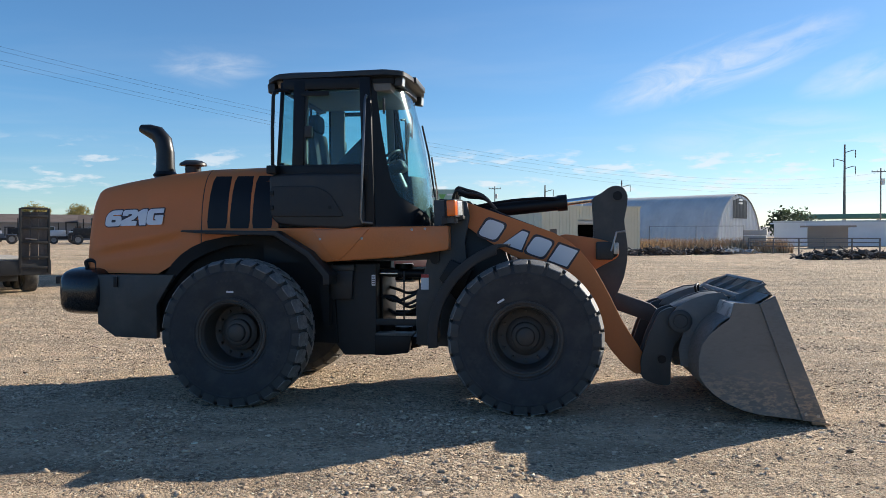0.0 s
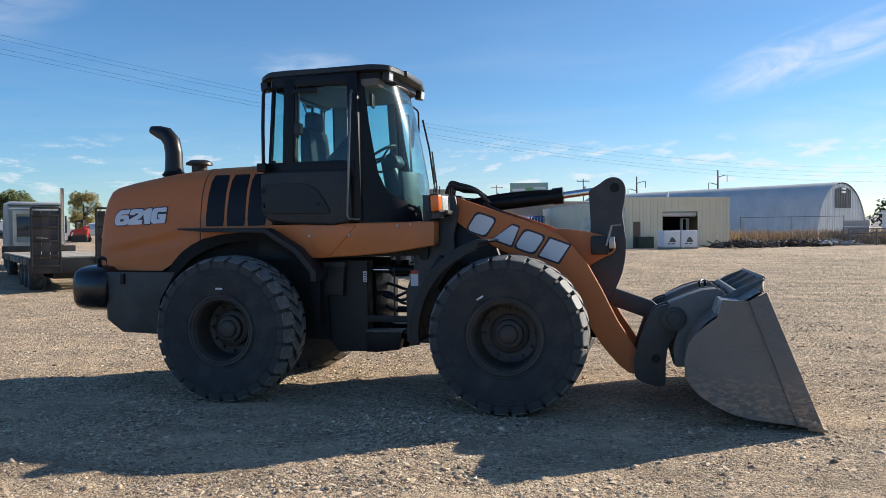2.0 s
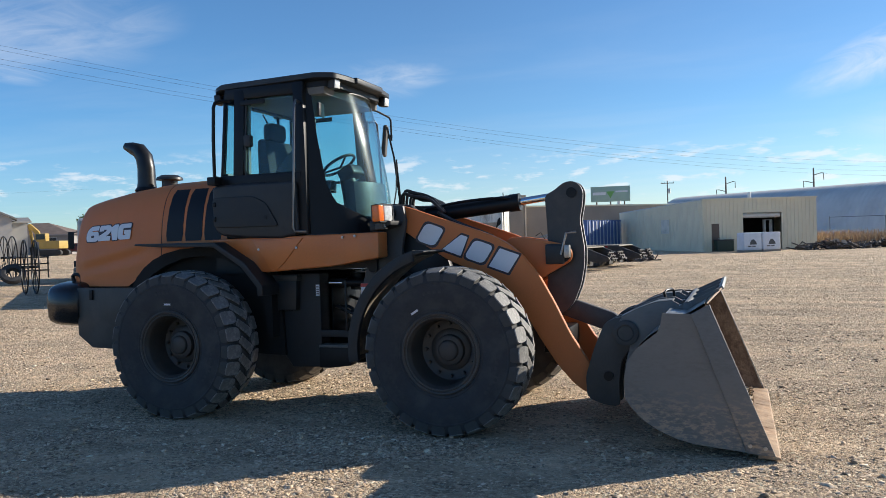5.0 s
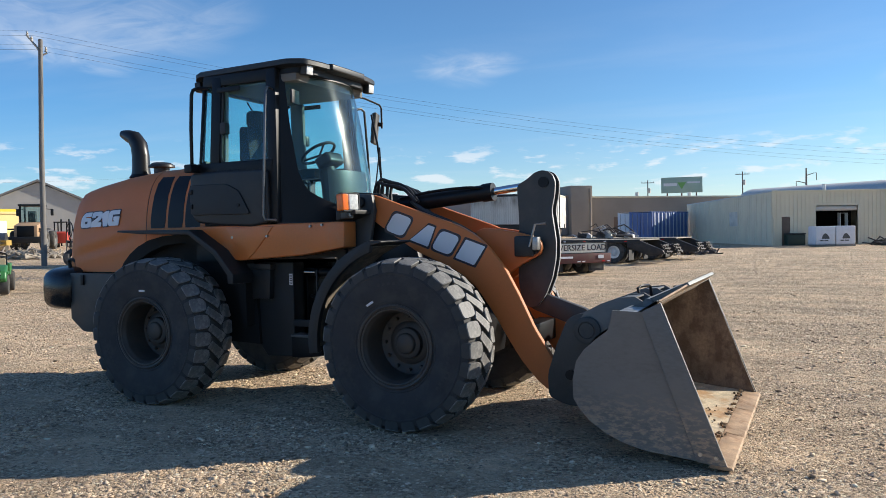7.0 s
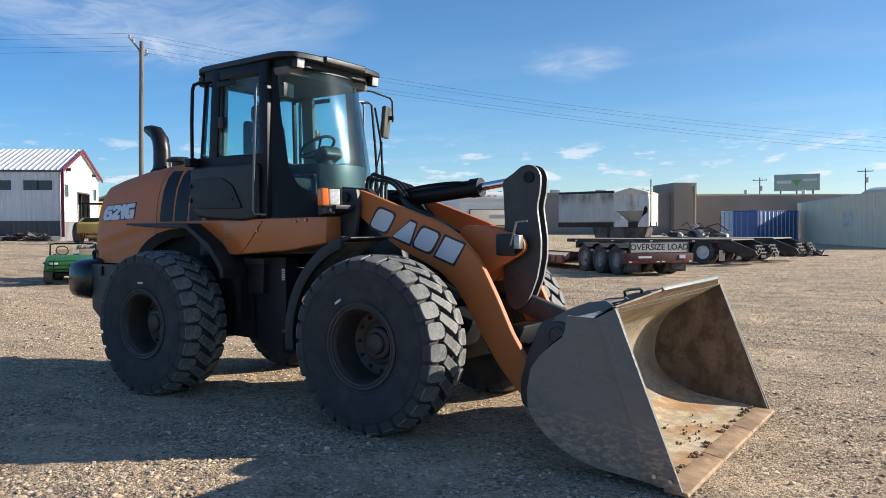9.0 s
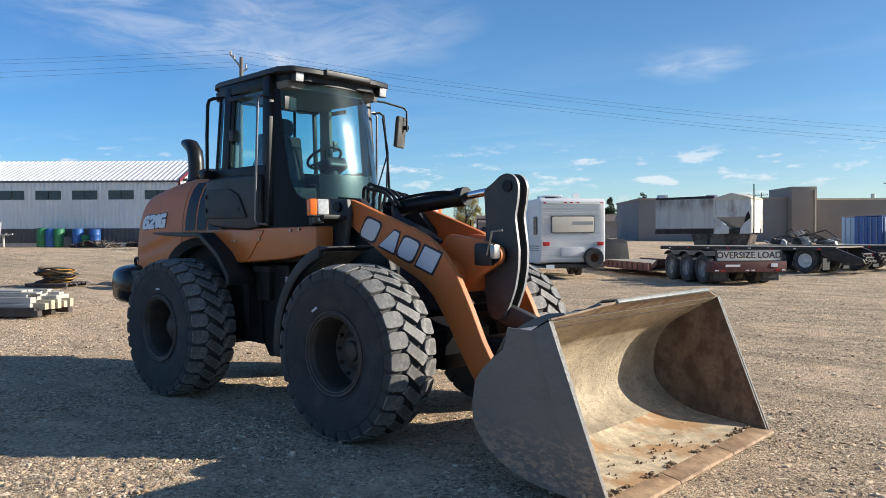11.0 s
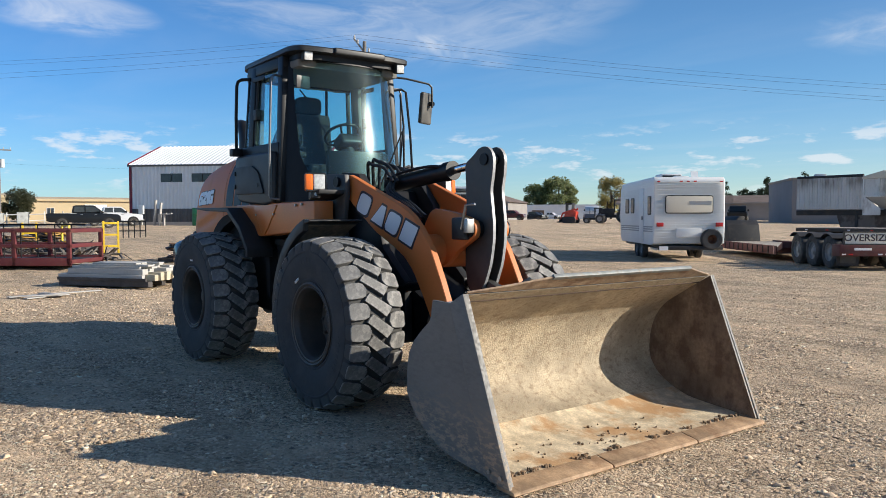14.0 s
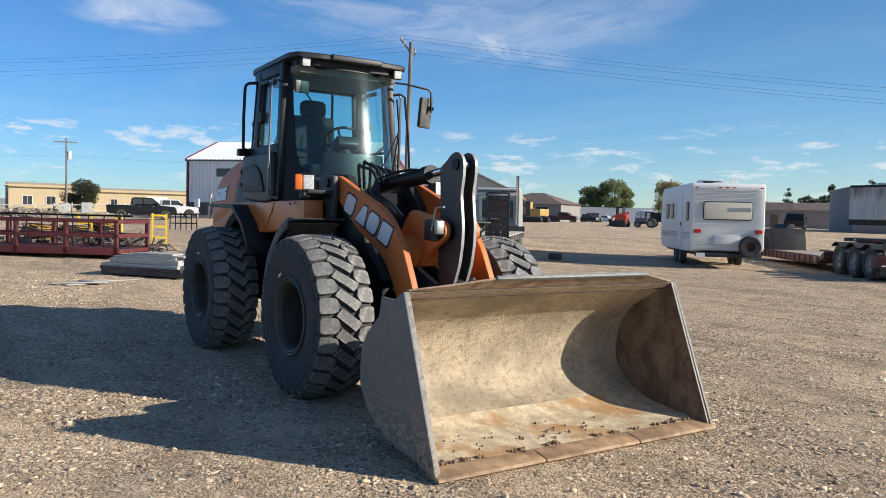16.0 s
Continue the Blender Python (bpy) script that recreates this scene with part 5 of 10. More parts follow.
# bolt-on cutting edges in three lengths
for y0, y1 in ((-1.33, -0.46), (-0.452, 0.452), (0.46, 1.33)):
    bm = bmesh.new()
    prism(bm, [(5.60, 0.006), (5.44, 0.012), (5.44, 0.058), (5.59, 0.030)], y0, y1)
    part("cutting_edge", bevel(bm, 0.004, 1), EDGE_STEEL, bucket, "rusty bolt-on cutting edge")
bolt_me = link_mesh("edge_bolt", tubed([(0, 0, 0), (0, 0, 0.018)], 0.016, 6), EDGE_STEEL)
BOLT_Y = (-1.2, -1.1, -1.0, -0.9, -0.62, -0.54, -0.30, -0.22, 0.18, 0.36, 0.58, 0.84, 0.94, 1.04, 1.14, 1.22)
for y in BOLT_Y:
    o = new("edge_bolt", bolt_me)
    o.parent, o.matrix_local = bucket, pose(5.425, y, 0.055, 0, 0, y * 50)
# spill guard along the top: raised in the middle, with a scuffed bright edge
GUARD = pose(5.104, 0, 1.147) @ Matrix(((0, 0.80, -0.60, 0), (1, 0, 0, 0), (0, 0.60, 0.80, 0), (0, 0, 0, 1)))
bm = bmesh.new()
prism(bm, [(-1.285, 0.0), (1.285, 0.0), (1.285, 0.012), (1.15, 0.05), (0.90, 0.130), (-0.62, 0.130), (-1.0, 0.055), (-1.285, 0.012)], 0, 0.016, "z")
part("spill_guard", bevel(bm, 0.003, 1), BUCKET_LIP, bucket, at=GUARD)
part("guard_edge", boxed(-0.62, 0.108, -0.005, 0.90, 0.142, 0.024, 0.004), mat("scuffed_grey_blue", (0.24, 0.255, 0.25), 0.55, 0.2, 0.3, 9, 40, 0.5, 0.002, (0.16, 0.11, 0.07), 0.7, 0.5, 0.62, 9.0), bucket, "scuffed pale edge strip", GUARD)
part("weld_bead", tubed([(5.012, -1.28, 1.0865), (5.012, 1.28, 1.0865)], 0.0065, 8), mat("dark_weld_rust", (0.07, 0.045, 0.03), 0.9, 0, 0.3, 8, 60, 0.3), bucket, "dark rusty weld below the guard")
# ledge behind the lip, a pipe along it, and gussets that brace the guard
# the ledge's pale colour carries the sun on its worn top
part("top_ledge", prismed([(4.735, 0.945), (4.785, 1.068), (4.935, 1.066), (4.90, 1.042), (4.80, 0.984)], -1.283, 1.283, b=0.004), mat("sunlit_pale_ledge", (0.40, 0.40, 0.385), 0.45, 0.2, 0.2, 6, 50, 0.2, 0.001, (0.13, 0.125, 0.115), 0.8, 0.5, 0.62, 7.0), bucket, "worn ledge behind the lip, painted pale as if sunlit")
for y in (-0.80, -0.235, 0.262, 0.764):
    gusset = plate([(4.80, 1.066), (5.17, 1.238), (5.190, 1.226), (5.105, 1.164), (5.00, 1.098), (4.935, 1.064)], [], y - 0.008, y + 0.008)
    part("gusset", gusset, BUCKET_OUT, bucket)
part("stiffener_pipe", tubed([(4.935, -0.83, 1.100), (4.935, 0.79, 1.100)], 0.036, 20), mat("worn_grey_pipe", (0.17, 0.17, 0.165), 0.6, 0, 0.2, 5, 50, 0.1), bucket, "pale grey stiffener pipe")
part("back_rib", prismed([(4.42, 0.35), (4.36, 0.55), (4.40, 0.78), (4.52, 0.95), (4.60, 0.90), (4.50, 0.68), (4.48, 0.5), (4.52, 0.36)], -0.30, 0.30, b=0.008), BUCKET_OUT, bucket)
part("lifting_eye", tubed([(4.70, 0.02, 1.06), (4.68, 0.02, 1.15), (4.70, 0.05, 1.165), (4.74, 0.20, 1.165), (4.75, 0.23, 1.15), (4.76, 0.23, 1.06)], 0.013, 8), BLACK_STEEL, bucket)
# coupler hinge plates on the back
HINGE = rounded([(4.05, 0.26), (4.04, 0.45), (4.12, 0.70), (4.22, 0.93), (4.34, 0.985), (4.46, 0.97), (4.52, 0.86), (4.45, 0.72), (4.36, 0.60), (4.335, 0.42), (4.335, 0.19), (4.20, 0.20)], 0.05, 4)
for y in (-0.58, -0.34, 0.34, 0.58):
    part("hinge_plate", prismed(HINGE, y - 0.022, y + 0.022, b=0.006), GREY_PAINT, bucket)
for s in (-1, 1):
    for hx, hz, r in ((4.411, 0.85, 0.062), (4.245, 0.46, 0.042)):
        part("hinge_pin", tubed([(hx, s * 0.30, hz), (hx, s * (0.70 if hz > 0.6 else 0.625), hz)], r, 18), GREY_PAINT if hz > 0.6 else BLACK_STEEL, bucket)
    part("pin_boss", lathe(bmesh.new(), [(0.112, -0.012), (0.112, 0.010), (0.105, 0.014), (0.070, 0.014), (0.066, 0.008), (0.0, 0.008)], 28), GREY_PAINT, bucket, at=pose(4.411, s * 0.684, 0.85, 0, 0, 0 if s > 0 else 180))
# curved wing plates that carry the hinges up over the back to the ledge
WING = [(4.34, 0.93), (4.40, 1.005), (4.53, 1.072), (4.67, 1.122), (4.80, 1.135), (4.86, 1.10), (4.86, 1.03), (4.74, 0.94), (4.62, 0.86), (4.54, 0.74), (4.50, 0.60), (4.50, 0.40), (4.42, 0.40), (4.40, 0.58), (4.44, 0.72), (4.46, 0.85), (4.42, 0.93)]
for y in (-0.66, -0.28, 0.28, 0.66):
    part("wing_plate", prismed(WING, y - 0.014, y + 0.014, b=0.004), BUCKET_OUT, bucket)
for s in (-1, 1):
    part("wing_cover", prismed([(4.36, 0.985), (4.53, 1.062), (4.67, 1.112), (4.80, 1.125), (4.80, 1.112), (4.67, 1.098), (4.53, 1.046), (4.38, 0.97)], *sorted((s * 0.295, s * 0.645)), b=0.003), BUCKET_OUT, bucket)
# clods of dirt left on the floor of the bucket, and packed round the edge bolts
bm = bmesh.new()
rng = random.Random(5)
for k in range(150):
    if k < 40:
        cx, cy, r = rng.uniform(5.02, 5.34), rng.gauss(-0.1, 0.4), rng.uniform(0.004, 0.012)
    else:
        cx, cy, r = 5.42 + rng.gauss(0, 0.016), rng.choice(BOLT_Y) + rng.gauss(0, 0.028), rng.uniform(0.005, 0.013)
    ico = bmesh.ops.create_icosphere(bm, subdivisions=1, radius=r, matrix=pose(cx, cy, 0.054 + 0.106 * max(0.0, 5.47 - cx) + r * 0.4))
    for v in ico["verts"]:
        v.co += Vector((rng.uniform(-1, 1), rng.uniform(-1, 1), rng.uniform(-0.6, 0.4))) * r * 0.3
tagged(part("bucket_dirt", bm, mat("dry_dirt", (0.19, 0.135, 0.085), 0.95, 0, 0.3, 20, 90, 0.5)), "small clods of dry brown dirt on the bucket floor", "dirt", "", "stuff")

# ---- ground ----
def gravel_material():
    m = bpy.data.materials.new("compacted_gravel")
    m.use_nodes = True
    n, l = m.node_tree.nodes, m.node_tree.links
    b = n["Principled BSDF"]
    b.inputs["Roughness"].default_value = 0.95
    tc = n.new("ShaderNodeTexCoord")

    def tex(kind, scale, **kw):
        t = n.new(kind)
        t.inputs["Scale"].default_value = scale
        for k, v in kw.items():
            t.inputs[k].default_value = v
        l.new(tc.outputs["Object"], t.inputs["Vector"])
        return t

    def ramp(v, *stops):
        r = n.new("ShaderNodeValToRGB")
        e = r.color_ramp.elements
        while len(e) < len(stops):
            e.new(0.5)
        for i, (p, c) in enumerate(stops):
            e[i].position, e[i].color = p, (*c, 1)
        l.new(v, r.inputs[0])
        return r.outputs[0]

    def mixed(kind, fac, a, bb):
        t = n.new("ShaderNodeMix")
        t.data_type, t.blend_type = "RGBA", kind
        for s, v in (("Factor", fac), ("A", a), ("B", bb)):
            if isinstance(v, (int, float)):
                t.inputs[s].default_value = v
            elif isinstance(v, tuple):
                t.inputs[s].default_value = (*v, 1)
            else:
                l.new(v, t.inputs[s])
        return t.outputs["Result"]

    broad = tex("ShaderNodeTexNoise", 0.35, Detail=5.0, Roughness=0.6)
    mid = tex("ShaderNodeTexNoise", 2.6, Detail=6.0, Roughness=0.65)
    fine = tex("ShaderNodeTexNoise", 70.0, Detail=3.0, Roughness=0.6)
    patch = tex("ShaderNodeTexNoise", 9.0, Detail=5.0, Roughness=0.7)
    clump = tex("ShaderNodeTexNoise", 21.0, Detail=4.0, Roughness=0.65)
    drift = tex("ShaderNodeTexNoise", 1.1, Detail=6.0, Roughness=0.7)
    v1 = tex("ShaderNodeTexVoronoi", 42.0, Randomness=1.0)
    v2 = tex("ShaderNodeTexVoronoi", 120.0)
    loose = n.new("ShaderNodeAttribute")
    loose.attribute_name = "loose_cover"
    # where loose stone lies: the same drifts in which the separate stones are strewn
    cover = n.new("ShaderNodeMath")
    cover.operation, cover.use_clamp = "MULTIPLY_ADD", True
    l.new(loose.outputs["Fac"], cover.inputs[0])
    cover.inputs[1].default_value = 0.9
    l.new(ramp(mid.outputs["Fac"], (0.38, (0.10, 0.10, 0.10)), (0.62, (0.85, 0.85, 0.85))), cover.inputs[2])
    dirt = ramp(patch.outputs["Fac"], (0.30, (0.562, 0.410, 0.266)), (0.5, (0.712, 0.521, 0.342)), (0.70, (0.784, 0.584, 0.390)))
    dirt = mixed("MULTIPLY", 0.6, dirt, ramp(fine.outputs["Fac"], (0.30, (0.78, 0.77, 0.76)), (0.55, (1.06, 1.06, 1.06))))
    sep = n.new("ShaderNodeSeparateColor")
    l.new(v1.outputs["Color"], sep.inputs[0])
    stones = ramp(sep.outputs[0], (0.0, (0.222, 0.168, 0.115)), (0.25, (0.575, 0.416, 0.271)), (0.75, (0.822, 0.617, 0.413)), (1.0, (0.920, 0.842, 0.624)))
    stones = mixed("MULTIPLY", 0.8, stones, ramp(clump.outputs["Fac"], (0.38, (0.58, 0.57, 0.55)), (0.50, (1.0, 1.0, 1.0)), (0.64, (1.15, 1.14, 1.13))))
    stones = mixed("MULTIPLY", 0.7, stones, ramp(fine.outputs["Fac"], (0.30, (0.70, 0.69, 0.68)), (0.55, (1.10, 1.10, 1.10))))
    colour = mixed("MIX", cover.outputs[0], dirt, stones)
    colour = mixed("MULTIPLY", 0.8, colour, ramp(broad.outputs["Fac"], (0.3, (0.82, 0.81, 0.80)), (0.7, (1.12, 1.11, 1.09))))
    colour = mixed("MULTIPLY", 0.7, colour, ramp(drift.outputs["Fac"], (0.36, (0.74, 0.73, 0.72)), (0.52, (1.0, 1.0, 1.0)), (0.64, (1.15, 1.14, 1.12))))
    tracks = n.new("ShaderNodeMapping")
    tracks.inputs["Scale"].default_value, tracks.inputs["Rotation"].default_value = (0.16, 1.5, 1), (0, 0, 0.12)
    l.new(tc.outputs["Object"], tracks.inputs["Vector"])
    rut = tex("ShaderNodeTexNoise", 1.0, Detail=5.0, Roughness=0.62)
    l.new(tracks.outputs[0], rut.inputs["Vector"])
    colour = mixed("MULTIPLY", 0.8, colour, ramp(rut.outputs["Fac"], (0.36, (0.70, 0.69, 0.67)), (0.50, (1.0, 1.0, 1.0)), (0.66, (1.16, 1.14, 1.12))))
    l.new(colour, b.inputs["Base Color"])

    def step(op, a, k, c):
        t = n.new("ShaderNodeMath")
        t.operation = op
        for q, v in enumerate((a, k, c)):
            if isinstance(v, (int, float)):
                t.inputs[q].default_value = v
            else:
                l.new(v, t.inputs[q])
        return t.outputs[0]
    rough_h = step("MULTIPLY_ADD", v2.outputs["Distance"], -0.4, step("MULTIPLY_ADD", v1.outputs["Distance"], -0.9, fine.outputs["Fac"]))
    height = step("MULTIPLY", rough_h, step("MULTIPLY_ADD", cover.outputs[0], 0.75, 0.25), 0.0)
    bp = n.new("ShaderNodeBump")
    bp.inputs["Strength"].default_value, bp.inputs["Distance"].default_value = 1.0, 0.032
    l.new(height, bp.inputs["Height"])
    lumps = n.new("ShaderNodeBump")
    lumps.inputs["Strength"].default_value, lumps.inputs["Distance"].default_value = 0.8, 0.075
    l.new(patch.outputs["Fac"], lumps.inputs["Height"])
    l.new(lumps.outputs[0], bp.inputs["Normal"])
    l.new(bp.outputs[0], b.inputs["Normal"])
    return m


GRAVEL = gravel_material()


def relief(x, y):
    """Small unevenness of the yard: ruts and heaps, smoothed out under the machine."""
    r = 0.030 * noise.noise(Vector((x * 0.45, y * 0.45, 0))) + 0.018 * noise.noise(Vector((x * 1.7, y * 1.7, 3))) + 0.015 * noise.noise(Vector((x * 4.2, y * 4.2, 9))) + 0.022 * noise.noise(Vector((x * 0.2 + y * 0.03, y * 1.5, 21))) * ease(math.hypot(x - 2, y), 6, 14)
    quiet = 1 - 0.75 * (ease(x, -2.5, -1) * (1 - ease(x, 6.2, 7.5)) * ease(y, -3.2, -1.6) * (1 - ease(y, 1.6, 3)))
    return r * quiet - 0.012


def loose_cover(x, y):
    """How thickly loose stone lies, in drifts, thin on the packed tracks."""
    drift = noise.noise(Vector((x * 0.7, y * 0.9, 17))) * 0.5 + 0.5
    clump = noise.noise(Vector((x * 3.1, y * 3.4, 5))) * 0.5 + 0.5
    return min(1.0, (0.09 + 1.9 * max(0, drift - 0.42)) * (0.25 + 1.3 * clump))


def axis_steps(lo, hi, fine_lo, fine_hi, fine, grow):
    out = []
    v, s = fine_lo, fine
    while v < fine_hi:
        out.append(v)
        v += fine
    for start, end, sign in ((fine_lo, lo, -1), (fine_hi, hi, 1)):
        v, s = start, fine
        while (v - end) * sign < 0:
            out.append(v)
            s *= grow
            v += sign * s
        out.append(end)
    return sorted(set(round(q, 4) for q in out))


gx = axis_steps(-3000, 3000, -11, 13, 0.11, 1.13)
gy = axis_steps(-1500, 3500, -8, 11, 0.11, 1.13)
verts = [(x, y, ground_z(x, y) + (relief(x, y) if abs(x) < 90 and abs(y) < 120 else 0)) for y in gy for x in gx]
w = len(gx)
faces = [(j * w + i, j * w + i + 1, (j + 1) * w + i + 1, (j + 1) * w + i) for j in range(len(gy) - 1) for i in range(w - 1)]
gme = bpy.data.meshes.new("ground")
gme.from_pydata(verts, [], faces)
gme.materials.append(GRAVEL)
gme.attributes.new("loose_cover", "FLOAT", "POINT").data.foreach_set("value", [loose_cover(v[0], v[1]) for v in verts])
gme.polygons.foreach_set("use_smooth", [True] * len(gme.polygons))
ground = tagged(new("ground", gme), "flat yard of compacted tan gravel with loose stones", "ground", "", "structure")


def pebbles(name, count, sampler, sizes, material, label, seed, rough=False):
    """Loose stones as one sheet of small faceted lumps."""
    rng = np.random.default_rng(seed)
    if rough:
        base = np.array([(1, 0, 0), (-1, 0, 0), (0, 1, 0), (0, -1, 0), (0, 0, 1)], float) - (0, 0, 0.35)
        tri = np.array([(0, 2, 4), (2, 1, 4), (1, 3, 4), (3, 0, 4)])
    else:
        ico = bmesh.new()
        bmesh.ops.create_icosphere(ico, subdivisions=1, radius=1.0)
        base = np.array([v.co[:] for v in ico.verts])
        tri = np.array([[v.index for v in f.verts] for f in ico.faces])
        ico.free()
    k, f = len(base), len(tri)
    xy = sampler(rng, count)
    size = sizes[0] + (sizes[1] - sizes[0]) * rng.random(count) ** 3.0
    z = np.array([ground_z(a, b) + (relief(a, b) if abs(a) < 90 and abs(b) < 120 else 0) for a, b in xy])
    dims = size[:, None] * rng.uniform([0.7, 0.55, 0.28], [1.45, 1.1, 0.62], (count, 3))
    turn = rng.uniform(0, 2 * math.pi, count)
    pts = base[None] * dims[:, None, :] + rng.uniform(-0.5, 0.5, (count, k, 3)) * dims[:, None, :]
    c, s = np.cos(turn)[:, None], np.sin(turn)[:, None]
    out = np.empty((count, k, 3))
    out[..., 0] = pts[..., 0] * c - pts[..., 1] * s + xy[:, 0:1]
    out[..., 1] = pts[..., 0] * s + pts[..., 1] * c + xy[:, 1:2]
    out[..., 2] = pts[..., 2] + (z + dims[:, 2] * 0.35)[:, None]
    idx = (tri[None] + (np.arange(count) * k)[:, None, None]).reshape(-1)
    me = bpy.data.meshes.new(name)
    me.vertices.add(count * k)
    me.vertices.foreach_set("co", out.reshape(-1))
    me.loops.add(count * f * 3)
    me.loops.foreach_set("vertex_index", idx.astype(np.int32))
    me.polygons.add(count * f)
    me.polygons.foreach_set("loop_start", np.arange(0, count * f * 3, 3, dtype=np.int32))
    me.update(calc_edges=True)
    me.materials.append(material)
    return tagged(new(name, me), label, "gravel", "", "stuff")


def stone_material():
    m = bpy.data.materials.new("loose_stone")
    m.use_nodes = True
    n, l = m.node_tree.nodes, m.node_tree.links
    b = n["Principled BSDF"]
    b.inputs["Roughness"].default_value = 0.92
    g = n.new("ShaderNodeNewGeometry")
    r = n.new("ShaderNodeValToRGB")
    e = r.color_ramp.elements
    stops = ((0.0, (0.195, 0.147, 0.101)), (0.3, (0.496, 0.360, 0.238)), (0.7, (0.718, 0.533, 0.358)), (0.95, (0.861, 0.673, 0.477)), (1.0, (0.920, 0.853, 0.642)))
    while len(e) < len(stops):
        e.new(0.5)
    for i, (p, c) in enumerate(stops):
        e[i].position, e[i].color = p, (*c, 1)
    l.new(g.outputs["Random Per Island"], r.inputs[0])
    l.new(r.outputs[0], b.inputs["Base Color"])
    return m


STONE = stone_material()


def near_yard(rng, count):
    """Denser in drifts, thin on the packed tracks, thinning out away from the machine."""
    out = []
    while len(out) < count:
        x, y = rng.uniform(-13, 15), rng.uniform(-6.6, 26)
        fall = 1.0 if y < 2 else (8.0 / (y + 6.0)) ** 2
        if rng.random() < fall * loose_cover(x, y):
            out.append((x, y))
    return np.array(out)


def wide_yard(rng, count):
    x, y = rng.uniform(-26, 20, count), -6 + 36 * rng.random(count) ** 1.25
    return np.stack([x, y], 1)


pebbles("loose_gravel", 400000, near_yard, (0.0045, 0.0165), STONE, "loose tan and grey gravel stones", 3, True)
pebbles("coarse_gravel", 14000, near_yard, (0.011, 0.030), STONE, "coarser loose stones among fine gravel", 5)
pebbles("broken_stone", 90000, near_yard, (0.010, 0.030), STONE, "angular broken stones lying in drifts", 6, True)
pebbles("scattered_stones", 110000, wide_yard, (0.008, 0.026), STONE, "scattered stones across the yard", 4, True)

# ---- materials of the surroundings ----
CREAM_METAL = mat("cream_wall_sheet", (0.76, 0.68, 0.50), 0.55, 0, 0.05, 0.6, 20, 0.05)
GREY_METAL = mat("galvanised_sheet", (0.60, 0.60, 0.58), 0.6, 0.05, 0.08, 0.5, 20, 0.05, 0.001, (0.48, 0.47, 0.45), 0.4, 0.5, 0.7, 0.4, 0.6)
WHITE_METAL = mat("white_wall_sheet", (0.74, 0.75, 0.76), 0.5, 0, 0.04, 0.6, 20, 0.05)
GREYED_WALL = mat("greyed_wall_sheet", (0.66, 0.68, 0.70), 0.4, 0.1, 0.05, 0.6, 20, 0.05)
DARK_WAINSCOT = mat("dark_wainscot_sheet", (0.09, 0.09, 0.095), 0.5, 0, 0.1, 0.8, 20, 0.05)
MAROON_TRIM = mat("maroon_trim", (0.16, 0.012, 0.03), 0.5, 0, 0.1, 2, 20, 0.0)
TAUPE_WALL = mat("taupe_block_wall", (0.30, 0.255, 0.21), 0.85, 0, 0.08, 0.3, 8, 0.1)
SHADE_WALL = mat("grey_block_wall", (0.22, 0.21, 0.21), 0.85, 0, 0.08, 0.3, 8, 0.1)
YELLOW_WALL = mat("pale_yellow_wall", (0.50, 0.40, 0.25), 0.8, 0, 0.05, 0.4, 10, 0.05)
HOUSE_WALL = mat("house_siding", (0.27, 0.25, 0.235), 0.85, 0, 0.08, 0.5, 10, 0.1)
SHINGLE = mat("roof_shingle", (0.16, 0.12, 0.10), 0.9, 0, 0.2, 0.8, 15, 0.2)
SLATE_ROOF = mat("grey_roof", (0.20, 0.195, 0.19), 0.85, 0, 0.15, 0.8, 15, 0.1)
# near-black that stands in for the shade inside openings
INSIDE_SHADE = mat("interior_shade", (0.012, 0.011, 0.010), 0.9, 0, 0.2, 1, 20, 0.0)
WINDOW_DARK = mat("window_glass", (0.035, 0.045, 0.055), 0.08, 0, 0.2, 2, 10, 0.0)
BROWN_DOOR = mat("brown_door", (0.15, 0.095, 0.065), 0.6, 0, 0.1, 2, 20, 0.05)
WOOD_POLE = mat("weathered_pole", (0.17, 0.16, 0.15), 0.9, 0, 0.25, 3, 30, 0.4, 0.004, stretch=(6, 6, 0.5))
PLANK = mat("weathered_planks", (0.33, 0.29, 0.24), 0.9, 0, 0.25, 2, 30, 0.3, 0.003, stretch=(1, 6, 6), rand=0.2)
DARK_PLANK = mat("dark_planks", (0.085, 0.075, 0.070), 0.9, 0, 0.3, 3, 30, 0.3, rand=0.25)
TRAILER_BLACK = mat("trailer_black", (0.022, 0.021, 0.021), 0.6, 0, 0.2, 2, 40, 0.1, 0.001, (0.10, 0.08, 0.06), 0.5, 0.5, 0.7, 2.0, 0.8)
TRAILER_RED = mat("trailer_maroon", (0.095, 0.022, 0.020), 0.6, 0, 0.2, 2, 40, 0.1, 0.001, (0.12, 0.09, 0.07), 0.5, 0.5, 0.7, 3.0, 0.8)
RACK_RED = mat("rack_red_paint", (0.115, 0.020, 0.022), 0.6, 0, 0.15, 2, 40, 0.1, 0.001, (0.14, 0.07, 0.05), 0.5, 0.5, 0.7, 4.0, 0.8)
SAFETY_YELLOW = mat("safety_yellow", (0.75, 0.50, 0.03), 0.5, 0, 0.08, 2, 40, 0.05)
RV_WHITE = mat("caravan_white", (0.74, 0.74, 0.73), 0.4, 0, 0.04, 0.8, 15, 0.05)
RV_GREY = mat("caravan_stripe", (0.32, 0.33, 0.34), 0.5, 0, 0.05, 1, 20, 0.0)
RV_CREAM = mat("caravan_cream_panel", (0.62, 0.56, 0.46), 0.4, 0, 0.04, 1, 20, 0.0)
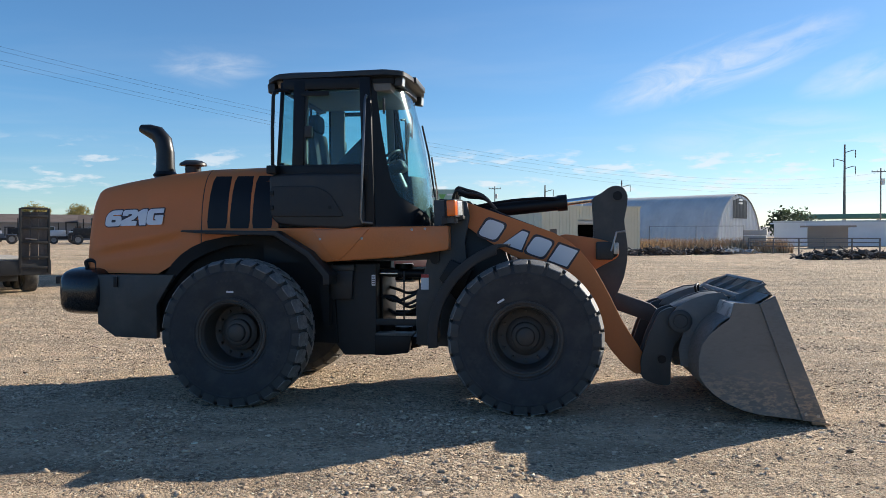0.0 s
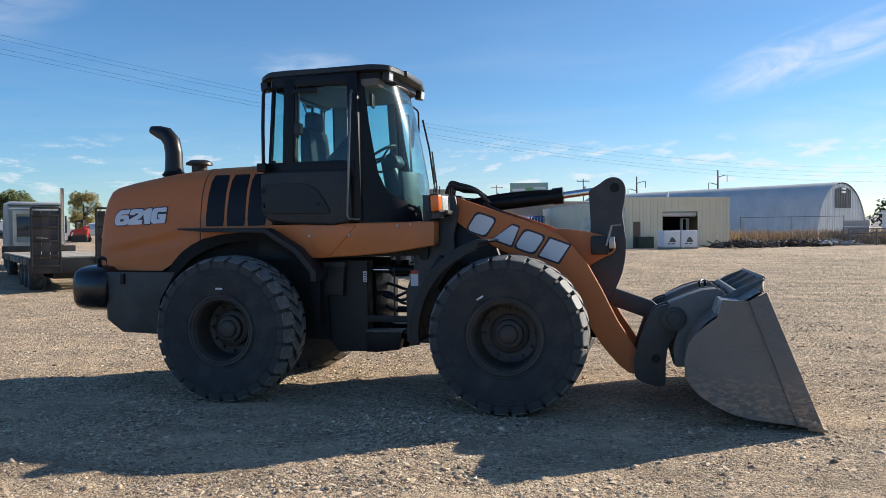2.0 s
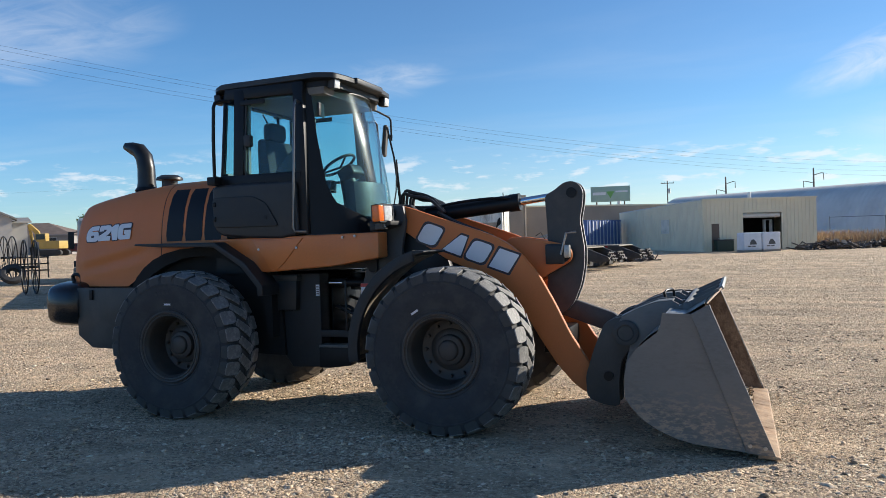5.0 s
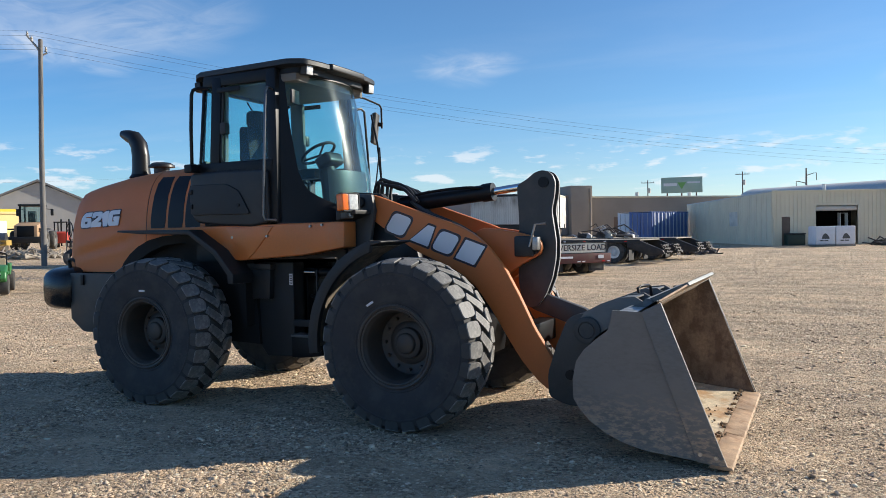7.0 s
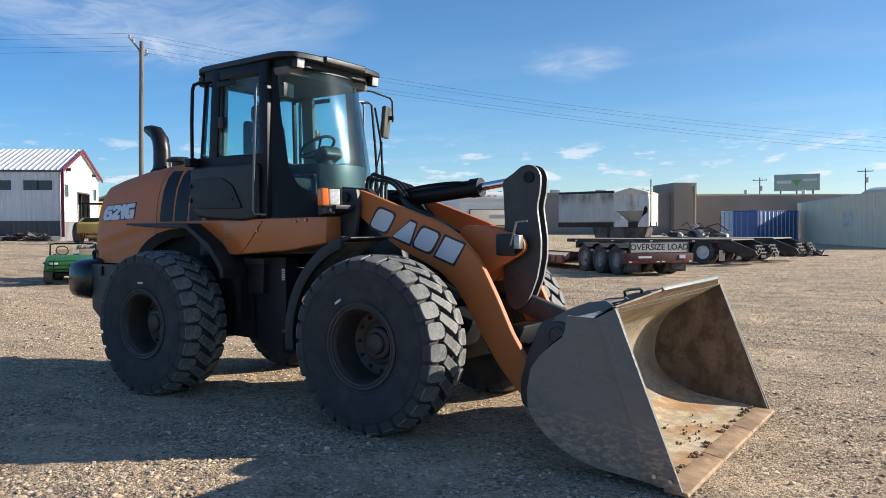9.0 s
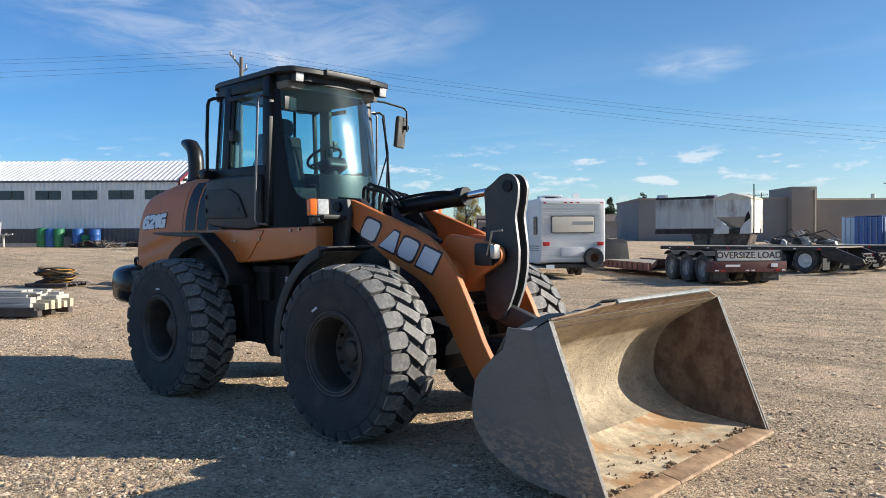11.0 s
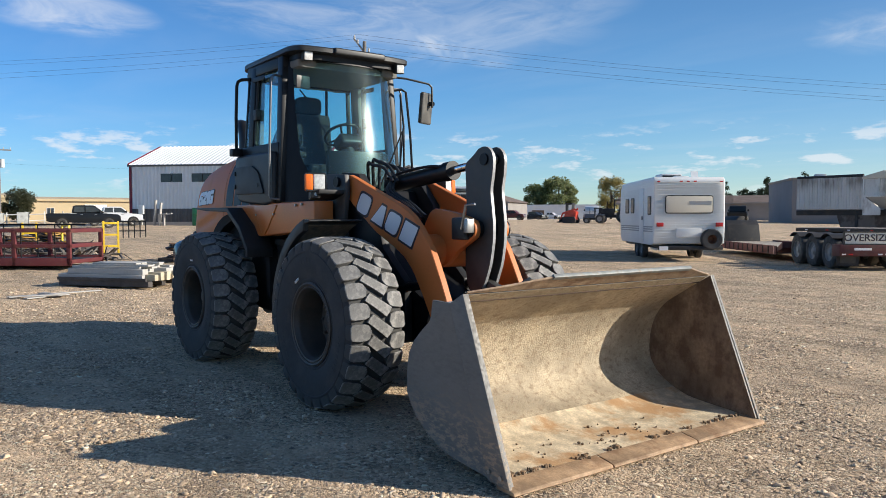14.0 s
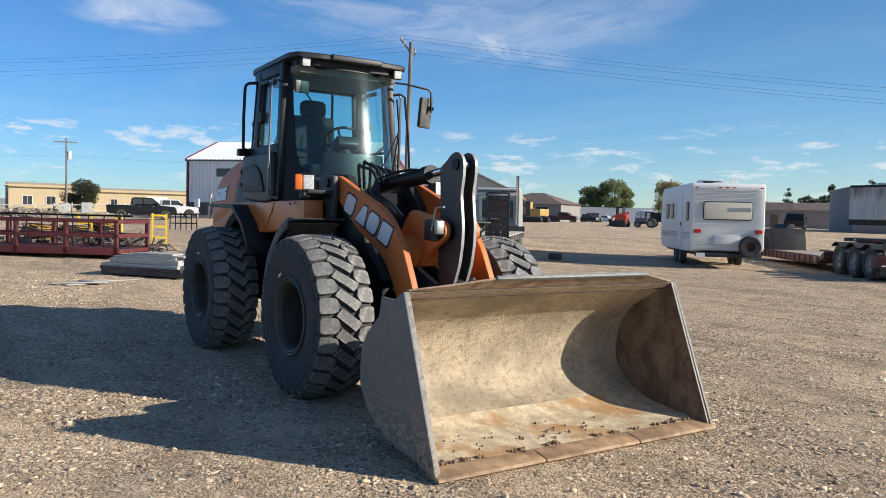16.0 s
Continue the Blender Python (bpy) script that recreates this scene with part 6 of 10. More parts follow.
HOPPER_WHITE = mat("chalky_white_sheet", (0.66, 0.65, 0.61), 0.7, 0, 0.12, 1.5, 25, 0.1, 0.001, (0.30, 0.24, 0.19), 0.8, 0.52, 0.70, 1.6, 0.9, stretch=(1, 1, 0.35))
WRAP_WHITE = mat("white_bag_wrap", (0.72, 0.73, 0.76), 0.35, 0, 0.06, 4, 30, 0.4, 0.01)
GREEN_PAINT = mat("cart_green", (0.035, 0.16, 0.045), 0.4, 0, 0.12, 2, 40, 0.05)
GREEN_BIN = mat("green_barrel", (0.02, 0.17, 0.07), 0.5, 0, 0.1, 2, 20, 0.0)
BLUE_BIN = mat("blue_barrel", (0.02, 0.10, 0.32), 0.5, 0, 0.1, 2, 20, 0.0)
BLACK_CAR = mat("black_car_paint", (0.008, 0.009, 0.011), 0.35, 0, 0.1, 1, 20, 0.0, coat=0.15, spec=0.3)
WHITE_CAR = mat("white_car_paint", (0.62, 0.63, 0.65), 0.3, 0, 0.04, 1, 20, 0.0, coat=0.4)
RED_CAR = mat("red_machine_paint", (0.50, 0.055, 0.03), 0.4, 0, 0.08, 1, 20, 0.0)
YELLOW_MACHINE = mat("yellow_machine_paint", (0.40, 0.27, 0.07), 0.5, 0, 0.1, 1, 20, 0.05)
PALE_BOARD = mat("pale_boards", (0.43, 0.41, 0.38), 0.75, 0, 0.12, 3, 40, 0.1, 0.001, (0.33, 0.31, 0.285), 0.6, 0.5, 0.7, 3, 0.8)
DRY_GRASS = mat("dry_grass", (0.50, 0.36, 0.23), 0.95, 0, 0.3, 4, 60, 0.3)
BILLBOARD_GREEN = mat("billboard_green", (0.34, 0.46, 0.38), 0.5, 0, 0.1, 0.3, 8, 0.0)
CONCRETE = mat("concrete", (0.42, 0.40, 0.37), 0.85, 0, 0.1, 0.8, 20, 0.1)
RUST_SCRAP = mat("rusty_scrap", (0.10, 0.080, 0.068), 0.85, 0.2, 0.4, 3, 30, 0.2, 0.002, (0.20, 0.18, 0.16), 0.6, 0.48, 0.6, 1.2, 0.9, rand=0.4)
WIRE = mat("wire_black", (0.02, 0.02, 0.022), 0.5, 0, 0.1, 1, 10, 0.0)
BIN_GREY = mat("grey_bin", (0.10, 0.10, 0.10), 0.6, 0, 0.1, 2, 20, 0.0)


# ---- building tools ----
def wall_pieces(length, top, holes, pitch, depth, z0=0.0, shape=(0.10, 0.12, 0.22, 0.24)):
    """A ribbed sheet wall along x, facing -y, its upper edge top(x), with holes (x0, x1, z0, z1) cut through."""
    cuts = {0.0, length}
    x = 0.0
    while x < length:
        for d in shape:
            if x + d * pitch < length:
                cuts.add(round(x + d * pitch, 4))
        x += pitch
    for h in holes:
        cuts |= {h[0], h[1]}
    xs = sorted(c for c in cuts if 0 <= c <= length)
    bm = bmesh.new()

    def off(q):
        f = (q % pitch) / pitch
        return -depth if shape[1] - 0.01 < f < shape[2] + 0.01 else 0.0
    for a, b in zip(xs, xs[1:]):
        if b - a < 1e-4:
            continue
        mid = (a + b) / 2
        spans = [(z0, None)]
        for h in holes:
            if h[0] - 1e-5 <= a and b <= h[1] + 1e-5:
                cut = []
                for s0, s1 in spans:
                    hi = s1 if s1 is not None else 1e9
                    if h[2] > s0:
                        cut.append((s0, min(h[2], hi)))
                    if h[3] < hi:
                        cut.append((max(h[3], s0), s1))
                spans = cut
        for s0, s1 in spans:
            ta, tb = (top(a), top(b)) if s1 is None else (s1, s1)
            if min(ta, tb) - s0 > 1e-3:
                quad(bm, (a, off(a), s0), (b, off(b), s0), (b, off(b), tb), (a, off(a), ta))
    return bm


def slab(bm, *pts, thick=0.15):
    """A flat plate through four or more corners, thickened downwards along its normal."""
    f = quad(bm, *pts)
    bm.normal_update()
    nrm = f.normal.copy()
    g = bmesh.ops.extrude_face_region(bm, geom=[f])
    for v in g["geom"]:
        if isinstance(v, bmesh.types.BMVert):
            v.co -= nrm * thick
    bmesh.ops.recalc_face_normals(bm, faces=bm.faces[:])
    return bm


def framed_window(parent, x0, x1, z0, z1, y=-0.05, panes=2, frame_mat=None, at=None, pane_mat=None):
    w = part("window", bmesh_frame(x0, x1, z0, z1, 0.06, y - 0.04, y + 0.04), frame_mat or WHITE_METAL, parent, at=at)
    for k in range(panes):
        a, b = x0 + (x1 - x0) * k / panes, x0 + (x1 - x0) * (k + 1) / panes
        part("pane", boxed(a + 0.04, y, z0 + 0.04, b - 0.04, y + 0.02, z1 - 0.04, 0), pane_mat or WINDOW_DARK, w)
    return w


def bmesh_frame(x0, x1, z0, z1, t, y0, y1):
    bm = bmesh.new()
    for a, b, c, d in ((x0, x1, z0, z0 + t), (x0, x1, z1 - t, z1), (x0, x0 + t, z0 + t, z1 - t), (x1 - t, x1, z0 + t, z1 - t)):
        box(bm, a, y0, c, b, y1, d)
    return bm


def site(x, y, turn=0.0, sink=0.0):
    return pose(x, y, ground_z(x, y) - sink, 0, 0, turn)


# ---- cream metal shed with a roll-up door ----
def cream_shed():
    b = thing("metal_shed", site(2.83, 55.6, 26.5, 0.03), "cream ribbed-metal shed with an open roll-up door", "shed")
    L, D, H = 9.3, 19.5, 4.05
    holes = [(0.72, 1.34, 0.0, 2.15), (3.25, 6.40, 0.0, 2.95)]
    part("front_wall", wall_pieces(L, lambda x: H, holes, 0.31, 0.035), CREAM_METAL, b, smooth=0)
    side = part("side_wall", wall_pieces(D, lambda x: H + (-0.35 + 0.35 * x / D), [(D - 8.4, D - 6.4, 1.45, 2.75)], 0.45, 0.025), CREAM_METAL, b, at=pose(0, D, 0, 0, 0, -90), smooth=0)
    # pale pane colour stands in for the yellowish reflection in the glass
    framed_window(side, D - 8.4, D - 6.4, 1.45, 2.75, -0.02, 1, CREAM_METAL, pane_mat=mat("pane_reflection", (0.62, 0.60, 0.52), 0.35, 0, 0.25, 0.8, 12, 0.05, coat=0.3))
    part("right_wall", wall_pieces(D, lambda x: H, [], 0.6, 0.03), CREAM_METAL, b, at=pose(L, 0, 0, 0, 0, 90), smooth=0)
    part("back_wall", boxed(0, D - 0.1, 0, L, D, H - 0.4, 0), CREAM_METAL, b)
    part("roof", slab(bmesh.new(), (-0.03, -0.06, H + 0.04), (L + 0.03, -0.06, H + 0.04), (L + 0.03, D, H - 0.30), (-0.03, D, H - 0.30), thick=0.08), GREY_METAL, b)
    part("eave_trim", boxed(-0.04, -0.09, H - 0.06, L + 0.04, -0.04, H + 0.06, 0.01), CREAM_METAL, b)
    # dark sheet that paints the shade behind the open door
    part("inner_lining", boxed(0.2, 6.0, 0.0, L - 0.2, 6.1, H - 0.3, 0), INSIDE_SHADE, b)
    part("slab_floor", boxed(0.05, 0.05, -0.1, L - 0.05, D - 0.2, 0.03, 0), CONCRETE, b)
    d = part("door", boxed(0.74, 0.0, 0.0, 1.32, 0.05, 2.13, 0.01), BROWN_DOOR, b)
    part("door_knob", tubed([(1.25, 0.03, 1.0), (1.25, -0.05, 1.0)], 0.03, 8), STEEL, d)
    part("door_jamb", bmesh_frame(3.13, 6.52, -0.12, 3.07, 0.12, -0.05, 0.06), CREAM_METAL, b)
    part("rolled_door", tubed([(3.25, 0.35, 2.75), (6.40, 0.35, 2.75)], 0.22, 12), GREY_METAL, b)
    part("inner_shelf", bmesh_frame(5.7, 6.3, 0.3, 2.4, 0.05, 1.2, 1.6), WHITE_METAL, b)
    part("down_pipe", tubed([(0.06, -0.12, 0.1), (0.06, -0.12, 2.0), (0.0, -0.08, 2.2), (0.0, -0.08, H - 0.1)], 0.05, 8), CREAM_METAL, b)
    part("roof_vent", tubed([(6.4, 5, H - 0.1), (6.4, 5, H + 0.75)], 0.13, 10), GREY_METAL, b)


cream_shed()


# ---- arched metal hall ----
def arched_hall():
    ax, ay, fx, fy = 26.8, 90.7, -2.2, 112.5
    turn = math.degrees(math.atan2(fy - ay, fx - ax))
    length, r, up_h = math.hypot(fx - ax, fy - ay), 6.2, 0.25
    b = thing("arched_hall", site(ax, ay, turn, 0.02), "arched corrugated-steel hall with a ribbed end wall", "hall")
    bm = bmesh.new()
    n_arc, pitch = 30, 0.62
    k = int(length / pitch * 4)
    rows = []
    for i in range(k + 1):
        x = length * i / k
        rr = r + (0.07 if i % 4 in (1, 2) else 0.0)
        rows.append([bm.verts.new((x, -rr * math.cos(math.pi * j / n_arc), up_h + rr * math.sin(math.pi * j / n_arc) * 1.02)) for j in range(n_arc + 1)])
    for a, c in zip(rows, rows[1:]):
        for j in range(n_arc):
            bm.faces.new([a[j], c[j], c[j + 1], a[j + 1]])
    part("arched_shell", bm, GREY_METAL, b, smooth=30)
    part("foot_wall", boxed(0, -r - 0.15, 0, length, -r + 0.1, 0.4, 0.02), CONCRETE, b)
    part("foot_wall", boxed(0, r - 0.1, 0, length, r + 0.15, 0.4, 0.02), CONCRETE, b)
    W = 2 * r - 0.1
    top = lambda x: up_h + math.sqrt(max(0.0, r * r - (x - W / 2) ** 2)) * 1.0
    part("end_wall", wall_pieces(W, top, [], 0.42, 0.05), GREYED_WALL, b, at=pose(0.15, W / 2, 0, 0, 0, -90), smooth=0)
    upper = wall_pieces(3.9, lambda x: 6.1 - 0.35 * abs(x - 1.95) ** 1.3 / 2.4, [], 0.42, 0.05, 3.6)
    part("upper_panel", upper, mat("dark_end_panel", (0.15, 0.155, 0.155), 0.6, 0.1, 0.1, 0.8, 15, 0.05), b, at=pose(0.05, 1.9, 0, 0, 0, -90), smooth=0)
    for z in (5.35, 5.75):
        part("wall_vent", boxed(-0.05, -0.55, z, 0.02, 0.45, z + 0.22, 0.01), WHITE_METAL, b)


arched_hall()


# ---- blue container and the white box behind it ----
def container(at, length, material, label, rib=0.28, rib_highlights=0):
    c = thing("shipping_container", at, label, "container")
    W, H = 2.44, 2.95
    part("side_wall", wall_pieces(length, lambda x: H, [], rib, 0.04), material, c, smooth=0)
    part("far_wall", boxed(0, W - 0.05, 0.1, length, W, H, 0), material, c)
    part("end_wall", boxed(length - 0.05, 0.05, 0.1, length, W - 0.05, H, 0), material, c)
    part("roof", boxed(0, 0, H - 0.06, length, W, H, 0.01), material, c)
    part("floor", boxed(0, 0, 0.05, length, W, 0.2, 0.01), TRAILER_BLACK, c)
    for y0, y1 in ((0.06, 1.2), (1.24, 2.38)):
        d = part("door", boxed(0.0, y0, 0.15, 0.06, y1, H - 0.1, 0.01), material, c)
        for yy in (y0 + 0.3, y1 - 0.3):
            part("lock_bar", tubed([(-0.04, yy, 0.2), (-0.04, yy, H - 0.15)], 0.025, 8), STEEL, d)
    # pale strips paint in the bright highlights along the ribs
    for k in range(rib_highlights):
        x = 0.42 + (length - 0.7) * k / (rib_highlights - 1)
        part("pale_rib", boxed(x, -0.055, 0.16, x + 0.13, -0.002, H - 0.12, 0.01), RIB_GLINT, c)
    for y in (0.0, W - 0.12):
        part("corner_post", boxed(-0.02, y, 0, 0.12, y + 0.12, H + 0.02, 0.01), material, c)
    return c


# colour of the highlights painted on the container side
RIB_GLINT = mat("rib_highlight_paint", (0.50, 0.53, 0.58), 0.6, 0, 0.12, 2, 25, 0.05)
BLUE_STRIPE = mat("faded_blue_white", (0.10, 0.16, 0.35), 0.5, 0, 0.12, 1, 20, 0.05)
container(site(-8.0, 66.0, 66.0), 6.06, BLUE_STRIPE, "blue corrugated shipping container with double doors", rib_highlights=10)
container(site(-9.9, 69.4, 66.0), 4.0, WHITE_METAL, "plain white storage box beside the blue container", 0.6)


# ---- low taupe building with a taller block ----
def taupe_building():
    x0, y0 = -36.8, 79.3
    turn = 40.0
    b = thing("long_flat_roof_building", site(x0, y0, turn, 0.1), "long flat-roofed taupe building with a taller block", "building")
    L = 60.0
    part("left_wing_wall", boxed(0, 0, 0, 17.55, 14, 5.0, 0.03), SHADE_WALL, b)
    part("left_wing_coping", boxed(-0.1, -0.12, 4.95, 17.56, 14.1, 5.2, 0.02), TAUPE_WALL, b)
    part("tall_block_wall", boxed(17.6, -1.0, 0, 20.5, 6, 6.4, 0.03), TAUPE_WALL, b)
    part("main_wall", boxed(20.5, 0, 0, 44.0, 14, 4.9, 0.03), TAUPE_WALL, b)
    part("right_wall", boxed(44.0, 0.5, 0, L, 14, 4.7, 0.03), mat("brown_wall", (0.20, 0.165, 0.14), 0.85, 0, 0.08, 0.3, 8, 0.1), b)
    part("coping", boxed(20.52, -0.15, 4.84, 44.1, 14.1, 5.05, 0.02), CREAM_METAL, b)
    part("coping", boxed(44.12, 0.35, 4.62, L, 14.1, 4.9, 0.02), SHADE_WALL, b)
    for x in (3.0, 9.0, 13.0):
        part("roof_cooler", boxed(x, 2.5, 4.9, x + 1.1, 3.6, 5.7, 0.05), GREY_METAL, b)
    for x in (29, 37):
        part("roof_vent", tubed([(x, 3, 4.8), (x, 3, 5.7)], 0.25, 10), GREY_METAL, b)
    part("service_pipe", tubed([(20.2, -1.1, 0), (20.2, -1.1, 6.0)], 0.12, 8), TAUPE_WALL, b)
    for x in (24, 31, 38):
        part("door", boxed(x, -0.06, 0.1, x + 1.1, 0.02, 2.3, 0.01), BROWN_DOOR, b)


taupe_building()


# ---- far billboard ----
def billboard():
    b = thing("billboard", site(-15.5, 131.5, 8), "green and white roadside billboard on posts", "billboard")
    panel = part("panel", boxed(-3.4, -0.15, 7.0, 3.4, 0.15, 9.7, 0.02), BILLBOARD_GREEN, b)
    part("picture_bar", boxed(-3.0, -0.17, 8.2, -0.8, -0.152, 8.7, 0), WHITE_METAL, panel)
    part("picture_bar", boxed(0.9, -0.17, 8.6, 3.0, -0.152, 8.9, 0), WHITE_METAL, panel)
    part("picture_arrow", prismed([(-0.7, 8.8), (0.7, 8.8), (0.0, 7.6)], -0.17, -0.152, b=0), mat("bright_green", (0.16, 0.38, 0.10), 0.5, 0, 0.1, 1, 10, 0.0), panel)
    for x in (-2.4, 0, 2.4):
        part("post", boxed(x - 0.12, 0.05, 0, x + 0.12, 0.3, 7.1, 0.01), BROWN_DOOR, b)


billboard()


# ---- wheels for trailers and cars ----
wheel_cache = {}
ROAD_RUBBER = mat("dusty_road_rubber", (0.045, 0.043, 0.041), 0.85, 0, 0.2, 4.0, 40, 0.3, 0.003, (0.13, 0.12, 0.105), 0.7, 0.42, 0.66, 5.0, 0.9)


def road_wheel(parent, x, y, z, r, w, rim_mat, name="wheel"):
    """A road wheel with its axle along the parent's y, seen from -y."""
    key = (r, w, rim_mat.name)
    if key not in wheel_cache:
        bm = bmesh.new()
        lathe(bm, [(r * 0.56, -w * 0.42), (r * 0.62, -w * 0.48), (r * 0.84, -w * 0.5), (r * 0.96, -w * 0.42), (r, -w * 0.3), (r, w * 0.3), (r * 0.96, w * 0.42), (r * 0.84, w * 0.5), (r * 0.56, w * 0.48)], 28)
        tyre = link_mesh("tyre", bm, ROAD_RUBBER, 35)
        bm = bmesh.new()
        lathe(bm, [(r * 0.58, -w * 0.42), (r * 0.54, -w * 0.40), (r * 0.50, -w * 0.18), (r * 0.34, -w * 0.10), (r * 0.22, -w * 0.22), (r * 0.18, -w * 0.36), (0, -w * 0.38)], 24)
        bm2 = bm
        lathe(bm2, [(r * 0.58, w * 0.45), (r * 0.5, w * 0.30), (0, w * 0.30)], 20)
        wheel_cache[key] = (tyre, link_mesh("rim", bm, rim_mat, 35))
    tyre, rim = wheel_cache[key]
    o = new(name, rim)
    o.parent, o.matrix_local = parent, pose(x, y, z)
    t = new("tyre", tyre)
    t.parent = o
    return o


RIM_GREY = mat("dusty_wheel_rim", (0.27, 0.26, 0.245), 0.6, 0.2, 0.2, 4, 40, 0.1)
RIM_WHITE = mat("white_wheel_rim", (0.6, 0.6, 0.58), 0.5, 0.1, 0.1, 4, 40, 0.1)


# ---- low-bed trailer with the warning sign on its tail ----
def lowboy():
    u = Vector((-0.765, 0.644, 0))
    turn = math.degrees(math.atan2(u.y, u.x))
    t = thing("lowbed_trailer", site(-1.58, 19.95, turn), "dark low-bed trailer with triple axles and a warning board", "trailer")
    # local x runs forward from the tail, +y is the near side
    half = 1.27
    part("tail_beam", boxed(-0.10, -half, 0.42, 0.45, half, 0.76, 0.02), TRAILER_RED, t)
    part("rear_deck", boxed(0.45, -0.62, 0.72, 4.6, 0.62, 0.95, 0.02), TRAILER_BLACK, t)
    part("cross_frame", boxed(0.3, -0.54, 0.45, 4.4, 0.54, 0.6, 0.02), TRAILER_BLACK, t)
    for k in range(3):
        for y in (1.02, 0.70, -0.70, -1.02):
            road_wheel(t, 0.95 + 1.22 * k, y, 0.51, 0.51, 0.27, RIM_GREY).rotation_euler = (0, 0, math.pi if y > 0 else 0)
        for s in (-1, 1):
            arch = [(0.95 + 1.22 * k + 0.62 * math.cos(radians(a)), 0.51 + 0.58 * math.sin(radians(a))) for a in range(48, 133, 14)]
            arch += [(0.95 + 1.22 * k + 0.60 * math.cos(radians(a)), 0.51 + 0.56 * math.sin(radians(a))) for a in range(132, 47, -14)]
            part("mudguard", prismed(arch, *sorted((s * 0.55, s * 1.22)), b=0), TRAILER_BLACK, t)
    # dropped deck and gooseneck
    part("deck_beam", boxed(4.9, -half, 0.30, 12.2, half, 0.46, 0.015), TRAILER_RED, t)
    bm = bmesh.new()
    prism(bm, [(4.3, 0.72), (4.9, 0.46), (4.9, 0.30), (4.3, 0.50)], -half, half)
    part("deck_slope", bevel(bm, 0.01), TRAILER_RED, t)
    for s in (-1, 1):
        part("side_rail", boxed(4.8, min(s * half, s * (half + 0.04)), 0.24, 12.2, max(s * half, s * (half + 0.04)), 0.56, 0.01), TRAILER_RED, t)
        for k in range(13):
            part("deck_rib", boxed(4.95 + k * 0.56, min(s * (half + 0.04), s * (half + 0.07)), 0.27, 5.0 + k * 0.56, max(s * (half + 0.04), s * (half + 0.07)), 0.53, 0), mat("reflector_tape", (0.55, 0.30, 0.22), 0.4, 0, 0.1, 3, 30, 0.0) if k == 0 else TRAILER_BLACK, t)
    for k in range(26):
        part("deck_plank", boxed(4.95 + k * 0.278, -half + 0.03, 0.462, 4.95 + k * 0.278 + 0.262, half - 0.03, 0.50, 0), PLANK, t)
    goose = [(12.0, 0.3), (12.3, 1.25), (12.6, 1.45), (15.0, 1.35), (15.0, 1.1), (13.0, 1.05), (12.6, 0.3)]
    part("gooseneck", prismed(goose, -0.7, 0.7, b=0.03), TRAILER_BLACK, t)
    # tail details
    part("number_plate", boxed(-0.115, -0.95, 0.58, -0.10, -0.72, 0.70, 0), WHITE_DECAL, t)
    for y0, y1 in ((0.35, 0.85),):
        part("maker_bars", boxed(-0.112, y0, 0.60, -0.10, y1, 0.67, 0), WHITE_DECAL, t)
    for y in (-1.15, -0.95, -0.1, 0.1, 0.95, 1.15):
        part("tail_reflector", boxed(-0.115, y - 0.06, 0.46, -0.10, y + 0.06, 0.50, 0), RED_LENS if int(y * 100) % 2 else WHITE_DECAL, t)
    for s in (-1, 1):
        part("mud_flap", boxed(0.25, min(s * 0.55, s * 1.2), 0.12, 0.27, max(s * 0.55, s * 1.2), 0.62, 0), RUBBER, t)
        part("flap_plate", boxed(0.235, min(s * 0.65, s * 1.1), 0.2, 0.248, max(s * 0.65, s * 1.1), 0.5, 0), GREY_PAINT, t)
    board = part("sign_board", boxed(-0.02, -1.10, 0.79, 0.03, 1.10, 1.13, 0.008), mat("sign_cream", (0.80, 0.76, 0.66), 0.6, 0, 0.08, 2, 30, 0.0), t, "cream warning board with black lettering")
    part("sign_edge", bmesh_frame(-1.13, 1.13, 0.765, 1.155, 0.03, -0.04, 0.045), TRAILER_BLACK, t, at=pose(0, 0, 0, 0, 0, 90))
    lettering("sign_words", "OVERSIZE LOAD", 0.285, DARK_DECAL, board, pose(-0.030, 0, 0.962, 90, 0, -90), "black warning words", fatten=0.003, extrude=0.006, widen=1.07)


lowboy()


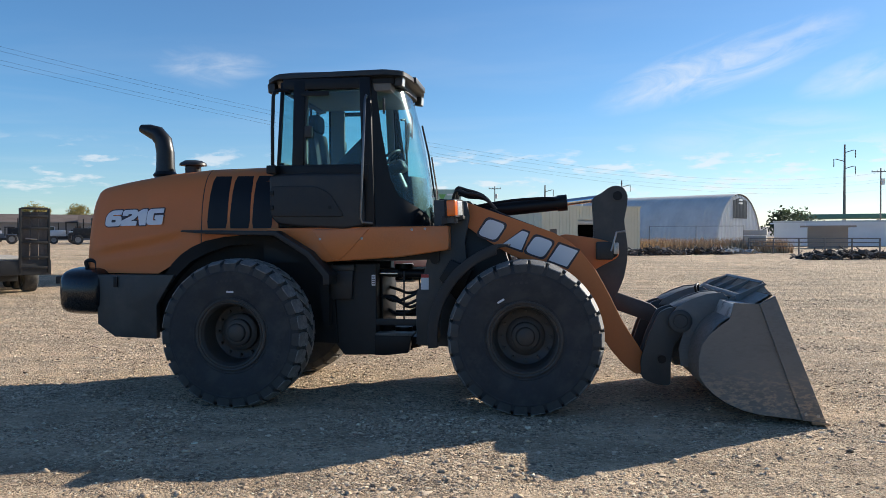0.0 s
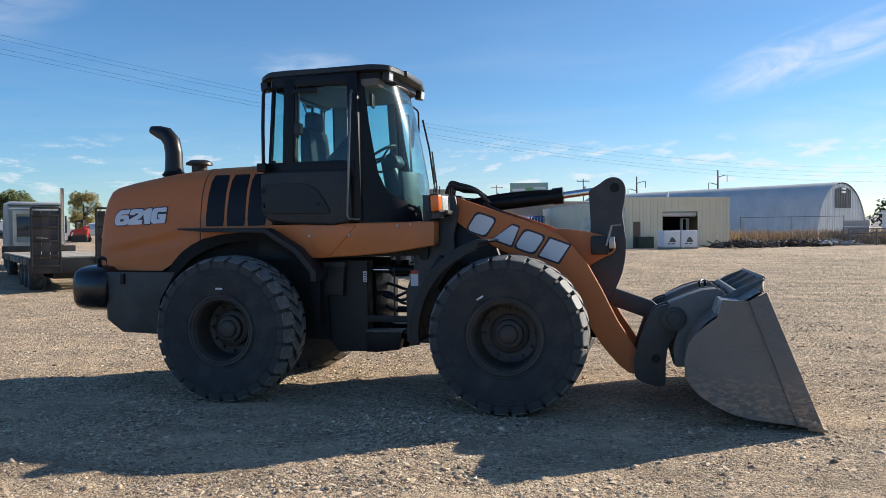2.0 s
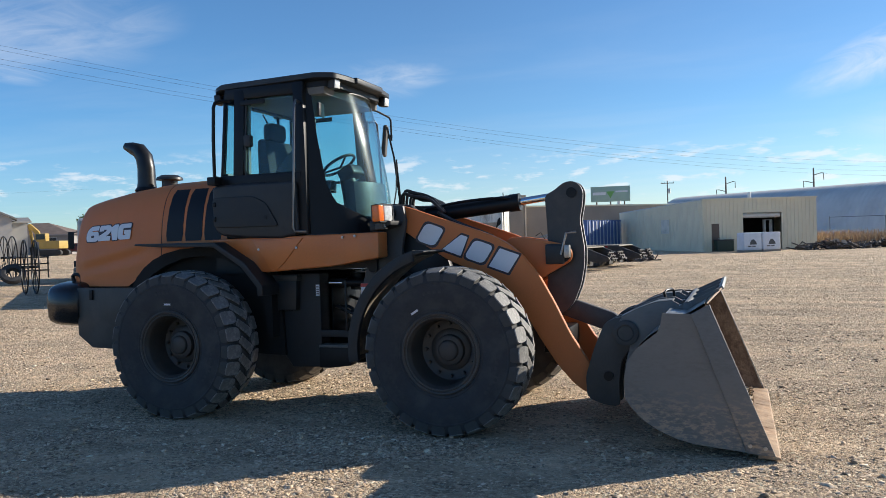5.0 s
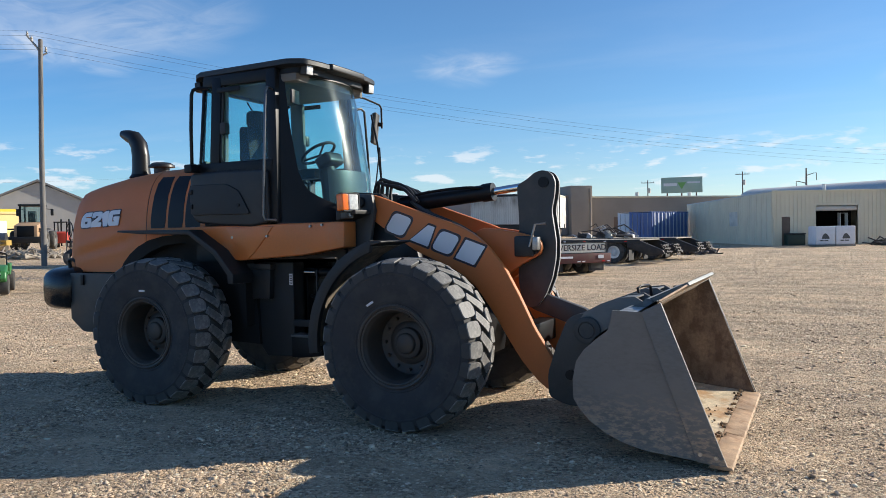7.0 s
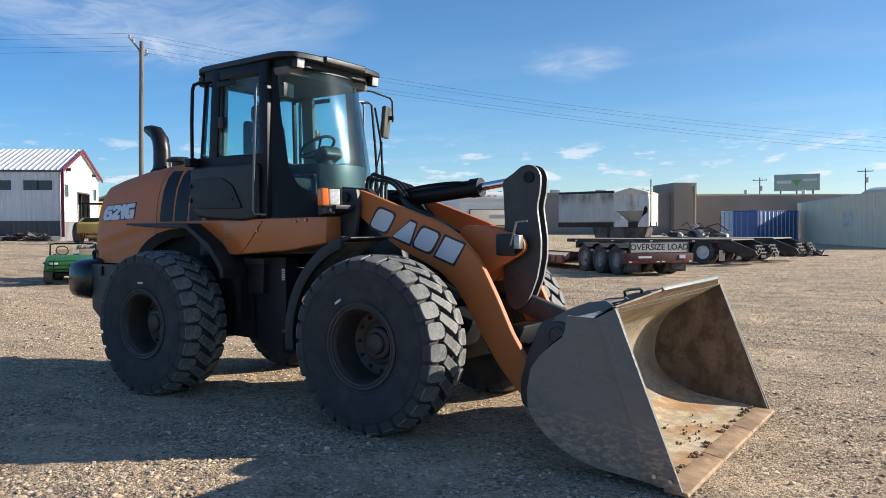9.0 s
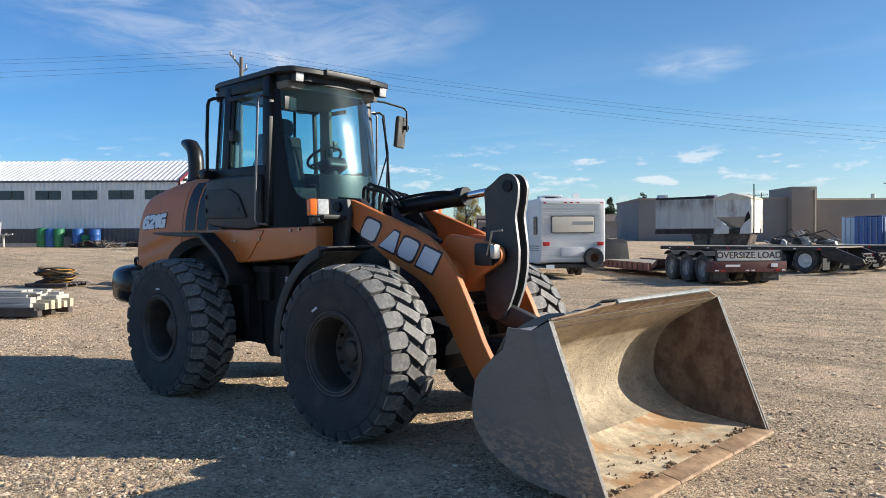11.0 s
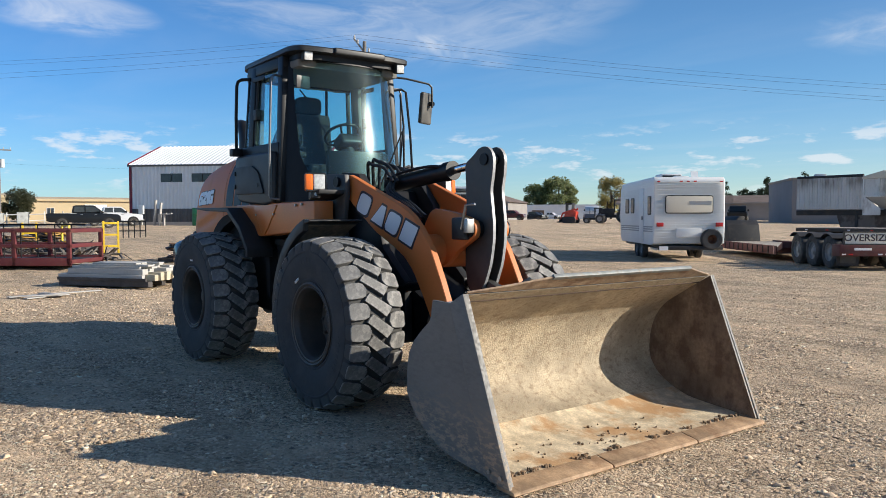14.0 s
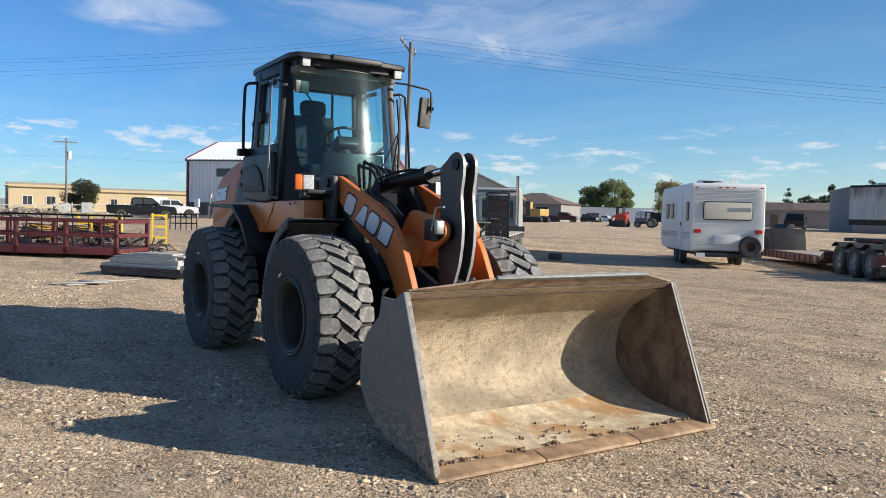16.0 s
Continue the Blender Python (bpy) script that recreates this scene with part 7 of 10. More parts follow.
# ---- step-deck flatbeds with folded ramps ----
def flatbed(at, length, label):
    t = thing("flatbed_trailer", at, label, "trailer", "flatbed trailers")
    half = 1.28
    for s in (-1, 1):
        part("main_beam", boxed(0.3, s * 0.45 - 0.07, 0.62, length, s * 0.45 + 0.07, 0.95, 0.01), TRAILER_BLACK, t)
        part("side_rail", boxed(0, min(s * half, s * (half - 0.06)), 0.93, length, max(s * half, s * (half - 0.06)), 1.08, 0.01), TRAILER_BLACK, t)
        for k in range(int(length)):
            part("side_reflector", boxed(0.6 + k, min(s * half, s * (half + 0.006)), 0.98, 0.72 + k, max(s * half, s * (half + 0.006)), 1.03, 0), WHITE_DECAL if k % 2 else RED_LENS, t)
    n = int(length / 0.62)
    for k in range(n):
        part("deck_plank", boxed(k * length / n, -half + 0.06, 1.04, (k + 1) * length / n - 0.02, half - 0.06, 1.09, 0), PLANK, t)
    for k in range(2):
        for y in (1.03, 0.70, -0.70, -1.03):
            road_wheel(t, 1.30 + 1.30 * k, y, 0.52, 0.52, 0.27, RIM_WHITE).rotation_euler = (0, 0, math.pi if y > 0 else 0)
    part("axle_frame", boxed(0.9, -0.5, 0.45, 3.2, 0.5, 0.66, 0.02), TRAILER_BLACK, t)
    # beaver tail with ramps
    for s in (-1, 1):
        tail = [(0.1, 1.07), (-1.0, 0.62), (-1.1, 0.45), (-0.4, 0.36), (0.6, 0.75), (0.6, 1.0)]
        part("tail_side", prismed(tail, *sorted((s * 1.12, s * 1.26)), b=0.01), TRAILER_BLACK, t)
        for z in (0.50, 0.64, 0.78):
            part("ramp_bar", boxed(-1.12 + (z - 0.55) * 0.6, min(s * 0.35, s * 1.12), z, -1.02 + (z - 0.55) * 0.6, max(s * 0.35, s * 1.12), z + 0.06, 0.01), TRAILER_BLACK, t)
        for y in (0.4, 0.72, 1.06):
            part("ramp_rail", prismed([(-1.12, 0.45), (-0.9, 0.86), (-0.82, 0.86), (-1.04, 0.45)], s * y - 0.03, s * y + 0.03, b=0), TRAILER_BLACK, t)
        part("tail_lamp", boxed(-0.42, min(s * 0.95, s * 1.1), 0.70, -0.38, max(s * 0.95, s * 1.1), 0.80, 0.005), RED_LENS, t)
    part("tail_cross", boxed(-0.4, -1.12, 0.40, -0.2, 1.12, 0.58, 0.01), TRAILER_BLACK, t)
    for s in (-1, 1):
        part("mud_flap", boxed(0.55, min(s * 0.6, s * 1.2), 0.15, 0.58, max(s * 0.6, s * 1.2), 0.62, 0), RUBBER, t)
        part("landing_leg", boxed(length - 1.3, s * 0.6 - 0.07, 0.0, length - 1.16, s * 0.6 + 0.07, 0.95, 0.01), TRAILER_BLACK, t)
    return t


flatbed(site(-0.9, 29.1, 171.0), 8.2, "long plank-deck flatbed trailer with beaver-tail ramps")
flatbed(site(0.0, 33.0, 172.0), 6.4, "second flatbed trailer with folded tail ramps behind the first")


# ---- bent scrap lying on the second flatbed ----
def flatbed_scrap():
    t = thing("scrap_heap", site(0.0, 33.0, 172.0) @ pose(0, 0, 1.09), "tangle of pale pipes and rusty frames on a flatbed deck", "scrap")
    rng = random.Random(31)
    pale = mat("weathered_pipe", (0.40, 0.39, 0.37), 0.6, 0.3, 0.25, 4, 40, 0.1)
    for k in range(34):
        x, y = (rng.uniform(2.6, 4.2) if k < 22 else rng.uniform(2.4, 5.6)), rng.uniform(-0.8, 0.8)
        hgt = 0.62 if k < 22 else 0.16
        a, span = rng.uniform(-0.7, 0.7), rng.uniform(0.5, 1.3)
        p = Vector((x, y, rng.uniform(0.04, hgt * 0.5)))
        d = Vector((math.cos(a), math.sin(a) * 0.6, 0)) * span
        lift = Vector((0, 0, rng.uniform(0.0, hgt)))
        part("pipe", tubed([p, p + d * 0.5 + lift * 0.8, p + d + lift * 0.5], rng.uniform(0.025, 0.06), 6), pale if k % 5 < 2 else RUST_SCRAP, t)
    for k in range(9):
        x, y, w = 2.5 + k * 0.36, rng.uniform(-0.6, 0.5), rng.uniform(0.25, 0.55)
        part("plate", prismed([(x, 0.0), (x + w, 0.02), (x + w * 0.8, rng.uniform(0.18, 0.42)), (x + w * 0.1, rng.uniform(0.1, 0.25))], y, y + 0.25, b=0.01), RUST_SCRAP if k % 3 else pale, t)


flatbed_scrap()


# ---- grain hopper trailer ----
def hopper():
    t = thing("hopper_trailer", site(-12.9, 36.0, 3.0) @ Matrix.Diagonal((0.84, 0.84, 0.97, 1)), "weathered white grain hopper trailer, dented at one end", "trailer")
    L = 6.4
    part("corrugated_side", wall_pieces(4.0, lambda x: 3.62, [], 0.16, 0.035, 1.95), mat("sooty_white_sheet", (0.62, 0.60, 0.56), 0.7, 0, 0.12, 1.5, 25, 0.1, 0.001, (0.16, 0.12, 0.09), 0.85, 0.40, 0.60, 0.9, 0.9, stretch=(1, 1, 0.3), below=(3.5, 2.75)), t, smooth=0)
    part("body_core", boxed(0.03, 0.06, 1.95, 3.98, 2.4, 3.60, 0.02), HOPPER_WHITE, t)
    # discharge end: stiffened upper tub, sloped chute between two skirt plates, torn corner
    part("upper_tub", boxed(4.0, 0.04, 2.60, 6.22, 2.4, 3.58, 0.02), HOPPER_WHITE, t)
    part("top_rail", boxed(4.0, -0.06, 3.50, 6.34, 0.04, 3.62, 0.015), HOPPER_WHITE, t)
    part("middle_rail", boxed(4.0, -0.06, 2.56, 6.0, 0.04, 2.66, 0.015), HOPPER_WHITE, t)
    for x in (4.0, 4.86, 5.62):
        part("side_stake", boxed(x, -0.05, 2.64, x + 0.09, 0.04, 3.52, 0.01), HOPPER_WHITE, t)
    chute = bmesh.new()
    slab(chute, (4.10, 0.0, 2.58), (6.10, 0.0, 2.58), (5.62, 0.62, 1.92), (5.02, 0.62, 1.92), thick=0.04)
    # darker than the hopper sheet, which paints in the chute's shade
    part("chute_plate", chute, mat("shaded_chute_sheet", (0.36, 0.35, 0.33), 0.7, 0, 0.12, 1.5, 25, 0.1), t)
    part("chute_gate", boxed(4.98, 0.55, 1.66, 5.68, 1.3, 1.95, 0.02), RUST_SCRAP, t)
    part("skirt_plate", prismed([(4.0, 2.57), (4.12, 2.57), (5.0, 1.95), (5.0, 1.62), (4.0, 1.62)], -0.03, 0.0, b=0.004), HOPPER_WHITE, t)
    part("skirt_plate", prismed([(6.40, 2.95), (6.30, 2.80), (6.18, 2.50), (5.72, 1.90), (5.66, 1.62), (6.40, 1.62)], -0.03, 0.0, b=0.004), HOPPER_WHITE, t)
    part("torn_corner_post", prismed([(6.20, 3.60), (6.36, 3.56), (6.42, 3.1), (6.40, 2.6), (6.30, 2.62), (6.22, 2.85), (6.26, 3.1), (6.16, 3.35)], -0.05, 0.10, b=0.01), HOPPER_WHITE, t)
    # flat dark plate drawn as the shade in a torn hole
    part("torn_hole", prismed([(6.10, 2.72), (6.24, 2.86), (6.34, 2.70), (6.30, 2.45), (6.12, 2.32), (5.95, 2.20), (6.02, 2.45)], -0.05, -0.031, b=0), INSIDE_SHADE, t)
    part("end_sheet", boxed(6.30, 0.1, 1.66, 6.36, 2.4, 3.55, 0.01), HOPPER_WHITE, t)
    part("tarp_cover", prismed([(3.95, 3.60), (4.3, 3.70), (5.15, 3.90), (6.2, 3.66), (6.40, 3.56), (6.36, 3.50), (3.95, 3.50)], -0.07, 2.42, b=0.03), mat("cream_tarp", (0.62, 0.56, 0.44), 0.85, 0, 0.15, 2, 30, 0.3), t)
    part("ladder_post", tubed([(6.45, 0.3, 1.7), (6.45, 0.3, 4.35)], 0.04, 6), TRAILER_BLACK, t)
    part("frame_beam", boxed(-0.2, 0.4, 1.62, L, 0.6, 1.9, 0.02), TRAILER_BLACK, t)
    part("frame_beam", boxed(-0.2, 1.8, 1.62, L, 2.0, 1.9, 0.02), TRAILER_BLACK, t)
    for x in (3.4,):
        part("leg", boxed(x, 0.4, 0, x + 0.16, 0.6, 1.7, 0.01), TRAILER_BLACK, t)
        part("leg", boxed(x, 1.8, 0, x + 0.16, 2.0, 1.7, 0.01), TRAILER_BLACK, t)
    for x in (4.4, 5.6):
        for y in (0.3, 2.1):
            road_wheel(t, x, y, 0.5, 0.5, 0.3, RIM_GREY)
    part("axle_box", prismed([(2.3, 1.62), (2.6, 0.75), (5.9, 0.7), (6.2, 1.62)], 0.45, 1.95, b=0.03), RUST_SCRAP, t)
    part("tarp_roll", tubed([(0.0, 0.1, 3.66), (4.0, 0.1, 3.68)], 0.09, 8), TRAILER_BLACK, t)


hopper()


# ---- caravan ----
def caravan():
    turn = math.degrees(math.atan2(0.644, -0.765))
    t = thing("caravan", site(-8.0, 19.55, turn) @ Matrix.Diagonal((1.025, 1.025, 1.03, 1)), "white ribbed travel trailer with a rear spare wheel", "caravan")
    # local x forward from the rear wall; +y is the near side
    W, L = 1.23, 6.6
    body = [(0.0, 0.62), (-0.05, 1.4), (0.0, 2.86), (0.12, 2.95), (6.1, 2.95), (6.45, 2.7), (6.62, 1.7), (6.45, 0.75), (6.2, 0.55), (0.4, 0.55)]
    part("body", prismed(body, -W, W, b=0.05, seg=3), RV_WHITE, t)
    # horizontal rib lines on sides and rear
    for k in range(24):
        z = 0.74 + 0.088 * k
        for s in (-1, 1):
            part("siding_rib", boxed(0.06, min(s * W, s * (W + 0.012)), z, 6.2, max(s * W, s * (W + 0.012)), z + 0.026, 0), RV_WHITE, t)
        part("rear_rib", boxed(-0.075, -W + 0.05, z, -0.02, W - 0.05, z + 0.026, 0), RV_WHITE, t)
    for z in (1.02, 1.10, 1.18):
        for s in (-1, 1):
            part("side_stripe", boxed(0.1, min(s * W, s * (W + 0.016)), z, 6.2, max(s * W, s * (W + 0.016)), z + 0.045, 0), RV_GREY, t)
    # rear window panel, cream cover
    part("rear_panel", prismed(rounded([(-0.78, 1.70), (0.82, 1.70), (0.82, 2.28), (-0.78, 2.28)], 0.08, 4), -0.115, -0.05, "x", b=0.01), RV_CREAM, t)
    part("rear_panel_rim", prismed(rounded([(-0.805, 1.675), (0.845, 1.675), (0.845, 2.305), (-0.805, 2.305)], 0.1, 4), -0.10, -0.05, "x", b=0.005), BLACK_PLASTIC, t)
    part("maker_bars", boxed(-0.122, -0.74, 1.98, -0.114, 0.02, 2.10, 0), RV_GREY, t)
    part("rear_hatch", prismed(rounded([(-0.42, 0.84), (0.46, 0.84), (0.46, 1.16), (-0.42, 1.16)], 0.04, 3), -0.10, -0.05, "x", b=0.01), RV_WHITE, t)
    for s in (-1, 1):
        part("tail_lamp", boxed(-0.115, s * 1.02 - 0.12, 1.22, -0.07, s * 1.02 + 0.12, 1.36, 0.01), RED_LENS, t)
        part("marker_lamp", boxed(-0.10, s * 1.08 - 0.05, 2.76, -0.04, s * 1.08 + 0.05, 2.80, 0.005), RED_LENS, t)
    for y in (-0.18, 0.06, 0.3):
        part("marker_lamp", boxed(-0.10, y - 0.05, 2.77, -0.04, y + 0.05, 2.81, 0.005), RED_LENS, t)
    spare = thing_part("spare_wheel", t, pose(-0.22, -0.72, 0.78, 0, 0, 90))
    bm = bmesh.new()
    lathe(bm, [(0.16, -0.10), (0.33, -0.11), (0.37, -0.06), (0.37, 0.06), (0.33, 0.11), (0.16, 0.1)], 28)
    part("tyre", bm, RUBBER, spare)
    bm = bmesh.new()
    lathe(bm, [(0.24, -0.09), (0.2, -0.04), (0.1, -0.04), (0.08, -0.09), (0, -0.09)], 20)
    part("rim", bm, mat("rusty_rim", (0.17, 0.07, 0.035), 0.7, 0.3, 0.3, 6, 40, 0.2), spare)
    part("spare_cover", lathe(bmesh.new(), [(0.24, 0.10), (0.24, -0.088), (0.22, -0.088), (0.22, 0.1)], 20), BLACK_PLASTIC, spare)
    part("bumper", boxed(-0.28, -1.1, 0.42, -0.16, 1.1, 0.54, 0.01), TRAILER_BLACK, t)
    part("number_plate", boxed(-0.30, 0.78, 0.40, -0.285, 1.08, 0.54, 0), WHITE_DECAL, t)
    for s in (-1, 1):
        for x in (2.6, 3.5):
            road_wheel(t, x, s * 1.02, 0.36, 0.36, 0.22, RIM_GREY).rotation_euler = (0, 0, math.pi if s > 0 else 0)
        for x0, x1, z0, z1 in ((0.35, 0.85, 1.62, 2.30), (3.4, 4.0, 1.70, 2.30), (4.5, 5.2, 1.70, 2.30)):
            w = part("window", prismed(rounded([(x0, z0), (x1, z0), (x1, z1), (x0, z1)], 0.08, 3), *sorted((s * W, s * (W + 0.03))), b=0.005), BLACK_PLASTIC, t)
            part("pane", prismed(rounded([(x0 + 0.05, z0 + 0.05), (x1 - 0.05, z0 + 0.05), (x1 - 0.05, z1 - 0.05), (x0 + 0.05, z1 - 0.05)], 0.05, 3), *sorted((s * (W + 0.02), s * (W + 0.036))), b=0), WINDOW_DARK, w)
    d = part("entry_door", boxed(1.6, W, 0.65, 2.35, W + 0.03, 2.62, 0.01), RV_WHITE, t)
    part("door_handle", boxed(1.68, W + 0.03, 1.45, 1.76, W + 0.06, 1.58, 0.005), BLACK_PLASTIC, d)
    part("roof_unit", boxed(2.6, -0.4, 2.94, 3.6, 0.4, 3.20, 0.05), RV_WHITE, t)
    part("roof_grille", boxed(2.56, -0.34, 3.0, 2.6, 0.34, 3.14, 0.005), BLACK_PLASTIC, t)
    part("roof_hatch", boxed(1.2, -0.3, 2.94, 1.8, 0.2, 3.04, 0.03), RV_WHITE, t)
    part("vent_lid", prismed([(0.7, 2.95), (0.74, 2.95), (0.82, 3.18), (0.78, 3.18)], -0.5, -0.25, b=0), RV_WHITE, t)
    part("chassis", boxed(0.1, -0.9, 0.42, 6.9, 0.9, 0.56, 0.02), TRAILER_BLACK, t)
    part("tow_bar", tubed([(6.6, 0.6, 0.48), (7.7, 0, 0.48), (6.6, -0.6, 0.48)], 0.05, 8), TRAILER_BLACK, t)
    part("rear_bumper", boxed(-0.09, -0.80, 0.40, 0.0, 0.80, 0.50, 0.01), TRAILER_BLACK, t)
    part("tow_jack", boxed(7.5, -0.06, 0.0, 7.6, 0.06, 0.9, 0.01), TRAILER_BLACK, t)


def thing_part(name, parent, at):
    o = new(name)
    o.parent, o.matrix_local, o.empty_display_size = parent, at, 0.1
    return o


caravan()


# ---- truck with a plank deck and raised ramps ----
def ramp_truck():
    turn = 138.0
    t = thing("deck_truck", site(-12.1, 11.4, turn), "flat-deck hauling truck with two upright loading ramps", "truck")
    half = 1.3
    part("deck_frame", boxed(0, -half, 0.78, 9.3, half, 0.98, 0.015), TRAILER_BLACK, t)
    for k in range(14):
        part("deck_plank", boxed(0.05, -half + 0.05 + k * 0.179, 0.982, 9.2, -half + 0.215 + k * 0.179, 1.02, 0), mat("pale_deck_plank", (0.50, 0.44, 0.36), 0.9, 0, 0.2, 2, 30, 0.2, rand=0.2) if k == 0 else bpy.data.materials["pale_deck_plank"], t)
    part("tail_beam", boxed(-0.18, -half, 0.55, 0.05, half, 0.98, 0.015), TRAILER_BLACK, t)
    for s in (-1, 1):
        r = thing_part("loading_ramp", t, pose(-0.15, s * 0.86, 0.62, 0, -3, 0))
        for y in (-0.40, 0.34):
            part("ramp_rail", boxed(-0.05, y, 0, 0.05, y + 0.06, 1.84, 0.006), TRAILER_BLACK, r)
        for z in (0.12, 0.42, 0.84, 1.24, 1.58, 1.80):
            part("ramp_bar", boxed(-0.06, -0.34, z, 0.04, 0.34, z + 0.06, 0.006), TRAILER_BLACK, r)
        for y in (-0.33, -0.105, 0.12):
            part("ramp_plank", boxed(0.0, y, 0.15, 0.035, y + 0.21, 1.74, 0), DARK_PLANK, r)
        part("ramp_latch", tubed([(-0.08, -0.05, 0.95), (-0.08, 0.25, 0.98)], 0.02, 6), STEEL, r)
    for x in (1.2, 2.35, 3.5):
        for y in (1.0, -1.0):
            road_wheel(t, x, y, 0.42, 0.42, 0.4, RIM_GREY)
    part("axle_frame", boxed(0.6, -0.6, 0.35, 9.0, 0.6, 0.8, 0.02), TRAILER_BLACK, t)
    for k in range(8):
        part("deck_stake", boxed(0.6 + k * 1.05, half, 0.80, 0.75 + k * 1.05, half + 0.06, 0.97, 0), PLANK, t)
        part("deck_stake", boxed(0.6 + k * 1.05, -half - 0.06, 0.80, 0.75 + k * 1.05, -half, 0.97, 0), PLANK, t)
    part("winch_rail", boxed(9.2, -1.3, 1.0, 9.35, 1.3, 1.25, 0.01), TRAILER_BLACK, t)
    # sleeper cab ahead of the deck
    cabp = [(9.9, 0.75), (9.9, 2.72), (10.3, 2.98), (12.1, 2.95), (12.6, 2.1), (12.75, 1.0), (12.6, 0.75)]
    # white cab greyed so that its shade sits in the colour; roof left white
    TRUCK_SHADE = mat("shaded_truck_white", (0.33, 0.35, 0.33), 0.55, 0, 0.1, 1.5, 20, 0.05, 0.001, (0.22, 0.21, 0.19), 0.5, 0.5, 0.7, 2.0, 0.7)
    part("truck_cab", prismed(cabp, -1.02, 1.02, b=0.06, seg=3), TRUCK_SHADE, t)
    part("cab_roof", boxed(9.95, -1.0, 2.90, 12.1, 1.0, 3.02, 0.05, 3), WHITE_CAR, t)
    part("rear_window", boxed(9.86, -0.72, 1.62, 9.90, 0.72, 2.42, 0.01), WINDOW_DARK, t)
    part("rear_bulkhead", bmesh_frame(-0.88, 0.88, 1.25, 2.66, 0.14, 9.78, 9.88), TRUCK_SHADE, t, at=pose(0, 0, 0, 0, 0, 0) @ Matrix(((0, 1, 0, 0), (1, 0, 0, 0), (0, 0, 1, 0), (0, 0, 0, 1))))
    for y in (-1.02, 1.02):
        road_wheel(t, 12.0, y * 0.86, 0.5, 0.5, 0.3, RIM_GREY)
        road_wheel(t, 8.6, y, 0.5, 0.5, 0.3, RIM_GREY)
        part("mirror", boxed(12.2, y * 1.26 - 0.12, 1.75, 12.28, y * 1.26 + 0.12, 2.5, 0.02), BLACK_PLASTIC, t)
        part("mirror_arm", tubed([(12.2, y * 0.98, 2.5), (12.25, y * 1.26, 2.45)], 0.025, 6), BLACK_PLASTIC, t)
    part("exhaust_stack_pipe", tubed([(9.75, -0.9, 0.8), (9.75, -0.9, 3.3), (9.66, -0.9, 3.55)], 0.075, 10), CHROME, t)
    part("hood", boxed(12.5, -0.9, 0.75, 13.6, 0.9, 1.7, 0.1), TRUCK_SHADE, t)


ramp_truck()


# ---- wooden power pole and its wires ----
def power_pole(at, height, label, arms=True, lamp=False, lean=0.0):
    p = thing("power_pole", at, label, "pole", "power poles")
    part("pole", tubed([(0, 0, -0.3), (0.02, 0, height * 0.5), (lean, 0, height)], [0.125, 0.11, 0.09], 12), WOOD_POLE, p)
    if arms:
        part("cross_arm", boxed(-1.2, -0.06, height - 0.55, 1.2, 0.06, height - 0.42, 0.01), WOOD_POLE, p)
        for x in (-1.1, -0.45, 0.45, 1.1):
            part("insulator", tubed([(x, 0, height - 0.42), (x, 0, height - 0.22)], 0.04, 8), CONCRETE, p)
    if lamp:
        part("transformer", tubed([(0.3, 0, height - 2.4), (0.3, 0, height - 1.5)], 0.24, 12), GREY_METAL, p)
    return p


def wire(a, b, sag, r=0.0045):
    a, b = Vector(a), Vector(b)
    pts = [a.lerp(b, i / 24) - Vector((0, 0, 4 * sag * (i / 24) * (1 - i / 24))) for i in range(25)]
    tagged(part("overhead_wire", tubed(pts, r, 5), WIRE), "thin black overhead power wire", "wire", "overhead wires")


PX, PY = -24.5, 16.0
main_pole = power_pole(site(PX, PY, 20), 9.85, "tall weathered wooden power pole", arms=False, lean=0.12)
part("top_bracket", tubed([(0.16, 0.05, 9.20), (-0.10, -0.08, 9.62), (-0.34, -0.22, 9.98)], 0.045, 8), STEEL, main_pole)
for x, y, z in ((-0.34, -0.22, 9.96), (-0.20, -0.14, 9.76), (0.26, 0.16, 9.34)):
    part("insulator", lathe(bmesh.new(), [(0.0, 0.0), (0.05, 0.0), (0.06, 0.05), (0.035, 0.09), (0.055, 0.12), (0.03, 0.2), (0.0, 0.22)], 10, "z"), CONCRETE, main_pole, at=pose(x, y, z))
part("side_bracket", tubed([(0.10, 0.05, 9.16), (0.30, 0.18, 9.30)], 0.04, 8), STEEL, main_pole)
base_z = ground_z(PX, PY)
FAR_X, FAR_Y = PX + 96 * math.cos(radians(46)), PY + 96 * math.sin(radians(46))
power_pole(site(FAR_X, FAR_Y, 46), 11.0, "far weathered wooden power pole", lamp=True)
for z, drop, sag, climb, slack in ((10.15, 1.0, 3.4, 5.0, 1.6), (9.95, 1.6, 3.2, 4.7, 1.5), (9.57, 1.5, 3.2, 3.5, 1.2), (9.35, 2.2, 2.9, 3.3, 1.2)):
    wire((PX + 0.1, PY - 0.3, base_z + z), (FAR_X, FAR_Y, z - drop), sag)
    wire((PX + 0.1, PY - 0.3, base_z + z), (PX - 60, PY - 44, z + climb), slack)
for x, y, h, turn in ((-23.1, 140.8, 9.6, 20), (-6.7, 143.3, 11.0, 10), (51.5, 112.0, 11.2, -20), (-47.0, 148.0, 8.6, 10)):
    power_pole(site(x, y, turn), h, "distant wooden utility pole with cross arms", lamp=True)


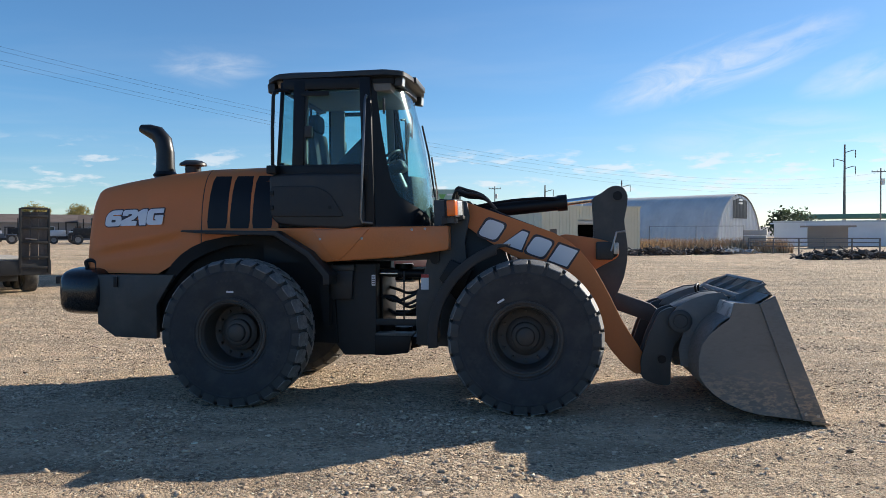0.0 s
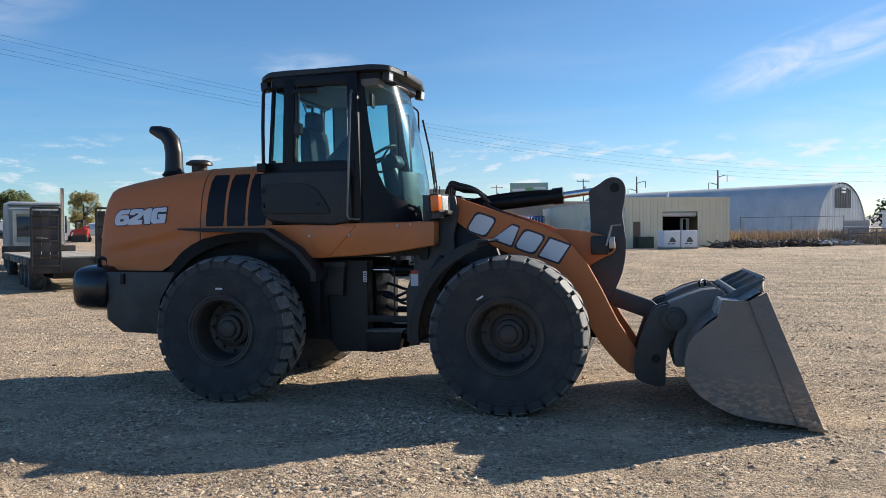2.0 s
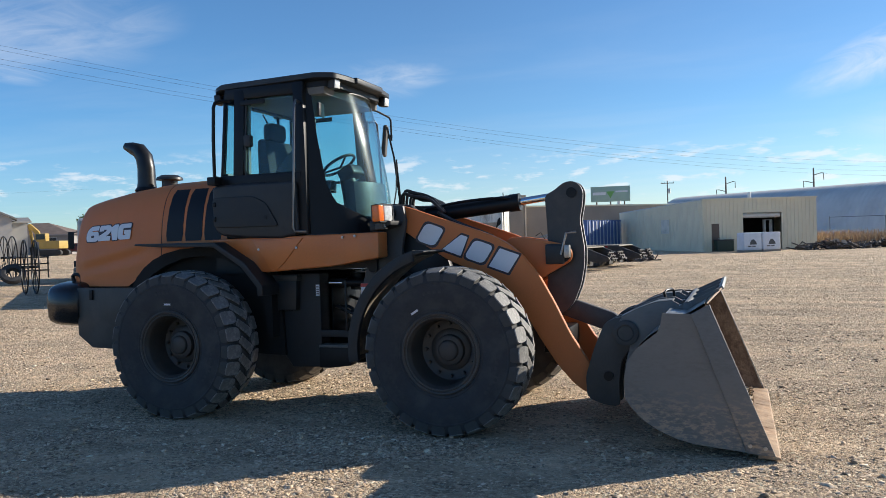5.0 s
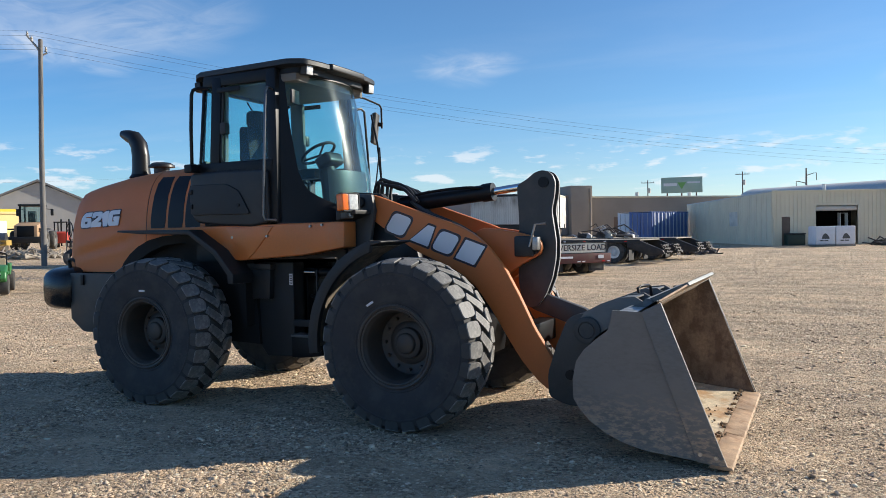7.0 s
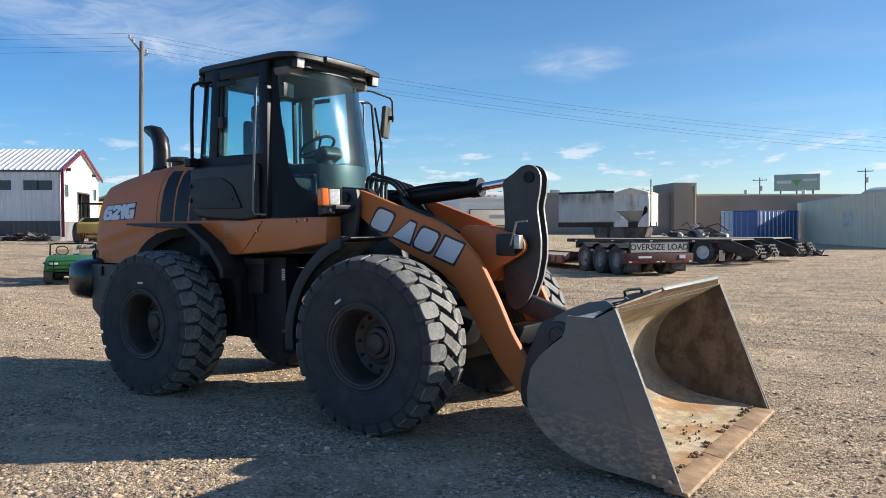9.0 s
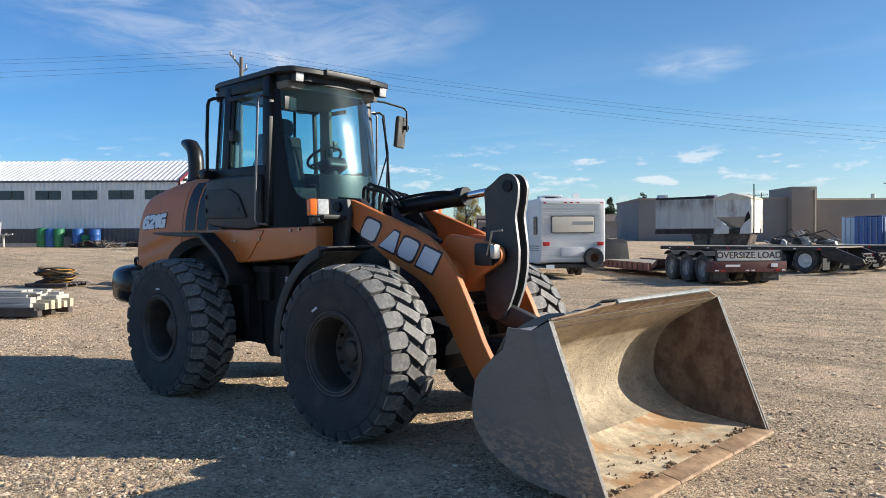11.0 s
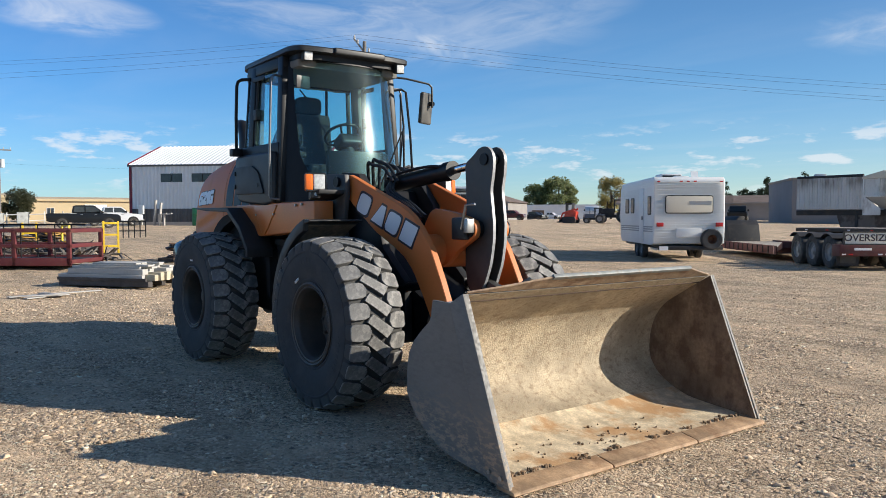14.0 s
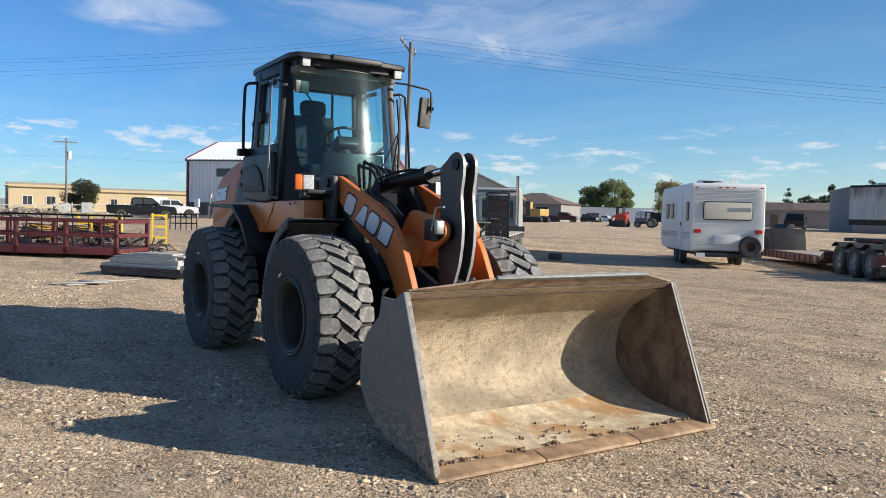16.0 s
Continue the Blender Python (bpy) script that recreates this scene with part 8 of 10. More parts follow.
def steel_pole(x, y, h):
    p = thing("steel_power_pole", site(x, y), "tall dark transmission pole with bracket arms", "pole", "power poles")
    part("pole", tubed([(0, 0, -0.3), (0, 0, h)], [0.35, 0.16], 10), WOOD_POLE, p)
    for z, s in ((h - 1.2, 1), (h - 3.0, -1), (h - 4.5, 1)):
        part("bracket_arm", tubed([(0, 0, z - 0.5), (s * 1.6, 0, z), (s * 2.1, 0, z), (s * 2.1, 0, z - 1.6)], 0.09, 6), WOOD_POLE, p)


steel_pole(64.1, 160.8, 20.0)
steel_pole(22.0, 190.0, 15.0)
steel_pole(3.0, 190.0, 14.0)

# ---- trees ----
def leaf_material(name, col, warm):
    m = bpy.data.materials.new(name)
    m.use_nodes = True
    n, l = m.node_tree.nodes, m.node_tree.links
    b = n["Principled BSDF"]
    b.inputs["Roughness"].default_value = 0.7
    g = n.new("ShaderNodeNewGeometry")
    r = n.new("ShaderNodeValToRGB")
    e = r.color_ramp.elements
    e[0].color, e[1].color = (*[c * 0.6 for c in col], 1), (*warm, 1)
    e.new(0.55).color = (*col, 1)
    l.new(g.outputs["Random Per Island"], r.inputs[0])
    l.new(r.outputs[0], b.inputs["Base Color"])
    # light comes through the leaves from behind
    tl, ms, out = n.new("ShaderNodeBsdfTranslucent"), n.new("ShaderNodeMixShader"), n["Material Output"]
    l.new(r.outputs[0], tl.inputs["Color"])
    ms.inputs[0].default_value = 0.5
    l.new(b.outputs[0], ms.inputs[1])
    l.new(tl.outputs[0], ms.inputs[2])
    l.new(ms.outputs[0], out.inputs["Surface"])
    return m


LEAF_GREEN = leaf_material("green_leaves", (0.15, 0.19, 0.075), (0.30, 0.31, 0.12))
LEAF_YELLOW = leaf_material("yellowing_leaves", (0.34, 0.29, 0.10), (0.58, 0.45, 0.16))
LEAF_DARK = leaf_material("dark_evergreen", (0.045, 0.068, 0.040), (0.09, 0.11, 0.06))
LEAF_GREY = leaf_material("grey_green_leaves", (0.085, 0.098, 0.055), (0.17, 0.17, 0.10))
BARK = mat("bark", (0.09, 0.07, 0.055), 0.95, 0, 0.3, 3, 30, 0.4, 0.01)


def tree(x, y, height, width, leaves, seed, label, pointed=False, count=2600):
    """A tapered trunk with limbs, and a crown of separate leaf clumps with gaps."""
    rng = random.Random(seed)
    t = thing("tree", site(x, y, rng.uniform(0, 360), 0.1), label, "tree")
    bm = tubed([(0, 0, 0), (0.1, 0, height * 0.3), (0.0, 0.1, height * 0.75)], [height * 0.03, height * 0.022, height * 0.008], 8)
    tips = []
    for k in range(9):
        a, z0 = rng.uniform(0, 6.28), height * rng.uniform(0.18, 0.55)
        rad = width * 0.36 * (1.0 if not pointed else (1.1 - z0 / height))
        tip = (rad * math.cos(a), rad * math.sin(a), z0 + height * rng.uniform(0.12, 0.3))
        tube(bm, [(0, 0, z0), (tip[0] * 0.5, tip[1] * 0.5, (z0 + tip[2]) / 2 + 0.2), tip], [height * 0.012, height * 0.008, height * 0.004], 6)
        tips.append(tip)
    part("trunk", bm, BARK, t)
    centres = []
    for k in range(40):
        if pointed:
            z = height * (0.12 + 0.86 * rng.random() ** 1.3)
            rr = width * 0.5 * (1 - (z / height)) ** 0.8 * rng.uniform(0.5, 1.0)
            size = width * rng.uniform(0.08, 0.15)
        else:
            u = rng.uniform(-1, 1)
            z = height * (0.58 + 0.36 * u)
            rr = width * 0.46 * math.sqrt(max(0.05, 1 - u * u * 0.9)) * rng.uniform(0.35, 1.0)
            size = width * rng.uniform(0.10, 0.19)
        a = rng.uniform(0, 6.28)
        centres.append((rr * math.cos(a), rr * math.sin(a), z, size))
    vs, fs = [], []
    leaf = max(0.10, width * 0.026)
    for k in range(count):
        cx, cy, cz, s = centres[k % len(centres)]
        d = Vector((rng.gauss(0, 1), rng.gauss(0, 1), rng.gauss(0, 0.8)))
        d = d.normalized() * s * rng.random() ** 0.4
        p = Vector((cx, cy, max(height * 0.06, cz))) + d
        a = Vector((rng.gauss(0, 1), rng.gauss(0, 1), rng.gauss(0, 1))).normalized()
        b = a.orthogonal().normalized()
        q = leaf * rng.uniform(0.6, 1.5)
        i = len(vs)
        vs += [p - a * q, p + b * q * 0.55, p + a * q, p - b * q * 0.55]
        fs.append((i, i + 1, i + 2, i + 3))
    me = bpy.data.meshes.new("crown")
    me.from_pydata([v[:] for v in vs], [], fs)
    me.materials.append(leaves)
    crown = new("crown", me)
    crown.parent = t
    return t


tree(-187, 196, 15.0, 14, LEAF_GREEN, 1, "large leafy green tree in full crown", count=9000)
tree(-198, 196, 12.5, 12, LEAF_GREEN, 2, "broad green tree beside a taller one", count=7000)
tree(-144.5, 174.5, 12.5, 10, LEAF_YELLOW, 4, "autumn tree with yellowing leaves", count=7000)
for k, (x, y, h, w) in enumerate(((-110, 180, 10, 5), (-106, 183, 9, 5), (-99, 181, 11, 6), (-92, 186, 12, 7), (-86, 188, 10, 6), (-82, 187, 9, 6), (-77, 190, 8.5, 5))):
    tree(x, y, h, w, LEAF_DARK, 20 + k, "dark evergreen tree on the horizon", True, 2600)
tree(-98, 135, 7.0, 7, LEAF_YELLOW, 42, "tree with olive-yellow leaves", count=4200)
tree(-90, 137, 7.0, 6, LEAF_YELLOW, 43, "tree turning yellow over a roof", count=4200)
for k, (x, y, h, w) in enumerate(((-72.0, 121.9, 5.0, 2.4), (-69.8, 123.3, 5.9, 2.8), (-68.6, 123.9, 5.4, 2.6), (-67.6, 124.5, 5.9, 2.6), (-66.7, 125.1, 6.1, 2.4), (-65.7, 125.6, 5.7, 2.6))):
    tree(x, y, h, w, LEAF_DARK, 60 + k, "dense dark evergreen behind a low office", count=2600)
tree(-89.0, 10.4, 4.1, 4.1, LEAF_GREY, 46, "dense dark evergreen beside a yellow building", count=9000)
tree(43, 126, 5.6, 9, LEAF_DARK, 47, "low dark tree beyond the arched hall", count=1800)


# ---- houses and plain buildings ----
def block_house(name, at, L, D, H, walls, roof_mat, rise, label, windows=(), doors=(), hip=True, over=0.5):
    b = thing(name, at, label, "building")
    part("wall", boxed(0, 0, 0, L, D, H, 0), walls, b)
    bm = bmesh.new()
    e = [(-over, -over, H), (L + over, -over, H), (L + over, D + over, H), (-over, D + over, H)]
    inset = D * 0.5 if hip else 0.0
    if rise > 0:
        r = [(inset - over * (not hip), D / 2, H + rise), (L - inset + over * (not hip), D / 2, H + rise)]
        v = [bm.verts.new(p) for p in e + r]
        for f in ((0, 1, 5, 4), (2, 3, 4, 5), (1, 2, 5), (3, 0, 4), (3, 2, 1, 0)):
            bm.faces.new([v[i] for i in f])
        bmesh.ops.recalc_face_normals(bm, faces=bm.faces[:])
    else:
        box(bm, -over * 0.3, -over * 0.3, H, L + over * 0.3, D + over * 0.3, H + 0.3)
    part("roof", bm, roof_mat, b, smooth=0)
    part("fascia", boxed(-over, -over - 0.03, H - 0.18, L + over, -over, H + 0.03, 0), walls, b)
    for x0, x1, z0, z1 in windows:
        framed_window(b, x0, x1, z0, z1, -0.03, 2, WHITE_METAL)
    for x0, x1, z1 in doors:
        part("door", boxed(x0, -0.05, 0.02, x1, 0.0, z1, 0), WHITE_METAL if "yellow" in name else BROWN_DOOR, b)
    return b


block_house("brown_house", site(-121, 93.5, 28), 15.0, 12, 3.6, HOUSE_WALL, SHINGLE, 2.4, "brown two-tone house with a hipped shingle roof", [(9.5, 12.5, 1.9, 3.1)], [])
block_house("white_hall", site(-186, 178, 42), 26.0, 10, 4.6, WHITE_METAL, WHITE_METAL, 0.0, "long low white building on the far side", [], [(3, 7, 3)], False)
block_house("low_office", site(-50.5, 100.0, 33), 22.0, 9, 2.9, HOUSE_WALL, SLATE_ROOF, 1.1, "low tan office with two windows", [(4, 7, 1.0, 2.3), (9, 12, 1.0, 2.3), (15, 18, 1.0, 2.3)], [(13, 14.2, 2.2)], False)
block_house("ranch_house", site(-84, 106, 33), 26.0, 10, 3.0, HOUSE_WALL, SHINGLE, 1.4, "long low brown ranch building", [(4, 8, 0.9, 2.3), (16, 20, 0.9, 2.3)], [(11, 12.5, 2.3)], False)
porch = block_house("porch_gable", site(-73, 111, 33), 7.0, 3, 2.9, HOUSE_WALL, SHINGLE, 1.3, "gabled entry porch of a brown building", [(1, 3, 0.9, 2.2)], [(4, 5.2, 2.2)], False)
block_house("pale_grey_apartments", site(-100, 46, 52), 29.0, 12, 4.6, mat("pale_grey_siding", (0.40, 0.385, 0.36), 0.8, 0, 0.05, 0.5, 10, 0.05), SLATE_ROOF, 0.8, "long pale grey house with a low pitched roof", [(24.5, 27, 2.3, 3.9)], [], False)
gable = thing("grey_gable", site(-90.0, 56.2, 52), "projecting grey gable of a long house", "building")
part("gable_wall", prismed([(0, 0), (13, 0), (13, 5.0), (6.5, 7.9), (0, 5.0)], 0, 2.5, b=0), mat("gable_siding", (0.42, 0.40, 0.375), 0.8, 0, 0.05, 0.5, 10, 0.05), gable)
bm = bmesh.new()
prism(bm, [(-0.6, 4.75), (6.5, 8.0), (13.6, 4.75), (13.6, 5.0), (6.5, 8.28), (-0.6, 5.0)], -0.4, 2.5)
part("gable_roof", bm, SLATE_ROOF, gable)
block_house("yellow_store", site(-69.2, 35.5, 80), 10.0, 3.2, 3.3, mat("bright_yellow_wall", (0.72, 0.56, 0.24), 0.7, 0, 0.05, 0.5, 10, 0.05), SAFETY_YELLOW, 0.0, "small bright yellow storage building", [], [(7.4, 8.8, 2.4)], False, 0.1)
part("white_door", boxed(3.6, -0.06, 0.05, 4.9, -0.01, 2.4, 0), WHITE_METAL, bpy.data.objects["yellow_store"])
block_house("yellow_workshop", site(-107.0, 4.0, 88), 8.0, 12, 3.9, YELLOW_WALL, TAUPE_WALL, 0.0, "pale yellow flat-roofed workshop with two windows", [(1.6, 2.8, 1.2, 2.5), (4.4, 5.6, 1.2, 2.5)], [], False)
block_house("brown_annex", site(-106.0, -6.5, 88), 9.0, 8, 3.0, TAUPE_WALL, SHADE_WALL, 0.0, "low brown block annex", [], [], False)
block_house("yellow_warehouse", site(-113.5, 15.0, 86), 46.0, 14, 3.25, YELLOW_WALL, TAUPE_WALL, 0.0, "long pale yellow warehouse with dock doors", [(2.6, 3.6, 1.0, 2.0)], [(7.6, 10.6, 2.5), (17.6, 20.6, 2.5), (27, 30, 2.5)], False)
block_house("white_roadside_wall", site(35.3, 107.0, -17), 18.0, 6, 3.2, WHITE_METAL, GREY_METAL, 0.0, "low white building beyond the yard", [], [], False)
block_house("small_kiosk", site(33.5, 87.0, -17), 4.2, 3.2, 2.6, TAUPE_WALL, WHITE_METAL, 0.0, "small taupe hut with a white roof edge", [], [], False, 0.8)

canopy = thing("station_canopy", site(52, 154.5, -18), "green-edged filling station canopy on posts", "canopy")
part("canopy_roof", boxed(0, 0, 4.6, 17, 8, 5.5, 0.03), mat("canopy_green", (0.08, 0.20, 0.15), 0.5, 0, 0.1, 1, 10, 0.0), canopy)
for x in (2.5, 9, 15):
    part("canopy_post", boxed(x, 3.5, 0, x + 0.5, 4.0, 4.7, 0), WHITE_METAL, canopy)


# ---- white gabled workshop with dark wainscot ----
def gable_shop():
    lx, ly, rx, ry = -63.5, 15.6, -51.0, 27.4
    turn = math.degrees(math.atan2(ry - ly, rx - lx))
    L, W, H, R = math.hypot(rx - lx, ry - ly), 11.0, 5.35, 2.0
    b = thing("metal_workshop", site((lx + rx) / 2 - 0.01, (ly + ry) / 2, turn, 0.05), "white gabled metal workshop with dark wainscot and maroon trim", "workshop")
    o = -L / 2
    wins = [(2.75 + k * 2.95, 4.95 + k * 2.95, 3.85, 4.72) for k in range(6) if 4.95 + k * 2.95 < L]
    # front sheet greyer than the white gables, with the wall's shade in its colour
    front = part("front_wall", wall_pieces(L, lambda x: H, wins, 0.36, 0.055, 1.5, (0.05, 0.30, 0.45, 0.70)), GREYED_WALL, b, at=pose(o, 0, 0), smooth=0)
    for w in wins:
        framed_window(front, w[0], w[1], w[2], w[3], 0.0, 2, GREYED_WALL)
    part("wainscot", wall_pieces(L, lambda x: 1.5, [], 0.36, 0.055, 0.35, (0.05, 0.30, 0.45, 0.70)), DARK_WAINSCOT, b, at=pose(o, 0, 0), smooth=0)
    part("plinth", boxed(o - 0.02, -0.06, -0.3, -o + 0.02, 0.1, 0.38, 0.01), CONCRETE, b)
    part("wainscot_trim", boxed(o, -0.06, 1.47, -o, -0.02, 1.55, 0), DARK_WAINSCOT, b)
    top = lambda x: H + R * (1 - abs(x - W / 2) / (W / 2))
    door = (4.7, 8.0, 0.0, 3.9)
    for nm, at, holes in (("right_gable", pose(-o, 0, 0, 0, 0, 90), [door]), ("left_gable", pose(o, W, 0, 0, 0, -90), [])):
        g = part(nm, wall_pieces(W, top, holes + ([(1.1, 2.2, 3.4, 4.5), (9.2, 10.2, 3.4, 4.5)] if holes else []), 0.42, 0.05, 1.5), WHITE_METAL, b, at=at, smooth=0)
        part("gable_wainscot", wall_pieces(W, lambda x: 1.5, holes, 0.30, 0.02, 0.0), mat("grey_wainscot", (0.25, 0.25, 0.25), 0.6, 0, 0.08, 0.8, 15, 0.05) if holes else DARK_WAINSCOT, g, smooth=0)
        if holes:
            for x0 in (1.1, 9.2):
                framed_window(g, x0, x0 + 1.05, 3.4, 4.5, -0.02, 1)
            part("door_frame", bmesh_frame(door[0] - 0.1, door[1] + 0.1, -0.1, door[3] + 0.1, 0.1, -0.06, 0.06), DARK_WAINSCOT, g)
            part("hanging_sheet", boxed(5.0, 0.5, 1.6, 7.0, 0.55, 3.0, 0.01), GREY_METAL, g)
            part("gable_lamp", boxed(1.6, -0.35, 5.5, 1.9, 0.0, 5.75, 0.02), BLACK_PLASTIC, g)
            part("gable_lamp", boxed(8.9, -0.35, 5.5, 9.2, 0.0, 5.75, 0.02), BLACK_PLASTIC, g)
    # dark sheet standing in for the workshop's shaded inside
    part("inner_wall", boxed(o + 0.3, W * 0.62, 0, -o - 0.3, W * 0.64, H, 0), INSIDE_SHADE, b)
    part("inner_floor", boxed(o + 0.2, 0.2, -0.2, -o - 0.2, W - 0.2, 0.06, 0), CONCRETE, b)
    part("back_wall", boxed(o, W - 0.1, 0, -o, W, H, 0), WHITE_METAL, b)
    slope = math.hypot(W / 2 + 0.4, R * (W / 2 + 0.4) / (W / 2))
    for s in (0, 1):
        sheet = wall_pieces(L + 0.6, lambda x: slope, [], 0.42, 0.06, 0.0, (0.05, 0.20, 0.30, 0.45))
        ang = math.degrees(math.atan2(R, W / 2))
        at = pose(o - 0.3, -0.06, H - 0.02 + 0.12, -(90 - ang), 0, 0) if s == 0 else pose(-o + 0.3, W + 0.4, H - 0.18 + 0.12, -(90 - ang), 0, 180)
        part("roof_sheet", sheet, WHITE_METAL, b, at=at, smooth=0)
    part("eave_trim", boxed(o - 0.32, -0.12, H - 0.05, -o + 0.32, -0.062, H + 0.09, 0), DARK_WAINSCOT, b)
    for x in (o - 0.33, -o + 0.25):
        bm = bmesh.new()
        prism(bm, [(-0.12, H - 0.06), (W / 2, H + R - 0.0), (W + 0.45, H - 0.20), (W + 0.45, H + 0.08), (W / 2, H + R + 0.26), (-0.12, H + 0.22)], x, x + 0.08, "x")
        part("rake_trim", bm, MAROON_TRIM, b)
        part("corner_trim", boxed(x + 0.12 if x < 0 else x - 0.14, -0.07, 0.3, x + 0.34 if x < 0 else x + 0.08, 0.05, H, 0), MAROON_TRIM, b)
    return b


gable_shop()


# ---- barrels along the workshop wall ----
def barrel(x, y, material, label, h=1.15, r=0.36):
    t = thing("barrel", site(x, y), label, "barrel", "barrels by the workshop")
    bm = bmesh.new()
    lathe(bm, [(0, 0), (r * 0.92, 0), (r * 0.97, 0.05), (r, h * 0.33), (r * 1.03, h * 0.35), (r, h * 0.37), (r, h * 0.66), (r * 1.03, h * 0.68), (r, h * 0.70), (r * 0.97, h - 0.03), (r * 0.9, h), (r * 0.86, h - 0.04), (0, h - 0.04)], 22, "z")
    part("shell", bm, material, t)
    part("bung", tubed([(r * 0.5, 0, h - 0.04), (r * 0.5, 0, h + 0.01)], 0.05, 8), BLACK_PLASTIC, t)


for k, (f, material, label, h) in enumerate(((0.475, GREEN_BIN, "tall green plastic barrel by a wall", 1.55), (0.515, BLUE_BIN, "blue plastic barrel beside a wall", 1.5), (0.553, GREEN_BIN, "green plastic barrel beside a wall", 1.5), (0.598, BIN_GREY, "small grey bin among barrels", 0.85), (0.64, BLUE_BIN, "bright blue plastic barrel by a wall", 1.5), (0.68, GREEN_BIN, "short green barrel by the wall", 1.0), (0.72, BLUE_BIN, "blue barrel by the wall", 1.45))):
    x, y = -63.5 + (f - 0.08) * 12.5 + 0.75, 15.6 + (f - 0.08) * 11.8 - 0.8
    barrel(x, y, material, label, h, 0.42)
for k, (x, y, h) in enumerate(((-60.2, 16.4, 2.2), (-59.9, 16.75, 2.0))):
    t = thing("leaning_boards", site(x, y, 40), "white boards leaned against the workshop wall", "boards", "leaning boards")
    part("board", prismed([(0, 0), (0.12, 0), (0.32, h), (0.2, h)], 0, 0.25, b=0), PALE_BOARD, t)
    part("trestle", prismed([(0.5, 0), (0.6, 0), (0.6, 0.9), (1.3, 1.0), (1.3, 1.1), (0.5, 1.0)], 0, 0.2, b=0), PALE_BOARD, t)
meter = thing("meter_box", site(-61.7, 15.9, 43), "grey electric meter box on a post", "meter box")
part("box", boxed(-0.22, -0.15, 1.0, 0.22, 0.1, 1.75, 0.02), GREY_METAL, meter)
part("post", boxed(-0.06, -0.04, 0, 0.06, 0.06, 1.05, 0), GREY_METAL, meter)


# ---- cars, machines ----
DARK_RED_CAR = mat("dark_red_car_paint", (0.10, 0.018, 0.016), 0.35, 0, 0.1, 1, 20, 0.0)


def pickup(at, material, label, bed=True):
    t = thing("pickup_truck", at, label, "pickup")
    # local x forward, near side -y
    side = [(-2.9, 0.62), (-2.95, 1.22), (-0.65, 1.25), (-0.60, 1.30), (1.0, 1.30), (1.3, 1.28), (2.55, 1.18), (2.75, 1.05), (2.8, 0.60), (2.3, 0.50), (-2.6, 0.52)]
    part("body", prismed(side, -0.98, 0.98, b=0.06, seg=3), material, t)
    cabp = [(-1.02, 1.28), (-0.92, 1.84), (-0.70, 1.94), (0.62, 1.94), (0.80, 1.88), (1.50, 1.30)]
    part("cabin", prismed(cabp, -0.86, 0.86, b=0.06, seg=3), material, t)
    for s in (-1, 1):
        for x0, x1, x2, x3 in ((-0.86, -0.04, -0.04, -0.78), (0.06, 1.28, 0.70, 0.06)):
            part("side_window", prismed([(x0, 1.36), (x1, 1.36), (x2, 1.83), (x3, 1.83)], *sorted((s * 0.855, s * 0.872)), b=0), WINDOW_DARK, t)
        for x in (-0.10, 0.98):
            part("door_handle", boxed(x - 0.25, min(s * 0.97, s * 1.0), 1.14, x - 0.05, max(s * 0.97, s * 1.0), 1.18, 0.005), STEEL, t)
        for x in (-1.75, 1.85):
            arch = [(x + 0.54 * math.cos(radians(q)), 0.42 + 0.54 * math.sin(radians(q))) for q in range(0, 181, 15)]
            # dark disc in place of the shade round the wheel
            part("wheel_arch", prismed(arch, *sorted((s * 0.965, s * 0.987)), b=0), INSIDE_SHADE, t)
        part("side_step", boxed(-1.0, min(s * 0.90, s * 1.06), 0.42, 1.2, max(s * 0.90, s * 1.06), 0.50, 0.01), BLACK_PLASTIC, t)
        for x in (-1.75, 1.85):
            road_wheel(t, x, s * 0.90, 0.42, 0.42, 0.28, RIM_GREY).rotation_euler = (0, 0, 0 if s < 0 else math.pi)
        part("head_lamp", boxed(2.62, s * 0.72 - 0.16, 0.86, 2.80, s * 0.72 + 0.16, 1.08, 0.02), LENS, t)
        part("mirror", boxed(1.15, s * 1.02 - 0.09, 1.32, 1.25, s * 1.02 + 0.09, 1.55, 0.02), BLACK_PLASTIC, t)
    # flat dark plate painted as the shade in the bed
    part("bed_opening", boxed(-2.85, -0.82, 1.235, -1.10, 0.82, 1.262, 0), INSIDE_SHADE, t)
    part("grille", boxed(2.74, -0.55, 0.75, 2.82, 0.55, 1.05, 0.02), STEEL, t)
    part("bumper", boxed(2.70, -0.95, 0.50, 2.90, 0.95, 0.70, 0.03), STEEL, t)
    return t


pickup(site(-55.1, 9.8, 78) @ Matrix.Diagonal((0.90, 0.95, 0.90, 1)), BLACK_CAR, "black crew-cab pickup truck parked in the yard")
pickup(site(-61.3, 13.4, 80) @ Matrix.Scale(0.84, 4), WHITE_CAR, "white service pickup with a utility body beside the workshop")
for k, (x, y, turn, m, l) in enumerate(((-44.0, 70.0, 120, WHITE_CAR, "white pickup parked before a low building"), (-39.5, 73, 120, BLACK_CAR, "dark work truck parked in the row"), (-57, 69, 130, WHITE_CAR, "pale pickup parked far off"), (-105, 99, 30, DARK_RED_CAR, "dark red car before the brown house"), (-128, 127, 20, BLACK_CAR, "black car parked beside a white hall"), (-150, 155, 20, WHITE_CAR, "white car parked beside the white hall"), (-140, 140, 30, BLACK_CAR, "dark car in the far row"))):
    pickup(site(x, y, turn), m, l)


